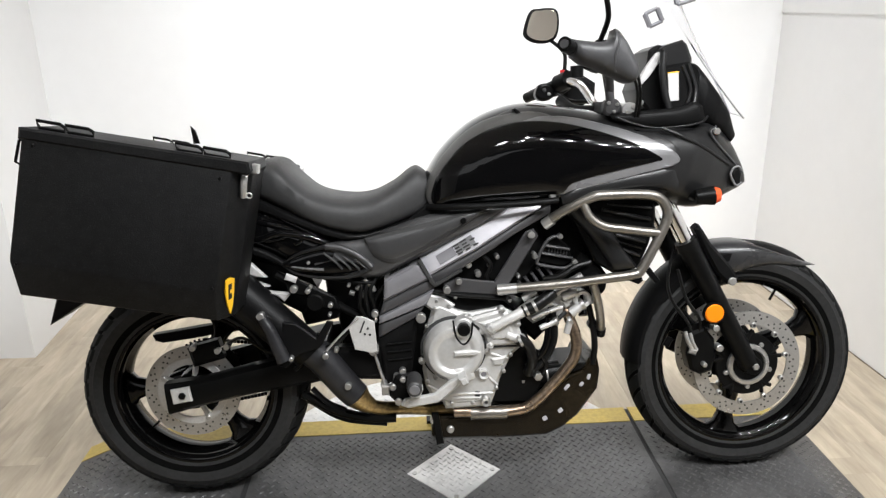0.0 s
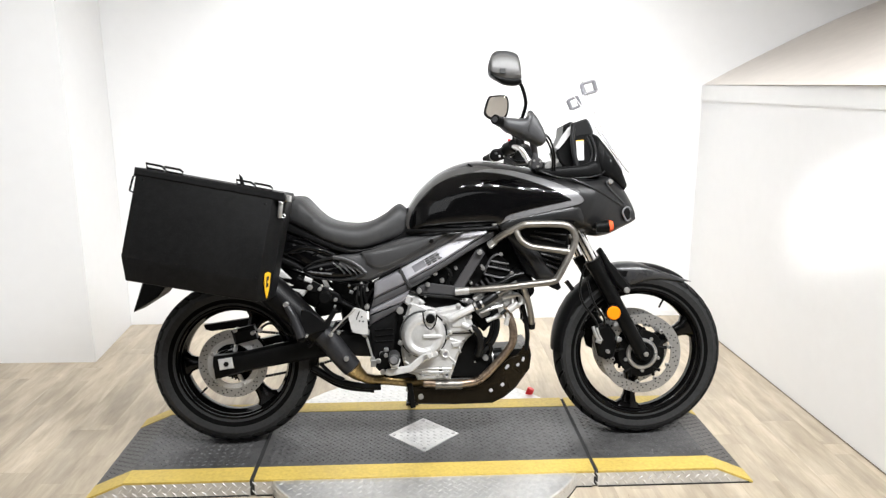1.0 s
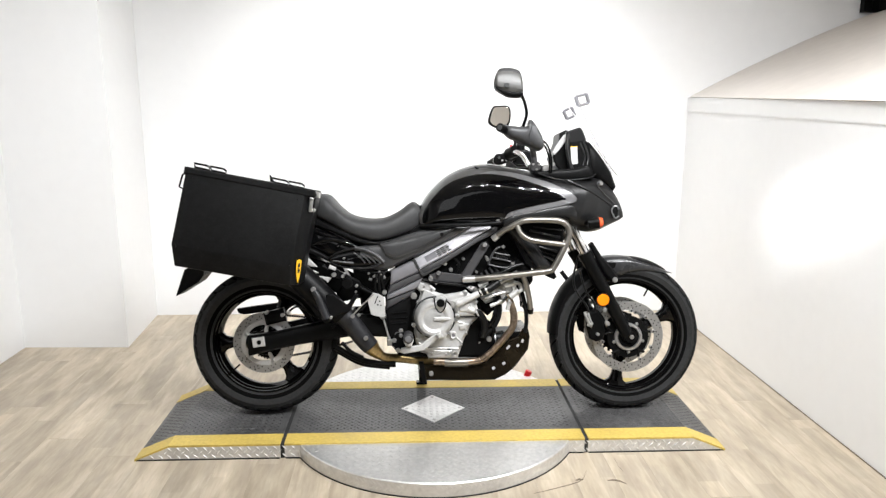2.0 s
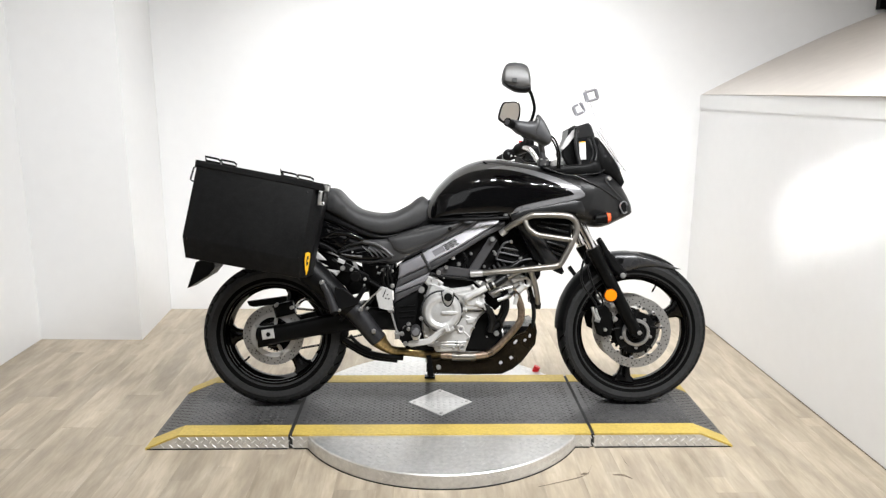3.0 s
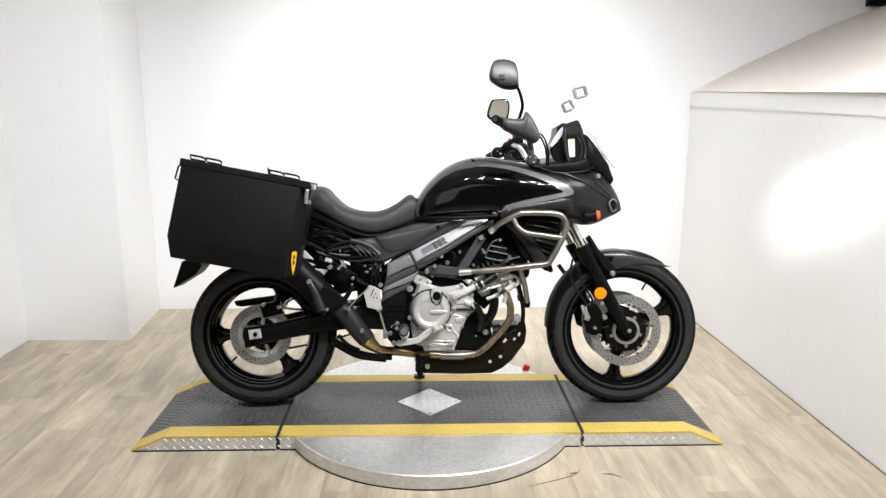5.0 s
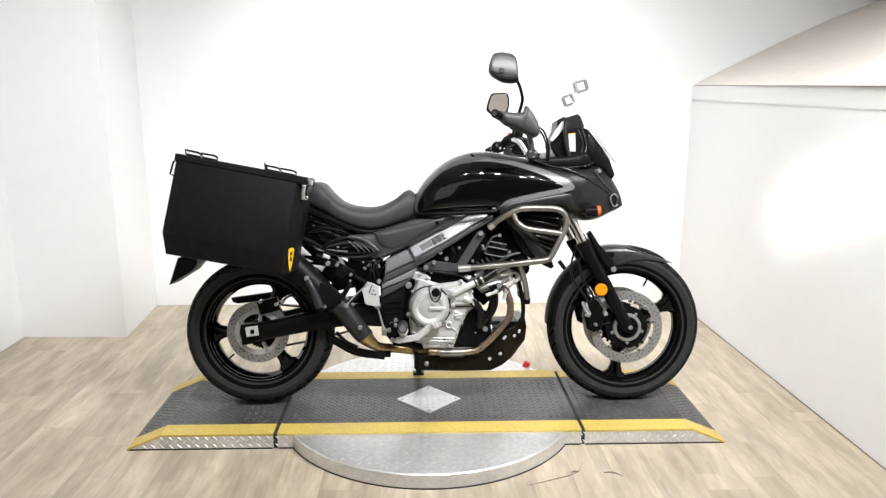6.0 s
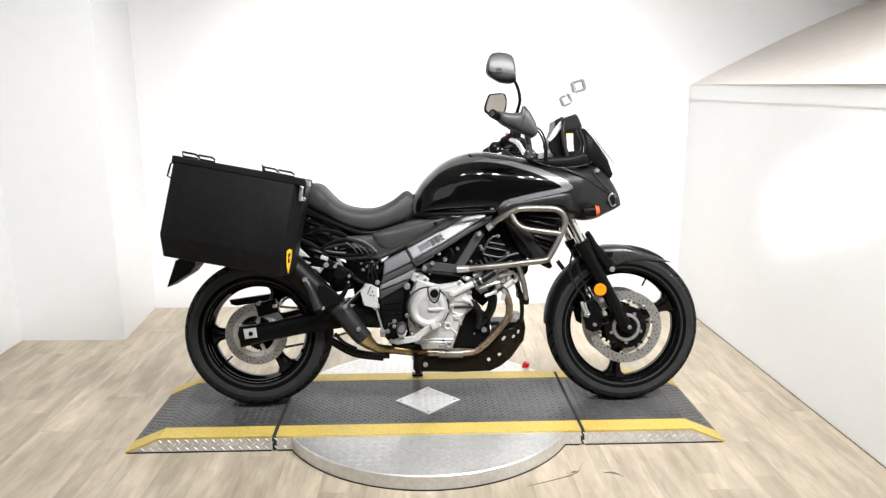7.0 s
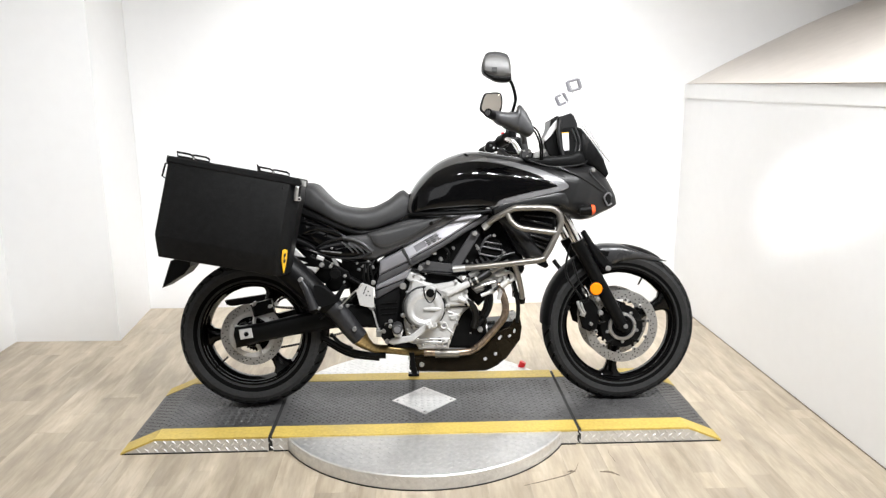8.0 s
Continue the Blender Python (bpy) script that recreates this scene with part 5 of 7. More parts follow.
for x, z in ((0.237, 0.773), (0.277, 0.702), (0.170, 0.721)):
    bp("bolt", drum(B(), x, z, Y - 0.130, Y - 0.11, 0.0072, 12), M_BOLT)

# filler panel added to darken the see-through gap below the tank
bp("under_tank_cover", slab(B(), [(-0.17, 0.825), (-0.10, 0.880), (0.10, 0.885), (0.22, 0.885), (0.18, 0.845), (-0.02, 0.79), (-0.16, 0.76)], Y - 0.118, Y + 0.118, 0.006), M_MATT, "added black filler panel under the tank")

# skid plate
sk = bp("skid_plate", slab(B(), [(-0.115, 0.272), (-0.118, 0.217), (-0.105, 0.207), (0.067, 0.203), (0.204, 0.205), (0.250, 0.226), (0.292, 0.260), (0.347, 0.335), (0.354, 0.388), (0.346, 0.428), (0.322, 0.424), (0.306, 0.390), (0.274, 0.378), (0.222, 0.345), (0.180, 0.300), (0.140, 0.276), (-0.070, 0.273)], Y - 0.105, Y + 0.105, 0.007), M_SKID, "bronze-black aluminium skid plate")
# raised pale pieces stand for holes with brightness showing through
for x, z, w, h2, t in ((0.261, 0.345, 0.020, 0.010, -50), (0.243, 0.277, 0.014, 0.012, -40), (0.199, 0.256, 0.014, 0.013, -30), (0.302, 0.352, 0.013, 0.010, -50), (0.322, 0.372, 0.009, 0.016, 15)):
    c, q = math.cos(radians(t)), math.sin(radians(t))
    bp("cut_out", slab(B(), [(x + u * c * w / 2 + v * q * h2 / 2, z - u * q * w / 2 + v * c * h2 / 2) for u, v in ((-1, -0.6), (-0.7, -1), (0.7, -1), (1, -0.6), (1, 0.6), (0.7, 1), (-0.7, 1), (-1, 0.6))], Y - 0.1065, Y - 0.103, 0.0008), M_SPARL, "", sk)
bp("skid_deck", slab(B(), [(0.186, 0.392), (0.212, 0.408), (0.325, 0.412), (0.300, 0.388), (0.213, 0.372)], Y - 0.10, Y + 0.05, 0.004), M_BLACK, "black upper edge of the skid plate", sk)
bp("skid_fold", tube(B(), [(-0.07, Y - 0.104, 0.272), (0.138, Y - 0.104, 0.274), (0.178, Y - 0.104, 0.298), (0.220, Y - 0.104, 0.343), (0.272, Y - 0.104, 0.376), (0.304, Y - 0.104, 0.388)], 0.004, 8), M_SKID, "", sk)
bp("skid_bracket", slab(B(), [(-0.118, 0.290), (-0.098, 0.290), (-0.085, 0.200), (-0.105, 0.196)], Y - 0.118, Y - 0.106, 0.003), M_BLACK, "", sk)
for x, z in ((-0.066, 0.238), (-0.112, 0.266)):
    bp("bolt", drum(B(), x, z, Y - 0.115, Y - 0.10, 0.010, 12), M_BOLT, "", sk)

# brake pedal and foot peg
pd = bp("brake_pedal", slab(B(), [(-0.198, 0.348), (-0.190, 0.364), (-0.165, 0.369), (-0.110, 0.377), (-0.072, 0.408), (-0.037, 0.427), (-0.024, 0.416), (-0.054, 0.389), (-0.100, 0.353), (-0.180, 0.341)], Y - 0.198, Y - 0.180, 0.004), M_PEDAL, "bare silver brake pedal")
bp("pedal_tip", block(B(), -0.034, Y - 0.205, 0.420, 0.020, 0.05, 0.022, 0.004, -25), M_PEDAL, "", pd)
pb = bp("peg_bracket", slab(B(), [(-0.233, 0.372), (-0.212, 0.421), (-0.168, 0.428), (-0.138, 0.405), (-0.149, 0.363), (-0.207, 0.341)], Y - 0.172, Y - 0.150, 0.006), M_BLACK, "black foot-rest bracket")
bp("peg_end", drum(B(), -0.162, 0.413, Y - 0.2565, Y - 0.25, 0.014, 20, 0.002), M_BAND, "knurled grey peg end", pb)
bp("foot_peg", drum(B(), -0.162, 0.413, Y - 0.255, Y - 0.165, 0.0195, 24, 0.004), M_COVER, "black rubber foot peg", pb)
bp("peg_clevis", slab(B(), [(-0.182, 0.398), (-0.140, 0.398), (-0.148, 0.374), (-0.172, 0.374)], Y - 0.215, Y - 0.17, 0.004), M_PEDAL, "silver peg clevis", pb)
for x, z, r in ((-0.219, 0.393, 0.009), (-0.192, 0.413, 0.008), (-0.205, 0.352, 0.010)):
    bp("bracket_bolt", drum(B(), x, z, Y - 0.180, Y - 0.165, r, 12), M_BOLT, "", pb)
for x, z in ((-0.208, 0.413), (-0.243, 0.394), (-0.192, 0.428)):
    bp("bolt", drum(B(), x, z, Y - 0.16, Y - 0.135, 0.009, 12), M_BOLT)

# crash bar
for s in (-1, 1):
    mk = (lambda p: p) if s < 0 else mirrored
    cb = bp("crash_bar", tube(B(), mk([(0.206, -0.140, 0.819), (0.238, -0.165, 0.846), (0.301, -0.185, 0.879), (0.338, -0.190, 0.886), (0.446, -0.190, 0.884), (0.486, -0.190, 0.868), (0.500, -0.190, 0.832), (0.486, -0.190, 0.786), (0.438, -0.190, 0.694), (0.416, -0.190, 0.677), (0.354, -0.185, 0.669), (0.229, -0.170, 0.654), (0.080, -0.145, 0.640)]), 0.0128, 14), M_BAR, "brushed steel crash bar")
    bp("brace", tube(B(), mk([(0.283, -0.180, 0.869), (0.300, -0.185, 0.832), (0.334, -0.188, 0.807), (0.388, -0.190, 0.797), (0.486, -0.190, 0.783)]), 0.0115, 12), M_BAR, "", cb)
    bp("brace", tube(B(), mk([(0.310, -0.170, 0.664), (0.332, -0.145, 0.608), (0.349, -0.120, 0.542), (0.355, -0.100, 0.501)]), 0.0115, 12), M_BAR, "", cb)
    bp("end_cap", tube(B(), mk([(0.355, -0.105, 0.510), (0.355, -0.095, 0.491)]), 0.014, 12), M_BLACK, "", cb)
    bp("bar_lug", tube(B(), mk([(0.066, -0.145, 0.639), (0.116, -0.152, 0.643)]), 0.0145, 12), M_BOLT, "", cb)
    bp("bar_lug", tube(B(), mk([(0.193, -0.135, 0.807), (0.211, -0.145, 0.822)]), 0.0150, 12), M_BOLT, "", cb)
br = bp("engine_bracket", slab(B(), [(0.064, 0.622), (0.087, 0.632), (0.177, 0.778), (0.164, 0.797), (0.143, 0.790), (0.059, 0.659), (-0.039, 0.672), (-0.075, 0.661), (-0.075, 0.636)], Y - 0.135, Y - 0.123, 0.003), M_SPARD, "dark grey frame bracket")
for x, z, r in ((-0.068, 0.645, 0.0125), (-0.036, 0.667, 0.0105), (0.155, 0.784, 0.0125), (0.075, 0.638, 0.0145), (0.163, 0.733, 0.007)):
    bp("bolt", drum(B(), x, z, Y - 0.158, Y - 0.13, r * 0.78, 14), M_BOLT, "", br)

# fork
for s in (-1, 1):
    y = Y + s * 0.102
    fk = bp("fork_leg", tube(B(), [(0.590, y, 0.733), (0.62, y, 0.678), (0.775, y, 0.390)], [0.029, 0.027], 20, smooth=False), M_BLACK, "black telescopic fork leg")
    bp("stanchion", tube(B(), [(0.44, y, 1.02), (0.592, y, 0.730)], 0.0205, 18), M_CHROME, "chrome fork tube", fk)
    bp("dust_seal", tube(B(), [(0.584, y, 0.746), (0.596, y, 0.722)], 0.031, 18), M_BLACK, "", fk)
    bp("axle_clamp", drum(B(), FX, FZ, y - 0.02, y + 0.02, 0.025, 20), M_BLACK, "", fk)
    bp("axle_bolt", drum(B(), FX + 0.004, FZ + 0.0, y + s * 0.02, y + s * 0.028, 0.010, 6), M_BOLT, "", fk)
    bp("reflector", drum(B(), 0.658, 0.548, y + s * 0.026, y + s * 0.038, 0.0265, 32, 0.004), M_AMBER, "round amber reflector", fk)
    bp("reflector_rim", lathe(B(), [(0.0262, -0.0005), (0.0272, -0.0015), (0.0292, -0.0012), (0.0298, 0.010), (0.0262, 0.010)], 0.658, y + s * 0.034, 0.548, 32), M_BLACK, "", fk)
    cp = bp("front_caliper", slab(B(), [(0.601, 0.488), (0.643, 0.503), (0.672, 0.468), (0.680, 0.419), (0.668, 0.375), (0.637, 0.365), (0.607, 0.380), (0.594, 0.429)], y - 0.012, y + 0.045 * (1 if s < 0 else -0.5), 0.008), M_BLACK, "black front brake caliper")
    for x, z, r in ((0.668, 0.503, 0.0095), (0.681, 0.446, 0.010), (0.640, 0.400, 0.007)):
        bp("caliper_bolt", drum(B(), x, z, y + s * 0.03, y, r, 12), M_BOLT, "", cp)
for q, w in (((0.583, 0.497), 0.006), ((0.597, 0.492), 0.005)):
    bp("banjo_fitting", tube(B(), [(q[0], Y - 0.125, q[1]), (q[0] + 0.006, Y - 0.13, q[1] - 0.025), (q[0] + 0.018, Y - 0.13, q[1] - 0.048)], w, 8), M_BOLT, "silver hose fitting")
bp("banjo_fitting", block(B(), 0.603, Y - 0.132, 0.442, 0.022, 0.012, 0.016, 0.004, 20), M_BOLT, "silver hose fitting")
bp("caliper_lug", block(B(), 0.545, Y - 0.10, 0.462, 0.02, 0.012, 0.028, 0.004, 30), M_BLACK, "black caliper lug")
bp("brake_hose", tube(B(), [(0.615, Y - 0.10, 0.456), (0.597, Y - 0.11, 0.514), (0.548, Y - 0.11, 0.584), (0.539, Y - 0.10, 0.645), (0.563, Y - 0.08, 0.729)], 0.0045, 8), M_HOSE, "black brake hose")
bp("brake_hose", tube(B(), [(0.625, Y - 0.10, 0.457), (0.628, Y - 0.112, 0.524), (0.589, Y - 0.112, 0.583), (0.566, Y - 0.10, 0.666)], 0.0045, 8), M_HOSE, "black brake hose")
bp("lower_yoke", slab(B(), [(0.463, 0.881), (0.548, 0.912), (0.568, 0.871), (0.483, 0.840)], Y - 0.13, Y + 0.13, 0.01), M_BLACK, "black lower fork yoke")

# front fender
bm = B()
loops = []
for i in range(40):
    f = i / 39
    a = radians(180 - 122 * f)
    q = 0.322 + 0.006 * math.sin(math.pi * f)
    w = 0.066 - 0.012 * max(0, (f - 0.8) * 5) ** 2
    drop = 0.032 if 0.30 < f < 0.95 else 0.022
    sec = [(-w, -drop), (-w * 1.02, -0.012), (-w * 0.7, 0.006), (0, 0.012), (w * 0.7, 0.006), (w * 1.02, -0.012), (w, -drop), (w - 0.004, -drop), (w * 0.97, -0.014), (0, 0.008), (-w * 0.97, -0.014), (-w + 0.004, -drop)]
    loops.append([(FX + (q + dr) * math.cos(a), Y + yy, FZ + (q + dr) * math.sin(a)) for yy, dr in sec])
rings(bm, loops)
fd = bp("front_fender", bm, M_MATT, "black plastic front fender")
bp("fender_top", body(B(), [(0.675, 0.712), (0.70, 0.725), (0.772, 0.727), (0.83, 0.712), (0.90, 0.686), (0.96, 0.661), (0.992, 0.650)], [(0.70, 0.64), (0.745, 0.628), (0.793, 0.645), (0.857, 0.655), (0.922, 0.651), (0.990, 0.648)], (0.055, 0.072, 0.074, 0.072, 0.066, 0.03), Y, 3.2), M_FENDER, "satin grey-black fender top", fd)
for s in (-1, 1):
    g = [(0.614, 0.768), (0.628, 0.780), (0.644, 0.757), (0.662, 0.728), (0.692, 0.695), (0.722, 0.660), (0.743, 0.629), (0.735, 0.612), (0.712, 0.612), (0.680, 0.644), (0.648, 0.700)]
    g = [(x - 0.010, z + 0.010) for x, z in g]
    bp("fork_guard", slab(B(), g, Y + s * 0.112, Y + s * 0.068, 0.008), M_MATT, "black fork guard", fd)
    bp("fender_bolt", drum(B(), 0.714, 0.630, Y + s * 0.118, Y + s * 0.10, 0.0115, 14, 0.003), M_BOLT, "", fd)
bp("speed_sensor", tube(B(), [(0.493, Y - 0.065, 0.663), (0.518, Y - 0.075, 0.629)], 0.009, 10), M_BLACK)

# tail, side cover and seat
bp("tail_body", body(B(), [(-0.729, 0.954), (-0.624, 0.918), (-0.519, 0.887), (-0.414, 0.852), (-0.309, 0.816)], [(-0.725, 0.836), (-0.620, 0.806), (-0.516, 0.755), (-0.411, 0.720), (-0.308, 0.705)], (0.11, 0.13, 0.13, 0.125, 0.11), Y, 3.2), M_GLOSS, "gloss black tail bodywork")
tl = bp("tail_panel", skin(B(), [(-0.624, 0.895), (-0.550, 0.869), (-0.456, 0.833), (-0.400, 0.808), (-0.335, 0.786)], [(-0.626, 0.80), (-0.573, 0.775), (-0.52, 0.752), (-0.471, 0.725), (-0.43, 0.72)], Y - 0.105, 0.034, 0.06, m=14), M_GLOSS, "gloss black tail side panel")
bp("tail_ridge", tube(B(), [(-0.60, Y - 0.125, 0.80), (-0.55, Y - 0.136, 0.795), (-0.49, Y - 0.143, 0.81), (-0.43, Y - 0.143, 0.800), (-0.385, Y - 0.138, 0.782)], 0.011, 12), M_GLOSS, "", tl)
bp("tail_ridge", tube(B(), [(-0.60, Y - 0.120, 0.845), (-0.53, Y - 0.134, 0.835), (-0.47, Y - 0.137, 0.818), (-0.44, Y - 0.139, 0.798)], 0.009, 12), M_GLOSS, "", tl)
for path, r in (([(-0.565, 0.842), (-0.520, 0.836), (-0.470, 0.820), (-0.440, 0.792), (-0.455, 0.778)], 0.006), ([(-0.560, 0.800), (-0.520, 0.790), (-0.480, 0.800), (-0.460, 0.812)], 0.005), ([(-0.500, 0.850), (-0.450, 0.826), (-0.400, 0.800)], 0.005)):
    P = [(x, Y - 0.108 - 0.034 * max(0.0, 1 - abs(z - 0.80) / 0.10) ** 0.5, z) for x, z in path]
    bp("tail_ridge", tube(B(), P, r, 12), M_GLOSS, "", tl)
bp("tail_rail", skin(B(), [(-0.62, 0.812), (-0.576, 0.783), (-0.52, 0.755), (-0.471, 0.723), (-0.407, 0.699), (-0.334, 0.68), (-0.258, 0.672)], [(-0.62, 0.782), (-0.578, 0.757), (-0.522, 0.732), (-0.465, 0.704), (-0.408, 0.687), (-0.33, 0.668), (-0.255, 0.660)], Y - 0.122, 0.012, 0.05), M_MATT, "black lower tail rail", tl)
sc2 = bp("side_cover", skin(B(), [(-0.474, 0.726), (-0.425, 0.750), (-0.369, 0.778), (-0.313, 0.787), (-0.262, 0.793), (-0.196, 0.816), (-0.107, 0.842), (0.043, 0.864), (0.097, 0.862)], [(-0.472, 0.720), (-0.42, 0.702), (-0.348, 0.689), (-0.282, 0.680), (-0.242, 0.683), (-0.20, 0.702), (-0.11, 0.744), (-0.04, 0.779), (0.043, 0.821), (0.099, 0.854)], Y - 0.126, 0.022, 0.05, n=44, m=12), M_COVER, "black grained side cover")
bp("tail_vent", skin(B(), [(-0.490, 0.729), (-0.447, 0.752), (-0.378, 0.768), (-0.308, 0.746), (-0.270, 0.716)], [(-0.489, 0.725), (-0.455, 0.707), (-0.385, 0.697), (-0.308, 0.699), (-0.271, 0.712)], Y - 0.142, 0.006, 0.03), M_GLOSS, "gloss black vent recess", sc2)
for k in range(4):
    xa, za = -0.384 + 0.026 * k, 0.755 - 0.006 * k
    bp("vent_bar", tube(B(), [(xa, Y - 0.149, za), (xa + 0.030, Y - 0.153, za - 0.024), (xa + 0.046 - 0.004 * k, Y - 0.149, za - 0.044 + 0.004 * k)], 0.0032, 8), M_COVER, "", sc2)
bp("vent_lip", tube(B(), [(-0.495, Y - 0.136, 0.727), (-0.447, Y - 0.145, 0.755), (-0.378, Y - 0.150, 0.772)], [0.002, 0.006], 10), M_GREYP, "", sc2)
bp("vent_lip", tube(B(), [(-0.378, Y - 0.148, 0.772), (-0.340, Y - 0.149, 0.766), (-0.300, Y - 0.151, 0.748), (-0.262, Y - 0.151, 0.714)], 0.0095, 12), M_COVER, "", sc2)
bp("vent_lip", tube(B(), [(-0.262, Y - 0.151, 0.712), (-0.308, Y - 0.150, 0.692), (-0.385, Y - 0.149, 0.690), (-0.455, Y - 0.145, 0.702), (-0.495, Y - 0.136, 0.726)], [0.006, 0.002], 10), M_GREYP, "", sc2)
bp("vent_screw", drum(B(), -0.424, 0.731, Y - 0.154, Y - 0.145, 0.0045, 10, 0.001), M_BOLT, "", sc2)
bp("inner_blade", tube(B(), [(-0.470, Y - 0.146, 0.722), (-0.430, Y - 0.151, 0.716), (-0.385, Y - 0.152, 0.712)], [0.002, 0.004], 8), M_BAND, "", sc2)
bp("lid_groove", skin(B(), [(-0.277, 0.790), (-0.196, 0.807), (-0.106, 0.827), (0.036, 0.860)], [(-0.255, 0.742), (-0.230, 0.728), (-0.189, 0.728), (-0.106, 0.764), (0.038, 0.849)], Y - 0.1500, 0.006, 0.02, edge=0.3), M_TRIM, "", sc2)
bp("cover_lid", skin(B(), [(-0.270, 0.787), (-0.196, 0.802), (-0.108, 0.821), (0.028, 0.855)], [(-0.250, 0.745), (-0.228, 0.733), (-0.191, 0.733), (-0.109, 0.769), (0.030, 0.850)], Y - 0.1515, 0.008, 0.02, edge=0.3), M_COVER, "grained inset lid", sc2)
bp("cover_screw", drum(B(), -0.022, 0.828, Y - 0.163, Y - 0.145, 0.008, 14), M_BLACK, "", sc2)
seat = bp("seat", body(B(), [(-0.557, 0.955), (-0.542, 0.991), (-0.497, 0.993), (-0.455, 0.950), (-0.406, 0.911), (-0.339, 0.893), (-0.265, 0.894), (-0.199, 0.923), (-0.161, 0.952), (-0.135, 0.963), (-0.112, 0.948)],
                   [(-0.556, 0.898), (-0.514, 0.874), (-0.464, 0.849), (-0.407, 0.820), (-0.348, 0.800), (-0.289, 0.790), (-0.240, 0.798), (-0.190, 0.814), (-0.132, 0.832), (-0.102, 0.847)], (0.13, 0.15, 0.155, 0.155, 0.15, 0.14, 0.12, 0.10), Y, 3.4, 56), M_SEAT, "charcoal vinyl stepped seat")
bp("seat_base", body(B(), [(-0.561, 0.913), (-0.466, 0.865), (-0.351, 0.814), (-0.278, 0.801), (-0.184, 0.825), (-0.101, 0.853)], [(-0.565, 0.867), (-0.465, 0.831), (-0.350, 0.786), (-0.278, 0.786), (-0.184, 0.806), (-0.101, 0.832)], (0.135, 0.148, 0.148, 0.14, 0.12, 0.10), Y, 4), M_MATT, "black seat base", seat)

# tank and cowling
TT = [(-0.125, 0.922), (-0.075, 1.0), (-0.012, 1.062), (0.04, 1.094), (0.09, 1.113), (0.14, 1.123), (0.19, 1.123), (0.28, 1.111), (0.38, 1.093), (0.50, 1.072)]
TB = [(-0.107, 0.852), (-0.06, 0.864), (-0.005, 0.868), (0.04, 0.870), (0.09, 0.872), (0.14, 0.874), (0.19, 0.876), (0.28, 0.872), (0.38, 0.866), (0.50, 0.861)]
TH = (0.10, 0.145, 0.160, 0.166, 0.170, 0.173, 0.176, 0.179, 0.180, 0.174)
tank = bp("fuel_tank", body(B(), TT, TB, TH, Y, 2.25, 56, 48, low=7.0), M_GLOSS, "gloss black fuel tank")


def side_y(x, z, top=TT, bot=TB, hw=TH, e=2.25):
    """Where the tank's near side lies at x and z."""
    t = np.interp(x, [p[0] for p in top], [p[1] for p in top])
    b = np.interp(x, [p[0] for p in bot], [p[1] for p in bot])
    h = np.interp(x, [p[0] for p in top], hw)
    q = (z - (t + b) / 2) / ((t - b) / 2)
    e = e if q > 0 else 7.0
    s = min(0.985, abs(q))
    return Y - h * (1 - s ** e) ** (1 / e)


CT = [(0.40, 1.088), (0.50, 1.078), (0.59, 1.074), (0.655, 1.070), (0.706, 1.028), (0.738, 0.982), (0.760, 0.938), (0.764, 0.905)]
CB = [(0.36, 0.872), (0.47, 0.858), (0.56, 0.838), (0.61, 0.830), (0.655, 0.837), (0.70, 0.858), (0.740, 0.876), (0.760, 0.890)]
CH = (0.158, 0.170, 0.1815, 0.171, 0.147, 0.116, 0.086, 0.055)
COWL_N = 64
COWL_T = resample([(p[0], 0, p[1]) for p in CT], COWL_N)
COWL_B = resample([(p[0], 0, p[1]) for p in CB], COWL_N)
COWL_H = np.interp(np.linspace(0, 1, COWL_N), np.linspace(0, 1, len(CH)), CH)


def cowl_y(x, z):
    """Where the front cowl's near side lies at x and z; far inside where the cowl does not reach."""
    best, y = 9.0, Y
    for t, b, h in zip(COWL_T, COWL_B, COWL_H):
        f = (z - b.z) / (t.z - b.z)
        d = abs(b.x + (t.x - b.x) * f - x)
        if d < best:
            q = 2 * f - 1
            e = 2.4 if q > 0 else 3.4
            best, y = d, Y - h * (1 - min(0.985, abs(q)) ** e) ** (1 / e)
    return y if best < 0.02 else Y


def patch(bm, outline, centre, lift, n=8, rim=0.010, dome=0.0):
    """A panel laid on the tank's side, its edge rolled in; dome: how much more it stands out towards its middle."""
    P = curve([(p[0], 0, p[1]) for p in outline], n, True)
    c = Vector((centre[0], 0, centre[1]))
    loops = []
    for k, f in ((1.0, None), (0.996, 0.4), (0.988, 0.9), (0.97, 1.0), (0.93, 1.0), (0.85, 1 + 0.3 * dome), (0.7, 1 + 0.6 * dome), (0.5, 1 + 0.85 * dome), (0.3, 1 + dome), (0.12, 1 + dome)):
        o = -rim if f is None else lift * f
        loops.append([(q.x, (min(side_y(q.x, q.z), cowl_y(q.x, q.z)) if q.x > 0.42 else side_y(q.x, q.z)) - o, q.z) for q in (c.lerp(p, k) for p in P)])
    V = rings(bm, loops, cap=False)
    bm.faces.new(V[-1])
    return bm


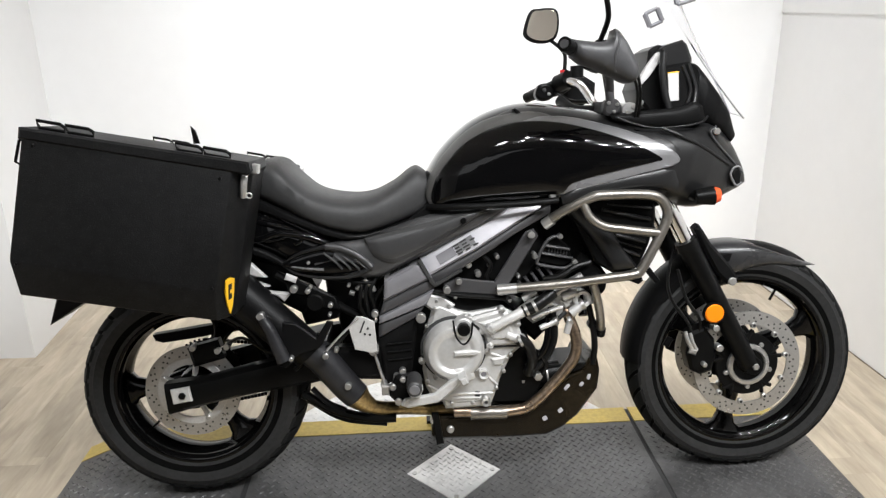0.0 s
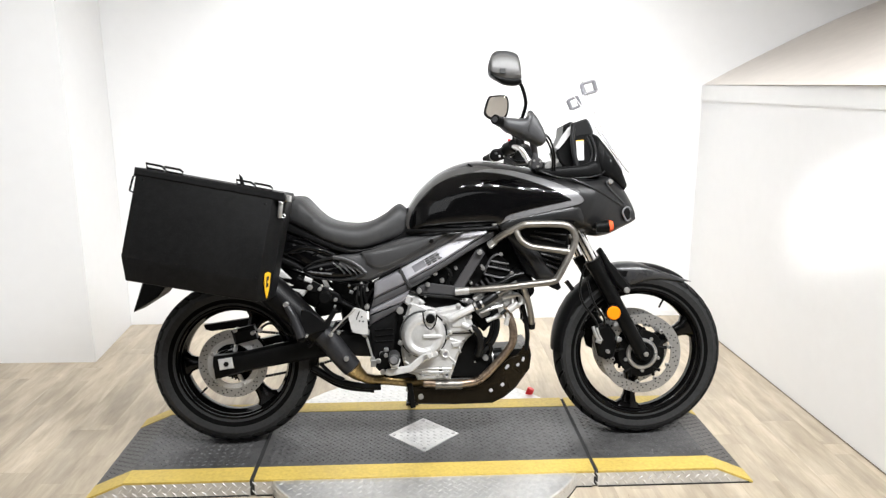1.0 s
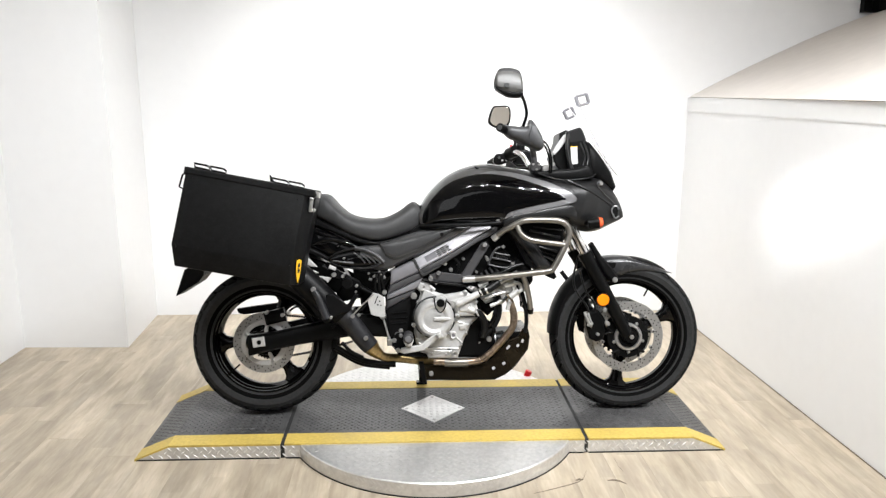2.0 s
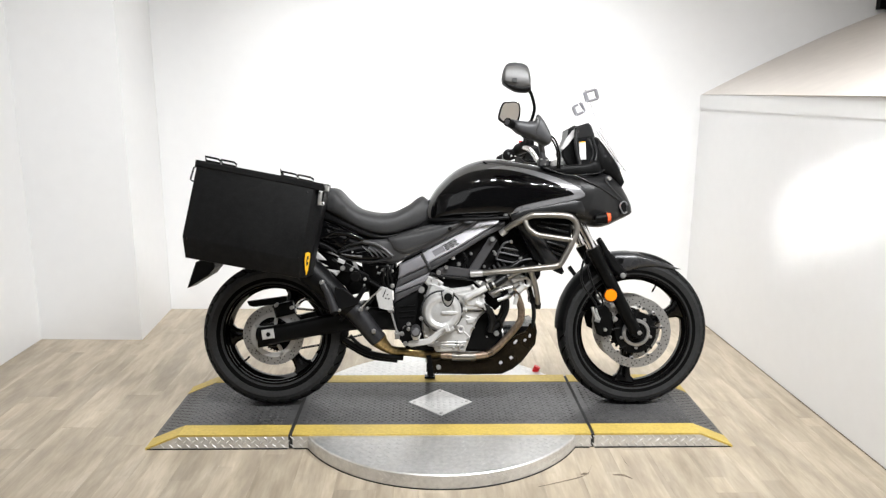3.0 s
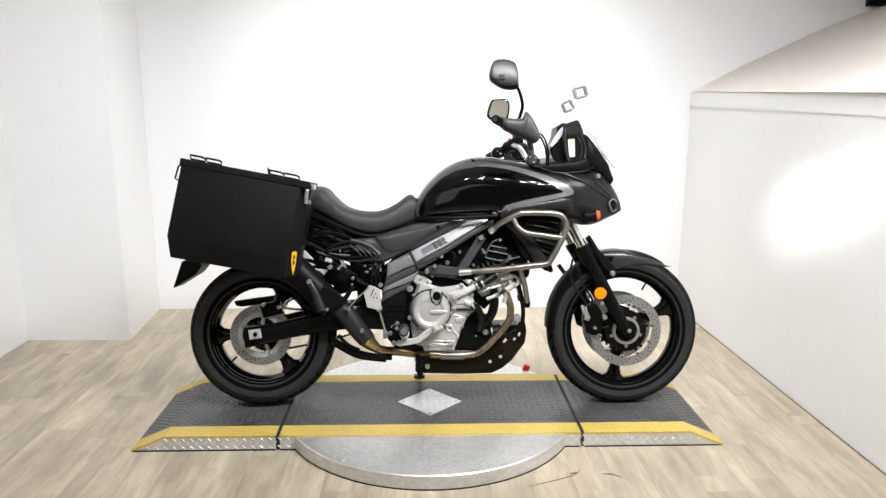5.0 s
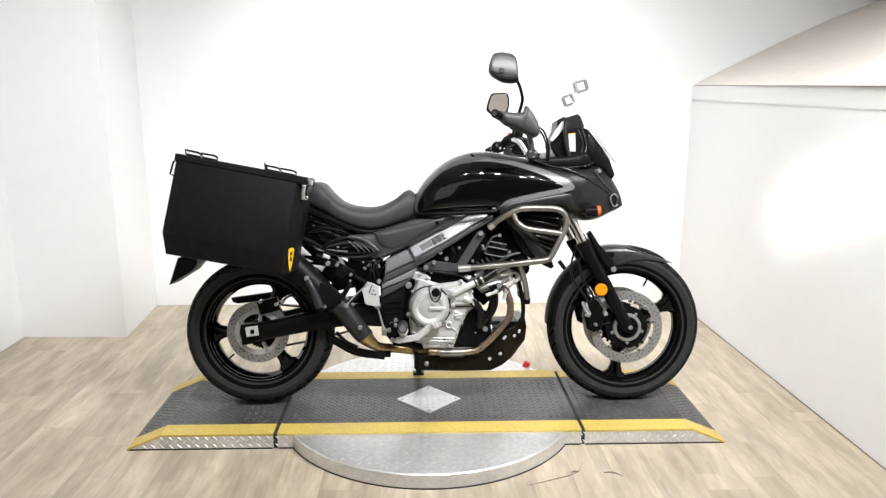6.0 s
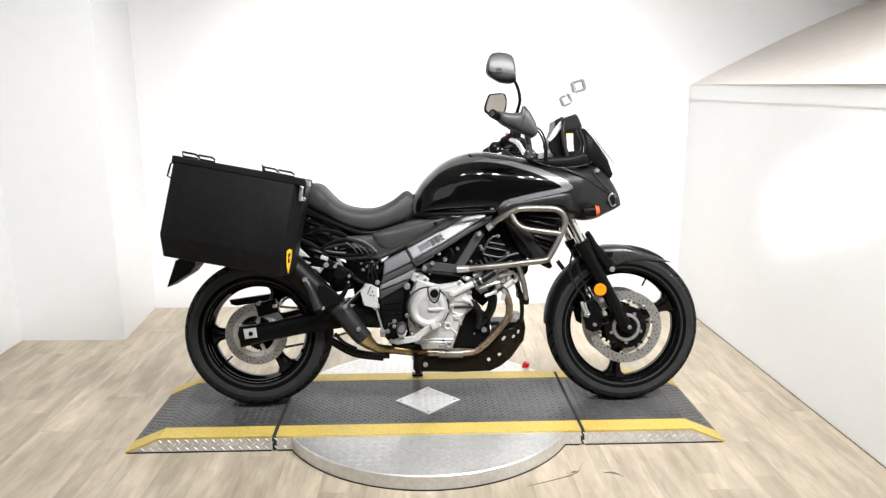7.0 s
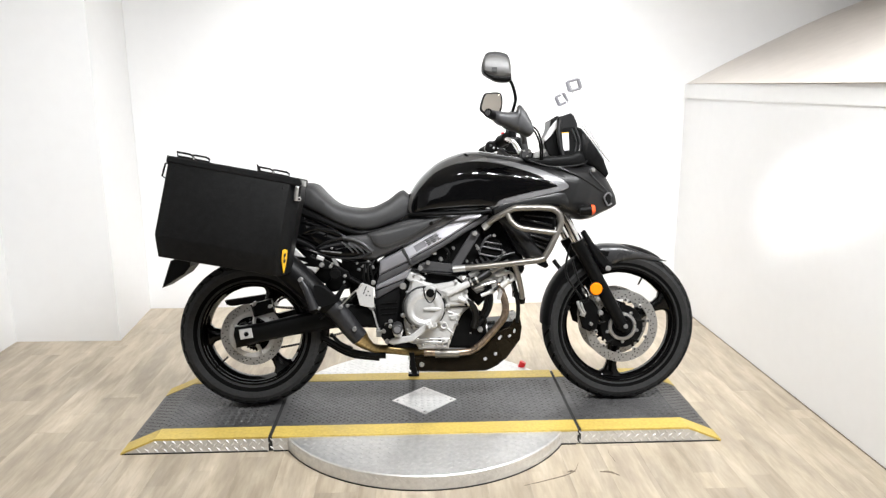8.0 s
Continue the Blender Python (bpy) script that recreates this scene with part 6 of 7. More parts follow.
bp("tank_shoulder", patch(B(), [(0.10, 1.000), (0.06, 1.072), (0.10, 1.102), (0.171, 1.112), (0.285, 1.100), (0.40, 1.076), (0.480, 1.040), (0.528, 0.998), (0.533, 0.968), (0.495, 0.948), (0.37, 0.922), (0.268, 0.895), (0.235, 0.874), (0.19, 0.90)], (0.24, 0.985), 0.002), M_GREYP, "satin black tank shoulder", tank)
bp("tank_band", patch(B(), [(0.12, 1.000), (0.11, 1.060), (0.16, 1.084), (0.21, 1.088), (0.285, 1.079), (0.42, 1.041), (0.495, 1.006), (0.528, 0.981), (0.533, 0.967), (0.520, 0.957), (0.490, 0.949), (0.37, 0.923), (0.268, 0.897), (0.238, 0.878), (0.20, 0.90)], (0.26, 0.985), 0.0050), M_BAND, "satin grey band round the tank panel", tank)
bp("tank_edge", patch(B(), [(-0.108, 0.870), (-0.109, 0.928), (-0.068, 0.994), (-0.012, 1.049), (0.040, 1.080), (0.100, 1.096), (0.165, 1.100), (0.215, 1.085), (0.230, 1.040), (0.200, 0.960), (0.100, 0.900), (0.0, 0.880), (-0.06, 0.871)], (0.06, 0.98), 0.0038), M_SHELL, "satin grey edge round the back of the tank panel", tank)
bp("gloss_panel", patch(B(), [(-0.098, 0.872), (-0.092, 0.930), (-0.056, 0.984), (-0.003, 1.033), (0.078, 1.068), (0.171, 1.077), (0.275, 1.062), (0.40, 1.022), (0.470, 0.987), (0.489, 0.972), (0.470, 0.966), (0.372, 0.947), (0.262, 0.920), (0.228, 0.892), (0.139, 0.878), (0.057, 0.873), (-0.03, 0.870)], (0.11, 0.97), 0.0085, n=14, dome=0.8), M_GLOSS, "gloss black tank side panel", tank)
# added strip that hides the floor's reflection in the tank's lower edge
bp("tank_seam", tube(B(), [(-0.108, Y - 0.118, 0.862), (-0.06, Y - 0.150, 0.864), (0.03, Y - 0.168, 0.866), (0.14, Y - 0.176, 0.870), (0.22, Y - 0.180, 0.876)], 0.0085, 10), M_MATT, "added black strip over the bright lower tank edge", tank)
bp("tank_bolt", drum(B(), 0.208, 0.886, Y - 0.172, Y - 0.15, 0.0085, 14, 0.003), M_BOLT, "", tank)
bp("tank_bolt", drum(B(), 0.154, 1.087, Y - 0.115, Y - 0.09, 0.006, 12), M_BOLT, "", tank)
bp("tank_tab", slab(B(), [(0.114, 1.107), (0.121, 1.109), (0.141, 1.094), (0.137, 1.089), (0.127, 1.093)], Y - 0.118, Y - 0.095, 0.002), M_MATT, "", tank)
cowl = bp("front_cowl", body(B(), CT, CB, CH, Y, 2.4, 64, 40, low=3.4), M_GREYP, "satin black front cowl")
bp("cowl_wing", skin(B(), [(0.228, 0.886), (0.275, 0.917), (0.360, 0.933), (0.455, 0.949), (0.529, 0.969)], [(0.235, 0.860), (0.296, 0.871), (0.380, 0.886), (0.453, 0.894), (0.537, 0.882)], Y - 0.165, 0.018, 0.05), M_GREYP, "satin grey side wing", cowl)
up = bp("screen_cowl", body(B(), [(0.585, 1.225), (0.610, 1.215), (0.660, 1.150), (0.702, 1.088), (0.728, 1.03)], [(0.585, 1.09), (0.61, 1.06), (0.64, 1.045), (0.67, 1.03), (0.71, 1.0)], (0.105, 0.116, 0.112, 0.095, 0.07), Y, 3.6, smooth=False), M_MATT, "black screen cowl")
bp("inner_wall", slab(B(), [(0.506, 1.206), (0.575, 1.216), (0.604, 1.20), (0.61, 1.09), (0.55, 1.085), (0.519, 1.09)], Y - 0.113, Y + 0.113, 0.007), M_MATT, "black inner cowl wall", up)
bp("screen_bracket", slab(B(), [(0.503, 1.250), (0.513, 1.257), (0.559, 1.272), (0.571, 1.262), (0.586, 1.225), (0.586, 1.208), (0.573, 1.201), (0.514, 1.203)], Y - 0.103, Y + 0.103, 0.006), M_GREYP, "dark grey screen bracket", up)
bp("bracket_post", tube(B(), [(0.509, Y - 0.105, 1.240), (0.506, Y - 0.110, 1.19), (0.512, Y - 0.113, 1.14), (0.523, Y - 0.116, 1.098)], 0.009, 12), M_GREYP, "", up)
bp("binnacle", slab(B(), [(0.452, 1.15), (0.478, 1.215), (0.482, 1.250), (0.507, 1.264), (0.530, 1.258), (0.525, 1.09), (0.49, 1.08), (0.462, 1.12)], Y - 0.072, Y + 0.072, 0.008), M_HOSE, "dark instrument binnacle", up)
bp("dash_display", slab(B(), [(0.447, 1.166), (0.470, 1.206), (0.497, 1.241), (0.517, 1.250), (0.504, 1.216), (0.478, 1.180), (0.457, 1.159)], Y - 0.088, Y - 0.07, 0.002), M_LABEL, "pale instrument face edge", up)
bp("warning_label", slab(B(), [(0.517, 1.190), (0.546, 1.192), (0.549, 1.118), (0.523, 1.116)], Y - 0.1165, Y - 0.110, 0.001), M_LABEL, "white warning label", up)
bp("warning_stripe", slab(B(), [(0.517, 1.190), (0.546, 1.192), (0.5462, 1.189), (0.5172, 1.187)], Y - 0.1178, Y - 0.112, 0.0005), M_STICKER, "orange label header", up)
bp("wall_ridge", tube(B(), [(0.557, Y - 0.112, 1.206), (0.572, Y - 0.116, 1.17), (0.578, Y - 0.116, 1.14), (0.570, Y - 0.117, 1.108)], 0.0045, 10), M_GREYP, "", up)
bp("wall_ridge", tube(B(), [(0.571, Y - 0.112, 1.211), (0.586, Y - 0.116, 1.17), (0.592, Y - 0.118, 1.14), (0.586, Y - 0.125, 1.110)], 0.0055, 10), M_GREYP, "", up)
bp("cowl_shelf", skin(B(), [(0.36, 1.086), (0.462, 1.094), (0.543, 1.101), (0.579, 1.114), (0.600, 1.105)], [(0.368, 1.072), (0.463, 1.050), (0.559, 1.052), (0.612, 1.063)], Y - 0.138, 0.012, 0.12), M_MATT, "black shelf under the instruments", up)
bp("cowl_lip", tube(B(), [(0.374, Y - 0.150, 1.080), (0.420, Y - 0.157, 1.062), (0.476, Y - 0.159, 1.050), (0.557, Y - 0.154, 1.054), (0.601, Y - 0.143, 1.063), (0.622, Y - 0.126, 1.076)], 0.0026, 12), M_GREYP, "", up)
bp("screen_base", tube(B(), [(0.604, Y - 0.100, 1.238), (0.616, Y - 0.100, 1.220), (0.640, Y - 0.098, 1.186), (0.672, Y - 0.092, 1.130), (0.702, Y - 0.08, 1.082)], 0.0028, 10), M_SPARL, "grey screen edge seal", up)
bp("cowl_crease", tube(B(), [(0.643, Y - 0.131, 1.050), (0.626, Y - 0.1415, 1.034), (0.651, Y - 0.136, 1.0), (0.690, Y - 0.116, 0.966), (0.725, Y - 0.088, 0.938)], 0.003, 10), M_GUARD, "", cowl)
bp("cowl_crease", tube(B(), [(0.49, Y - 0.163, 1.050), (0.545, Y - 0.165, 1.026), (0.598, Y - 0.157, 1.0), (0.650, Y - 0.138, 0.970), (0.69, Y - 0.115, 0.948)], 0.0045, 10), M_GREYP, "", cowl)
bp("cowl_bolt", drum(B(), 0.640, 1.037, Y - 0.150, Y - 0.10, 0.009, 14, 0.003), M_BOLT, "", cowl)
hl = bp("headlight", slab(B(), [(0.694, 0.922), (0.703, 0.940), (0.718, 0.943), (0.728, 0.925), (0.726, 0.895), (0.708, 0.890)], Y - 0.114, Y + 0.114, 0.006), M_GREYP, "headlight corner set in the nose")
bp("headlight_lens", slab(B(), [(0.700, 0.921), (0.706, 0.934), (0.717, 0.937), (0.724, 0.923), (0.722, 0.899), (0.710, 0.895)], Y - 0.1155, Y - 0.10, 0.002), M_HOSE, "dark clear lens", hl)
bp("headlight_rim", tube(B(), [(x, Y - 0.1145, z) for x, z in ((0.727, 0.900), (0.712, 0.892), (0.701, 0.907), (0.695, 0.923), (0.703, 0.939), (0.717, 0.942), (0.727, 0.928))], 0.0030, 10), M_BAND, "pale headlight rim", hl)
for s in (-1, 1):
    ts = bp("turn_signal", tube(B(), [(0.580, Y + s * 0.17, 0.871), (0.625, Y + s * 0.175, 0.875)], [0.019, 0.0255], 20), M_BLACK, "black front turn signal")
    bp("signal_lens", tube(B(), [(0.624, Y + s * 0.175, 0.875), (0.632, Y + s * 0.175, 0.876), (0.639, Y + s * 0.175, 0.8765)], [0.0225, 0.0180, 0.0090], 20), M_ORANGE, "orange lens", ts)
    bp("signal_stalk", tube(B(), [(0.583, Y + s * 0.12, 0.871), (0.589, Y + s * 0.165, 0.872)], 0.013, 12), M_BLACK, "", ts)
# windscreen: a thin curved clear sheet
bm = B()
grid = []
for i in range(13):
    v = 0.09 + 0.91 * i / 12
    cx, cz = 0.745 - 0.235 * v + 0.06 * v * v, 1.05 + 0.37 * v
    w = 0.15 - 0.03 * v - 0.05 * max(0, v - 0.75) * 3
    grid.append([(cx - (0.008 + 0.077 * v) * (u * u), Y + w * u, cz - 0.015 * u * u) for u in (j / 8 - 1 for j in range(17))])
loops = [row + [(x - 0.003, y, z - 0.002) for x, y, z in row[::-1]] for row in grid]
rings(bm, loops)
ws = bp("windscreen", bm, M_GLASS, "clear plastic windscreen")
ws.visible_shadow = False
# a white strip stands for the highlight along the clear edge
bp("screen_edge", tube(B(), [grid[i][0] for i in range(0, 7)], 0.0018, 8), M_LABEL, "glint of the screen edge as a pale strip", ws)


def clip_bracket(cx, cy, cz, sx, sz, tilt):
    bm = B()
    c, s = math.cos(radians(tilt)), math.sin(radians(tilt))
    corner = [(cx + x * c - z * s, cy, cz + x * s + z * c) for x, z in ((-sx, -sz), (sx, -sz), (sx, sz), (-sx, sz))]
    for i in range(4):
        a, b2 = corner[i], corner[(i + 1) % 4]
        tube(bm, [a, b2], 0.0080 if i % 2 else 0.0056, 8)
    return bp("screen_clip", bm, M_SPARM, "grey square screen clip")


clip_bracket(0.577, 0.18, 1.363, 0.020, 0.020, 24)
clip_bracket(0.583, -0.04, 1.393, 0.024, 0.020, 16)

# bars, grips, guards and mirrors; the bars are turned a little to the far side
def bar_side(s, path, lift):
    hb = bp("handlebar", tube(B(), path, 0.0112, 14), M_SPARD if s < 0 else M_CHROME, "steel handlebar")
    end, inner = Vector(path[-1]), Vector(path[-2])
    way = (end - inner).normalized()
    bp("grip", tube(B(), [end - way * 0.125, end], 0.0175, 16), M_HOSE, "black rubber grip", hb)
    bp("bar_end", tube(B(), [end, end + way * 0.028], 0.0165, 16), M_BLACK, "", hb)
    bp("bar_end_cap", tube(B(), [end + way * 0.028, end + way * 0.030], 0.010, 16), M_SPARD, "", hb)
    bp("switch_box", tube(B(), [end - way * 0.175, end - way * 0.125], 0.027, 12), M_BLACK, "black switch housing", hb)
    c = end - way * 0.15
    bp("lever", tube(B(), [c + Vector((0.03, 0, 0.0)), c + way * 0.07 + Vector((0.05, 0, -0.01)), end + Vector((0.035, 0, -0.01))], 0.006, 8), M_BLACK, "", hb)
    bp("reservoir", tube(B(), [c + Vector((0.04, 0, 0.01)), c + Vector((0.04, 0, 0.045))], 0.020, 16), M_BLACK, "black fluid reservoir", hb)
    bp("kill_switch", tube(B(), [c + Vector((-0.004, 0, 0.024)), c + Vector((-0.004, 0, 0.034))], 0.007, 8), M_RED, "red switch", hb)
    return hb


bar_side(-1, [(0.39, Y - 0.05, 1.105), (0.372, Y - 0.10, 1.12), (0.352, Y - 0.16, 1.175), (0.325, Y - 0.21, 1.20), (0.28, Y - 0.27, 1.215), (0.200, Y - 0.385, 1.235)], 0)
bar_side(1, [(0.395, Y + 0.05, 1.10), (0.378, Y + 0.10, 1.125), (0.352, Y + 0.15, 1.175), (0.322, Y + 0.20, 1.188), (0.296, Y + 0.26, 1.176), (0.246, Y + 0.345, 1.152)], 0)
bp("bar_clamp", block(B(), 0.392, Y, 1.085, 0.06, 0.16, 0.06, 0.008, 15), M_BLACK, "black handlebar clamp")
ct = bp("clamp_tower", slab(B(), [(0.346, 1.094), (0.350, 1.120), (0.366, 1.128), (0.384, 1.122), (0.392, 1.104), (0.386, 1.088), (0.360, 1.084)], Y - 0.138, Y - 0.102, 0.006, 3, True), M_SPARD, "dark grey bar clamp")
for x, z in ((0.358, 1.116), (0.380, 1.112), (0.372, 1.094)):
    bp("clamp_bolt", drum(B(), x, z, Y - 0.144, Y - 0.135, 0.0048, 8), M_BOLT, "", ct)
bp("riser", tube(B(), [(0.351, Y - 0.135, 1.190), (0.365, Y - 0.130, 1.118)], 0.0105, 14), M_SPARD, "grey handlebar riser")
fs = bp("far_switch", slab(B(), [(0.236, 1.150), (0.246, 1.178), (0.268, 1.184), (0.290, 1.172), (0.292, 1.146), (0.272, 1.132), (0.248, 1.134)], Y + 0.225, Y + 0.275, 0.008, 3, True), M_BLACK, "black far switch housing")
bp("switch_button", drum(B(), 0.262, 1.164, Y + 0.220, Y + 0.228, 0.006, 10, 0.002), M_COVER, "", fs)
bp("switch_button", drum(B(), 0.276, 1.152, Y + 0.220, Y + 0.228, 0.005, 10, 0.002), M_BOLT, "", fs)
bp("loom", tube(B(), [(0.30, Y + 0.18, 1.13), (0.33, Y + 0.10, 1.10), (0.40, Y + 0.02, 1.10), (0.44, Y - 0.06, 1.10)], 0.016, 12), M_HOSE, "black wiring loom")
bp("ignition_lock", drum(B(), 0.425, 1.095, Y - 0.10, Y - 0.05, 0.022, 18), M_BOLT, "silver ignition barrel")
bp("top_yoke", slab(B(), [(0.35, 1.05), (0.46, 1.09), (0.47, 1.06), (0.37, 1.02)], Y - 0.13, Y + 0.13, 0.008), M_BLACK, "black top yoke")
for x, y, z in ((0.424, Y - 0.135, 1.105), (0.43, Y - 0.135, 1.085), (0.44, Y - 0.135, 1.115), (0.41, Y - 0.135, 1.09)):
    bp("bolt", drum(B(), x, z, y - 0.008, y, 0.008, 12), M_BOLT)
for k in range(2):
    bp("control_cable", tube(B(), [(0.31, Y - 0.26, 1.20), (0.372 + 0.010 * k, Y - 0.25, 1.195 + 0.004 * k), (0.412 + 0.008 * k, Y - 0.20, 1.14), (0.425 + 0.008 * k, Y - 0.14, 1.07)], 0.0038, 8), M_HOSE, "black control cable")
bp("far_cable", tube(B(), [(0.29, Y + 0.24, 1.165), (0.34, Y + 0.22, 1.13), (0.40, Y + 0.16, 1.12), (0.42, Y + 0.10, 1.08)], 0.006, 8), M_HOSE, "black control cable")
GT = [(0.208, 1.253), (0.231, 1.249), (0.266, 1.245), (0.288, 1.246), (0.301, 1.254), (0.305, 1.273), (0.314, 1.268), (0.331, 1.246), (0.350, 1.212), (0.358, 1.181)]
GB = [(0.212, 1.217), (0.231, 1.202), (0.262, 1.192), (0.280, 1.182), (0.296, 1.175), (0.313, 1.168), (0.326, 1.160), (0.339, 1.155), (0.348, 1.157), (0.355, 1.166)]
hg = bp("hand_guard", skin(B(), GT, GB, Y - 0.372, 0.024, 0.05, n=40, smooth=False), M_GUARD, "satin grey plastic hand guard")
bp("guard_crease", tube(B(), [(0.309, Y - 0.382, 1.263), (0.307, Y - 0.394, 1.241), (0.299, Y - 0.395, 1.211), (0.303, Y - 0.384, 1.180)], 0.003, 8), M_GUARD, "", hg)
bp("hand_guard", slab(B(), [(0.335, 1.13), (0.345, 1.195), (0.40, 1.21), (0.44, 1.185), (0.438, 1.14), (0.40, 1.115)], Y + 0.30, Y + 0.36, 0.012), M_MATT, "black far-side hand guard")
# mirrors: near one shows its shell, far one its glass
def mirror(outline, yc, depth, stem, glass_side, lean):
    pts = [(x, z) for x, z in outline]
    ob = bp("mirror", slab(B(), pts, yc - depth / 2, yc + depth / 2, 0.010, 4, True), M_COVER if glass_side > 0 else M_MATT, "grey mirror shell on a black stalk" if glass_side > 0 else "black-rimmed rear-view mirror")
    cx, cz = sum(p[0] for p in pts) / len(pts), sum(p[1] for p in pts) / len(pts)
    inner = [(cx + (x - cx) * 0.84, cz + (z - cz) * 0.86) for x, z in pts]
    yg = yc + glass_side * depth / 2
    bp("mirror_glass", slab(B(), inner, yg, yg + glass_side * 0.003, 0.001, 4, True), M_MIRROR, "silvered glass, tinted for the room it reflects", ob)
    if glass_side > 0:
        # lit upper face and shaded lower edge get a pale and a dark colour
        face = skin(B(), [(0.165, 1.425), (0.171, 1.438), (0.186, 1.449), (0.217, 1.451), (0.247, 1.441), (0.262, 1.420)], [(0.162, 1.386), (0.180, 1.374), (0.214, 1.366), (0.240, 1.364), (0.266, 1.366)], yc - 0.020, 0.014, 0.02)
        mark = slab(B(), [(0.195, 1.395), (0.213, 1.395), (0.213, 1.378), (0.195, 1.379)], yc - 0.0355, yc - 0.030, 0.001)
        for v in (*face.verts, *mark.verts):
            v.co.y += 0.22 * (v.co.z - 1.40)
        bp("shell_face", face, M_SHELL, "satin upper face, coloured lighter as the lit part", ob)
        bp("shell_mark", mark, M_TRIM, "small dark square mark", ob)
        skirt = skin(B(), [(0.162, 1.385), (0.180, 1.373), (0.214, 1.365), (0.240, 1.363), (0.266, 1.365)], [(0.166, 1.374), (0.188, 1.359), (0.214, 1.348), (0.252, 1.346), (0.268, 1.354)], yc - 0.022, 0.010, 0.02)
        for v in skirt.verts:
            v.co.y -= 0.5 * (v.co.z - 1.365)
        bp("shell_skirt", skirt, M_MATT, "lower edge, coloured black as the shaded part", ob)
    for piece in (ob, *ob.children):
        for v in piece.data.vertices:
            v.co.y -= lean * (v.co.x - cx)
    bp("stalk", tube(B(), stem, 0.0062, 10), M_BLACK, "black bent stalk", ob)
    bp("stalk_base", tube(B(), [stem[-1], (Vector(stem[-1]) + (Vector(stem[-1]) - Vector(stem[-2])).normalized() * 0.03)[:]], 0.0105, 12), M_BLACK, "", ob)
    return ob


mirror([(0.183, 1.452), (0.218, 1.455), (0.254, 1.443), (0.266, 1.406), (0.267, 1.371), (0.258, 1.354), (0.230, 1.347), (0.194, 1.358), (0.167, 1.374), (0.160, 1.397), (0.168, 1.434)], -0.42, 0.040, [(0.259, -0.400, 1.366), (0.276, -0.390, 1.345), (0.291, -0.365, 1.307), (0.294, -0.340, 1.285), (0.287, -0.310, 1.250)], 1, 0)
mirror([(0.249, 1.416), (0.276, 1.422), (0.313, 1.419), (0.328, 1.404), (0.331, 1.368), (0.324, 1.331), (0.302, 1.315), (0.264, 1.318), (0.238, 1.335), (0.231, 1.358)], 0.38, 0.03, [(0.318, 0.405, 1.326), (0.349, 0.390, 1.297), (0.357, 0.370, 1.272), (0.351, 0.350, 1.227)], -1, 0.78)


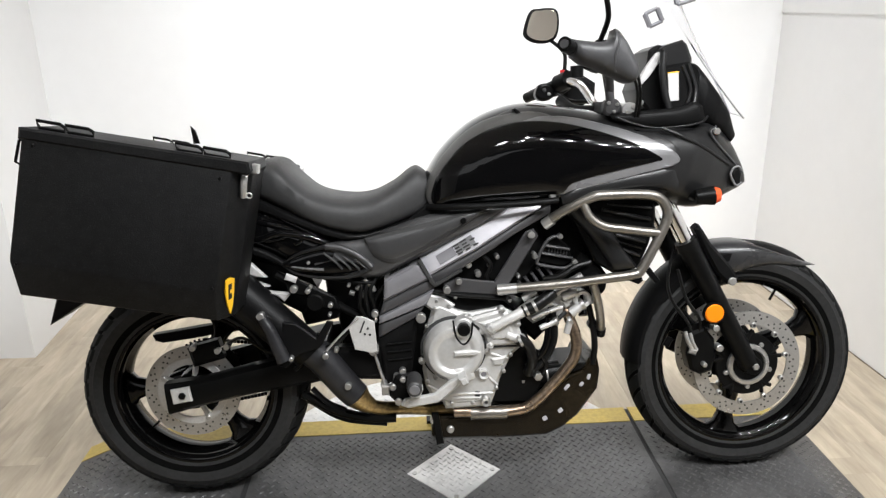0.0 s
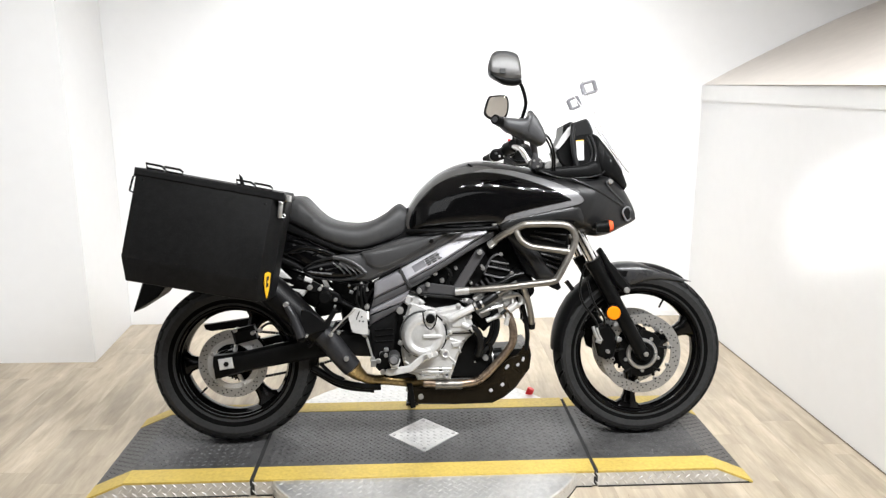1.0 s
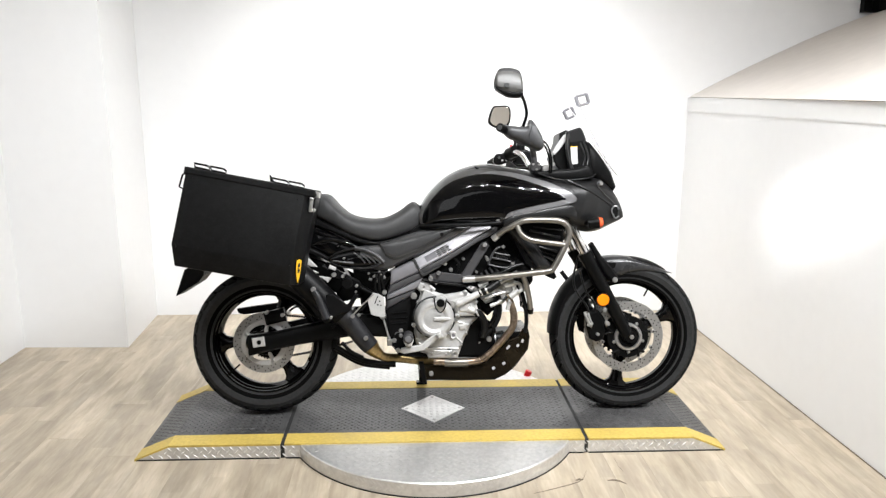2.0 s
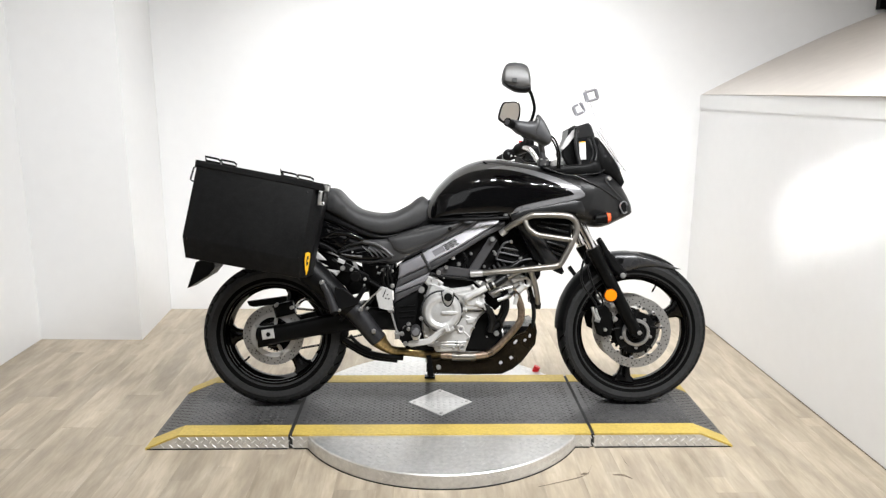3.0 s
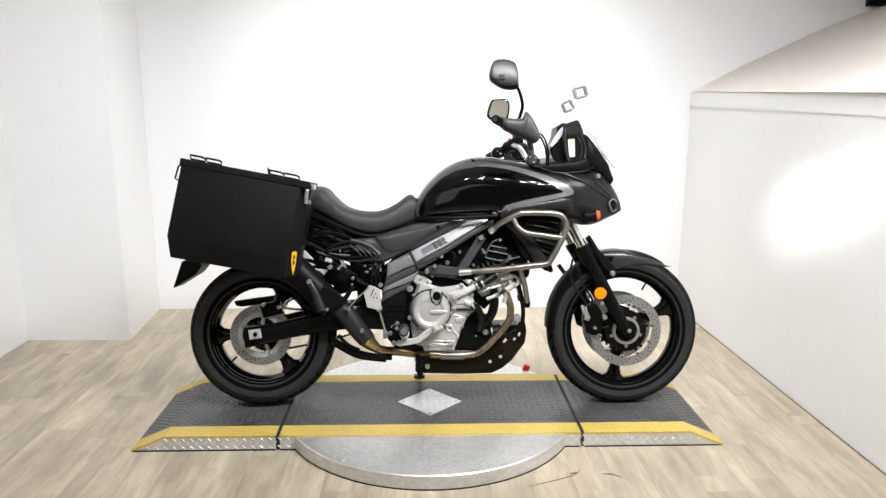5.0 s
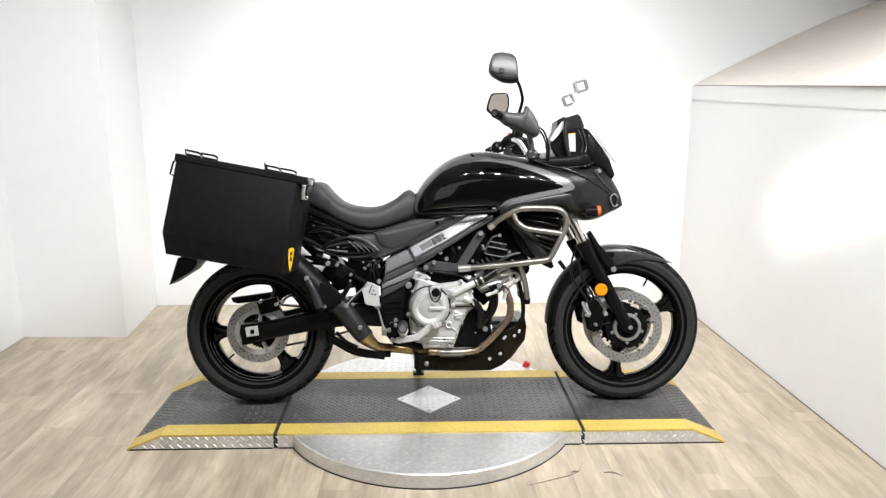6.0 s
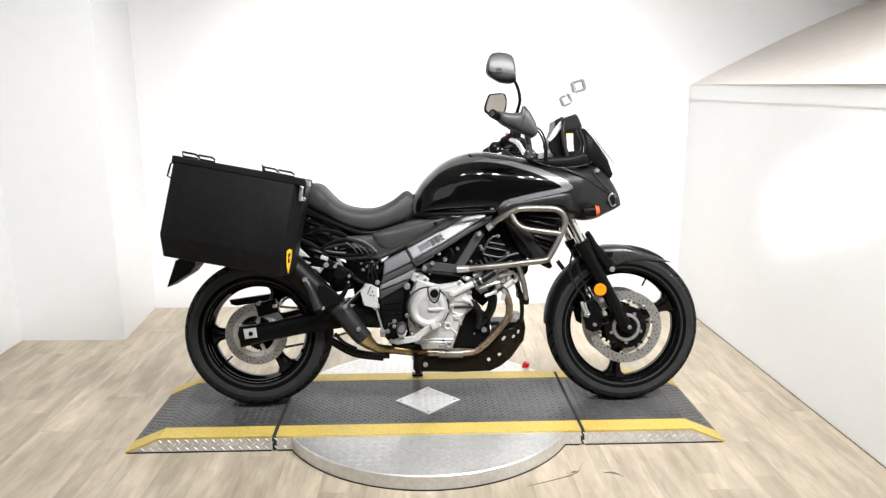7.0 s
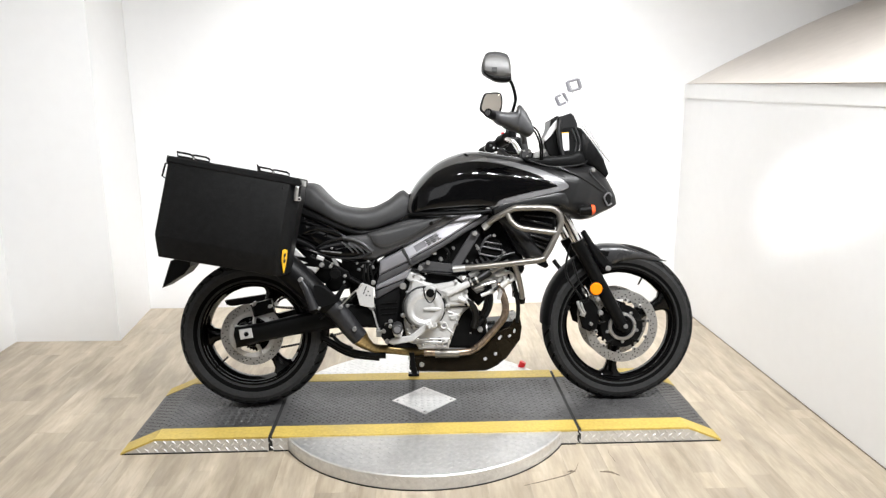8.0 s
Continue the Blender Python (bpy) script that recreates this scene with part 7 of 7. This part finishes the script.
# side cases
def pannier(s):
    """A folded sheet case: flat outer face, lower face bent inwards, chamfered leading edge."""
    d = 1 if s < 0 else -1
    yo, yi = Y - d * 0.385, Y - d * 0.19
    tl, bl, ll, lr, br, tr = (-0.981, 1.088), (-1.044, 0.806), (-1.034, 0.723), (-0.609, 0.643), (-0.602, 0.716), (-0.543, 1.004)
    bm = B()
    p = lambda q, y, dx=0.0: bm.verts.new((q[0] + dx, y, q[1]))
    outer = [p(tl, yo), p(bl, yo), p(ll, yo + d * 0.018, -0.006), p(lr, yo + d * 0.024), p(br, yo), p(tr, yo)]
    edge = [p(lr, yo + d * 0.075, 0.030), p(br, yo + d * 0.065, 0.036), p(tr, yo + d * 0.065, 0.036)]
    back = [p(tl, yi), p(bl, yi), p(ll, yi), p(lr, yi, 0.030), p(br, yi, 0.036), p(tr, yi, 0.036)]
    for q in ((outer[0], outer[1], outer[4], outer[5]), (outer[1], outer[2], outer[3], outer[4]), (outer[3], edge[0], edge[1], outer[4]), (outer[4], edge[1], edge[2], outer[5]),
              (edge[0], back[3], back[4], edge[1]), (edge[1], back[4], back[5], edge[2]), (outer[0], outer[5], edge[2], back[5], back[0]), (outer[0], back[0], back[1], outer[1]),
              (outer[1], back[1], back[2], outer[2]), (outer[2], back[2], back[3], edge[0], outer[3]), (back[0], back[5], back[4], back[1]), (back[1], back[4], back[3], back[2])):
        bm.faces.new(q)
    bmesh.ops.bevel(bm, geom=bm.edges[:], offset=0.004, segments=2, affect="EDGES", profile=0.5)
    drop = 0.0 if s < 0 else 0.055
    box = bp("pannier", bm, M_CASE, "black powder-coated aluminium side case", angle=50)
    lid = [(-0.987, 1.095), (-0.992, 1.070), (-0.551, 0.985), (-0.512, 0.977), (-0.505, 0.985), (-0.508, 1.006)]
    bp("lid", slab(B(), lid, min(yo - d * 0.004, yi), max(yo - d * 0.004, yi), 0.005), M_CASE, "case lid with folded rim", box)
    for x0, z0 in ((-0.954, 1.088), (-0.664, 1.032)):
        bm = B()
        yy = yo + d * 0.022
        for k in range(2):
            o = 0.060 * k
            P = [(x0 + o + a, yy, z0 + c - 0.2 * (o + a)) for a, c in ((0.0, 0.004), (-0.004, 0.019), (0.044, 0.019), (0.053, 0.014), (0.053, 0.004))]
            tube(bm, P + [P[0]], 0.0038, 8, smooth=False)
        bp("lid_handle", bm, M_BLACK, "folding black wire handle", box)
    yl = yo + d * 0.032
    bp("latch_plate", slab(B(), [(-0.546, 1.008), (-0.494, 0.997), (-0.496, 0.977), (-0.546, 0.984)], yl - 0.004, yl + 0.03, 0.003), M_DISC, "dull silver latch plate", box)
    bp("latch", tube(B(), [(-0.523, yl - 0.006, 0.982), (-0.527, yl - 0.010, 0.950), (-0.530, yl - 0.004, 0.926)], 0.0075, 10), M_BOLT, "silver draw latch", box)
    bp("latch_rod", tube(B(), [(-0.548, yl - 0.002, 0.976), (-0.554, yl - 0.002, 0.934)], 0.0035, 8), M_DISC, "", box)
    bp("latch_ring", tube(B(), [(-0.517 + 0.006 * math.cos(a), yl - 0.006, 0.930 + 0.006 * math.sin(a)) for a in (2 * math.pi * q / 10 for q in range(11))], 0.0018, 6, 1, False), M_BOLT, "", box)
    bp("latch_hinge", drum(B(), -0.522, 0.978, yl - 0.014, yl, 0.008, 12), M_CHROME, "", box)
    bp("rear_loop", tube(B(), [(-0.988, yo + d * 0.03, 1.070), (-1.004, yo + d * 0.03, 1.066), (-1.018, yo + d * 0.03, 1.02), (-1.003, yo + d * 0.03, 1.012)], 0.0035, 8, smooth=False), M_BLACK, "", box)
    for x, z in ((-0.962, 1.055), (-0.572, 0.972), (-0.609, 0.726), (-1.029, 0.798)):
        bp("rivet", drum(B(), x, z, yo - d * 0.003, yo + d * 0.002, 0.0035, 10, 0.001), M_BLACK, "", box)
    # shield sticker on the chamfered edge
    if s < 0:
        for name, material, outline, lift in (("maker_sticker", M_STICKER, ((0.5, 0.0), (0.75, 0.25), (0.92, 0.6), (0.92, 0.95), (0.5, 1.0), (0.08, 0.95), (0.08, 0.6), (0.25, 0.25)), 0.0035),
                                              ("sticker_mark", M_TRIM, ((0.35, 0.42), (0.65, 0.45), (0.65, 0.58), (0.45, 0.58), (0.45, 0.68), (0.65, 0.70), (0.65, 0.84), (0.35, 0.82)), 0.0048)):
            bm = B()
            base = [Vector((-0.600 + 0.026 * (0.15 + 0.62 * u) + 0.0120 * v, yo + 0.008 + 0.0245 * max(0.0, 1 - v / 0.70) + 0.046 * (0.15 + 0.62 * u), 0.652 + 0.092 * v)) for u, v in outline]
            nrm = Vector((0.86, -0.5, 0)).normalized()
            rings(bm, [[q + nrm * 0.0002 for q in base], [q + nrm * lift for q in base]])
            bp(name, bm, material, "yellow shield sticker" if lift < 0.004 else "", box)
    box.location.z -= drop
    return box


pannier(-1)
pannier(1)
bp("case_rack", tube(B(), [(-0.620, Y - 0.10, 0.785), (-0.539, Y - 0.11, 0.845), (-0.541, Y - 0.11, 0.958), (-0.731, Y - 0.10, 1.001), (-0.942, Y - 0.10, 1.042)], 0.009, 10), M_BLACK, "black tubular case rack")
bp("luggage_rack", slab(B(), [(-0.901, 1.019), (-0.584, 0.967), (-0.574, 0.983), (-0.891, 1.034)], Y - 0.11, Y + 0.11, 0.005), M_BLACK, "black rear luggage rack")
bp("rack_strap", slab(B(), [(-0.771, 1.035), (-0.753, 1.035), (-0.763, 1.072), (-0.776, 1.086)], Y + 0.14, Y + 0.148, 0.001), M_BLACK, "raised far-side latch tab")

# ---------------------------------------------------------------- small things behind the platform and above
kb = empty("release_knob", "small red release knob standing behind the turntable", "knob", (0.42, 0.36, 0))
KA = (0.42, 0.36, 0)
part("knob_grip", tube(B(), [(0.408, 0.36, 0.03), (0.428, 0.36, 0.080)], 0.0155, 14), M_RED, kb, "red plastic grip", at=KA)
part("pull_cord", tube(B(), [(0.42, 0.36, 0.012), (0.47, 0.345, 0.006), (0.53, 0.33, 0.006), (0.56, 0.31, 0.02)], 0.003, 6), M_BLACK, kb, "thin dark cord", at=KA)
part("knob_stem", tube(B(), [(0.42, 0.36, 0.0), (0.42, 0.36, 0.035)], 0.006, 10), M_BOLT, kb, at=KA)
FA = (2.75, 1.58, 1.91)
fx = empty("wall_fixture", "black slotted fixture high on the white back wall", "light fixture", FA)
for i in range(5):
    part("fixture_slat", solid(B(), (2.63 + 0.05 * i, 1.555, 1.905), (2.674 + 0.05 * i, 1.598, 2.16)), M_BLACK, fx, "", False, at=FA)

# ---------------------------------------------------------------- scratches on the floor
for way, w in (([(0.287, -0.613), (0.387, -0.575), (0.478, -0.531), (0.517, -0.459)], 0.0022), ([(0.579, -0.531), (0.617, -0.535), (0.644, -0.560)], 0.006), ([(0.651, -0.371), (0.650, -0.425), (0.656, -0.469)], 0.0015), ([(0.46, -0.528), (0.475, -0.522), (0.49, -0.525)], 0.006)):
    P = curve([(x, y, 0.0012) for x, y in way], 6)
    bm = B()
    loops = []
    for i, p in enumerate(P):
        h = w * (0.2 + 0.8 * math.sin(math.pi * i / (len(P) - 1)))
        loops.append([p + Vector((0, h, 0)), p + Vector((0, -h, 0)), p + Vector((0, -h, -0.001)), p + Vector((0, h, -0.001))])
    rings(bm, loops)
    part("scratch", bm, M_SCUFF, floor, "dark scratch in the vinyl")

# ---------------------------------------------------------------- floor planks
random.seed(7)
W_P, L_P = 0.152, 1.22


def plank_mesh(w, length):
    """A plank with softened upper edges, lying along y."""
    bm = B()
    w, h, g = w / 2 - 0.0001, length / 2 - 0.0001, 0.0003
    rings(bm, [[(-w, -h, -0.006), (w, -h, -0.006), (w, h, -0.006), (-w, h, -0.006)], [(-w, -h, -g), (w, -h, -g), (w, h, -g), (-w, h, -g)], [(-w + g, -h + g, 0), (w - g, -h + g, 0), (w - g, h - g, 0), (-w + g, h - g, 0)]])
    me = bpy.data.meshes.new("plank")
    bm.to_mesh(me)
    bm.free()
    me.materials.append(M_OAK)
    return me


whole = plank_mesh(W_P, L_P)
x = -2.35
while x < 1.72:
    y = FLOOR_Y0 + 0.003 - random.random() * L_P * 0.9
    while y < BACK_Y - 0.05:
        y0, y1 = max(y, FLOOR_Y0 + 0.003), min(y + L_P, BACK_Y - 0.003)
        pk = new("plank", whole if y1 - y0 > L_P - 0.001 else plank_mesh(W_P, y1 - y0))
        pk.parent = floor
        pk.location = (x, (y0 + y1) / 2, -0.0002)
        y += L_P
    x += W_P
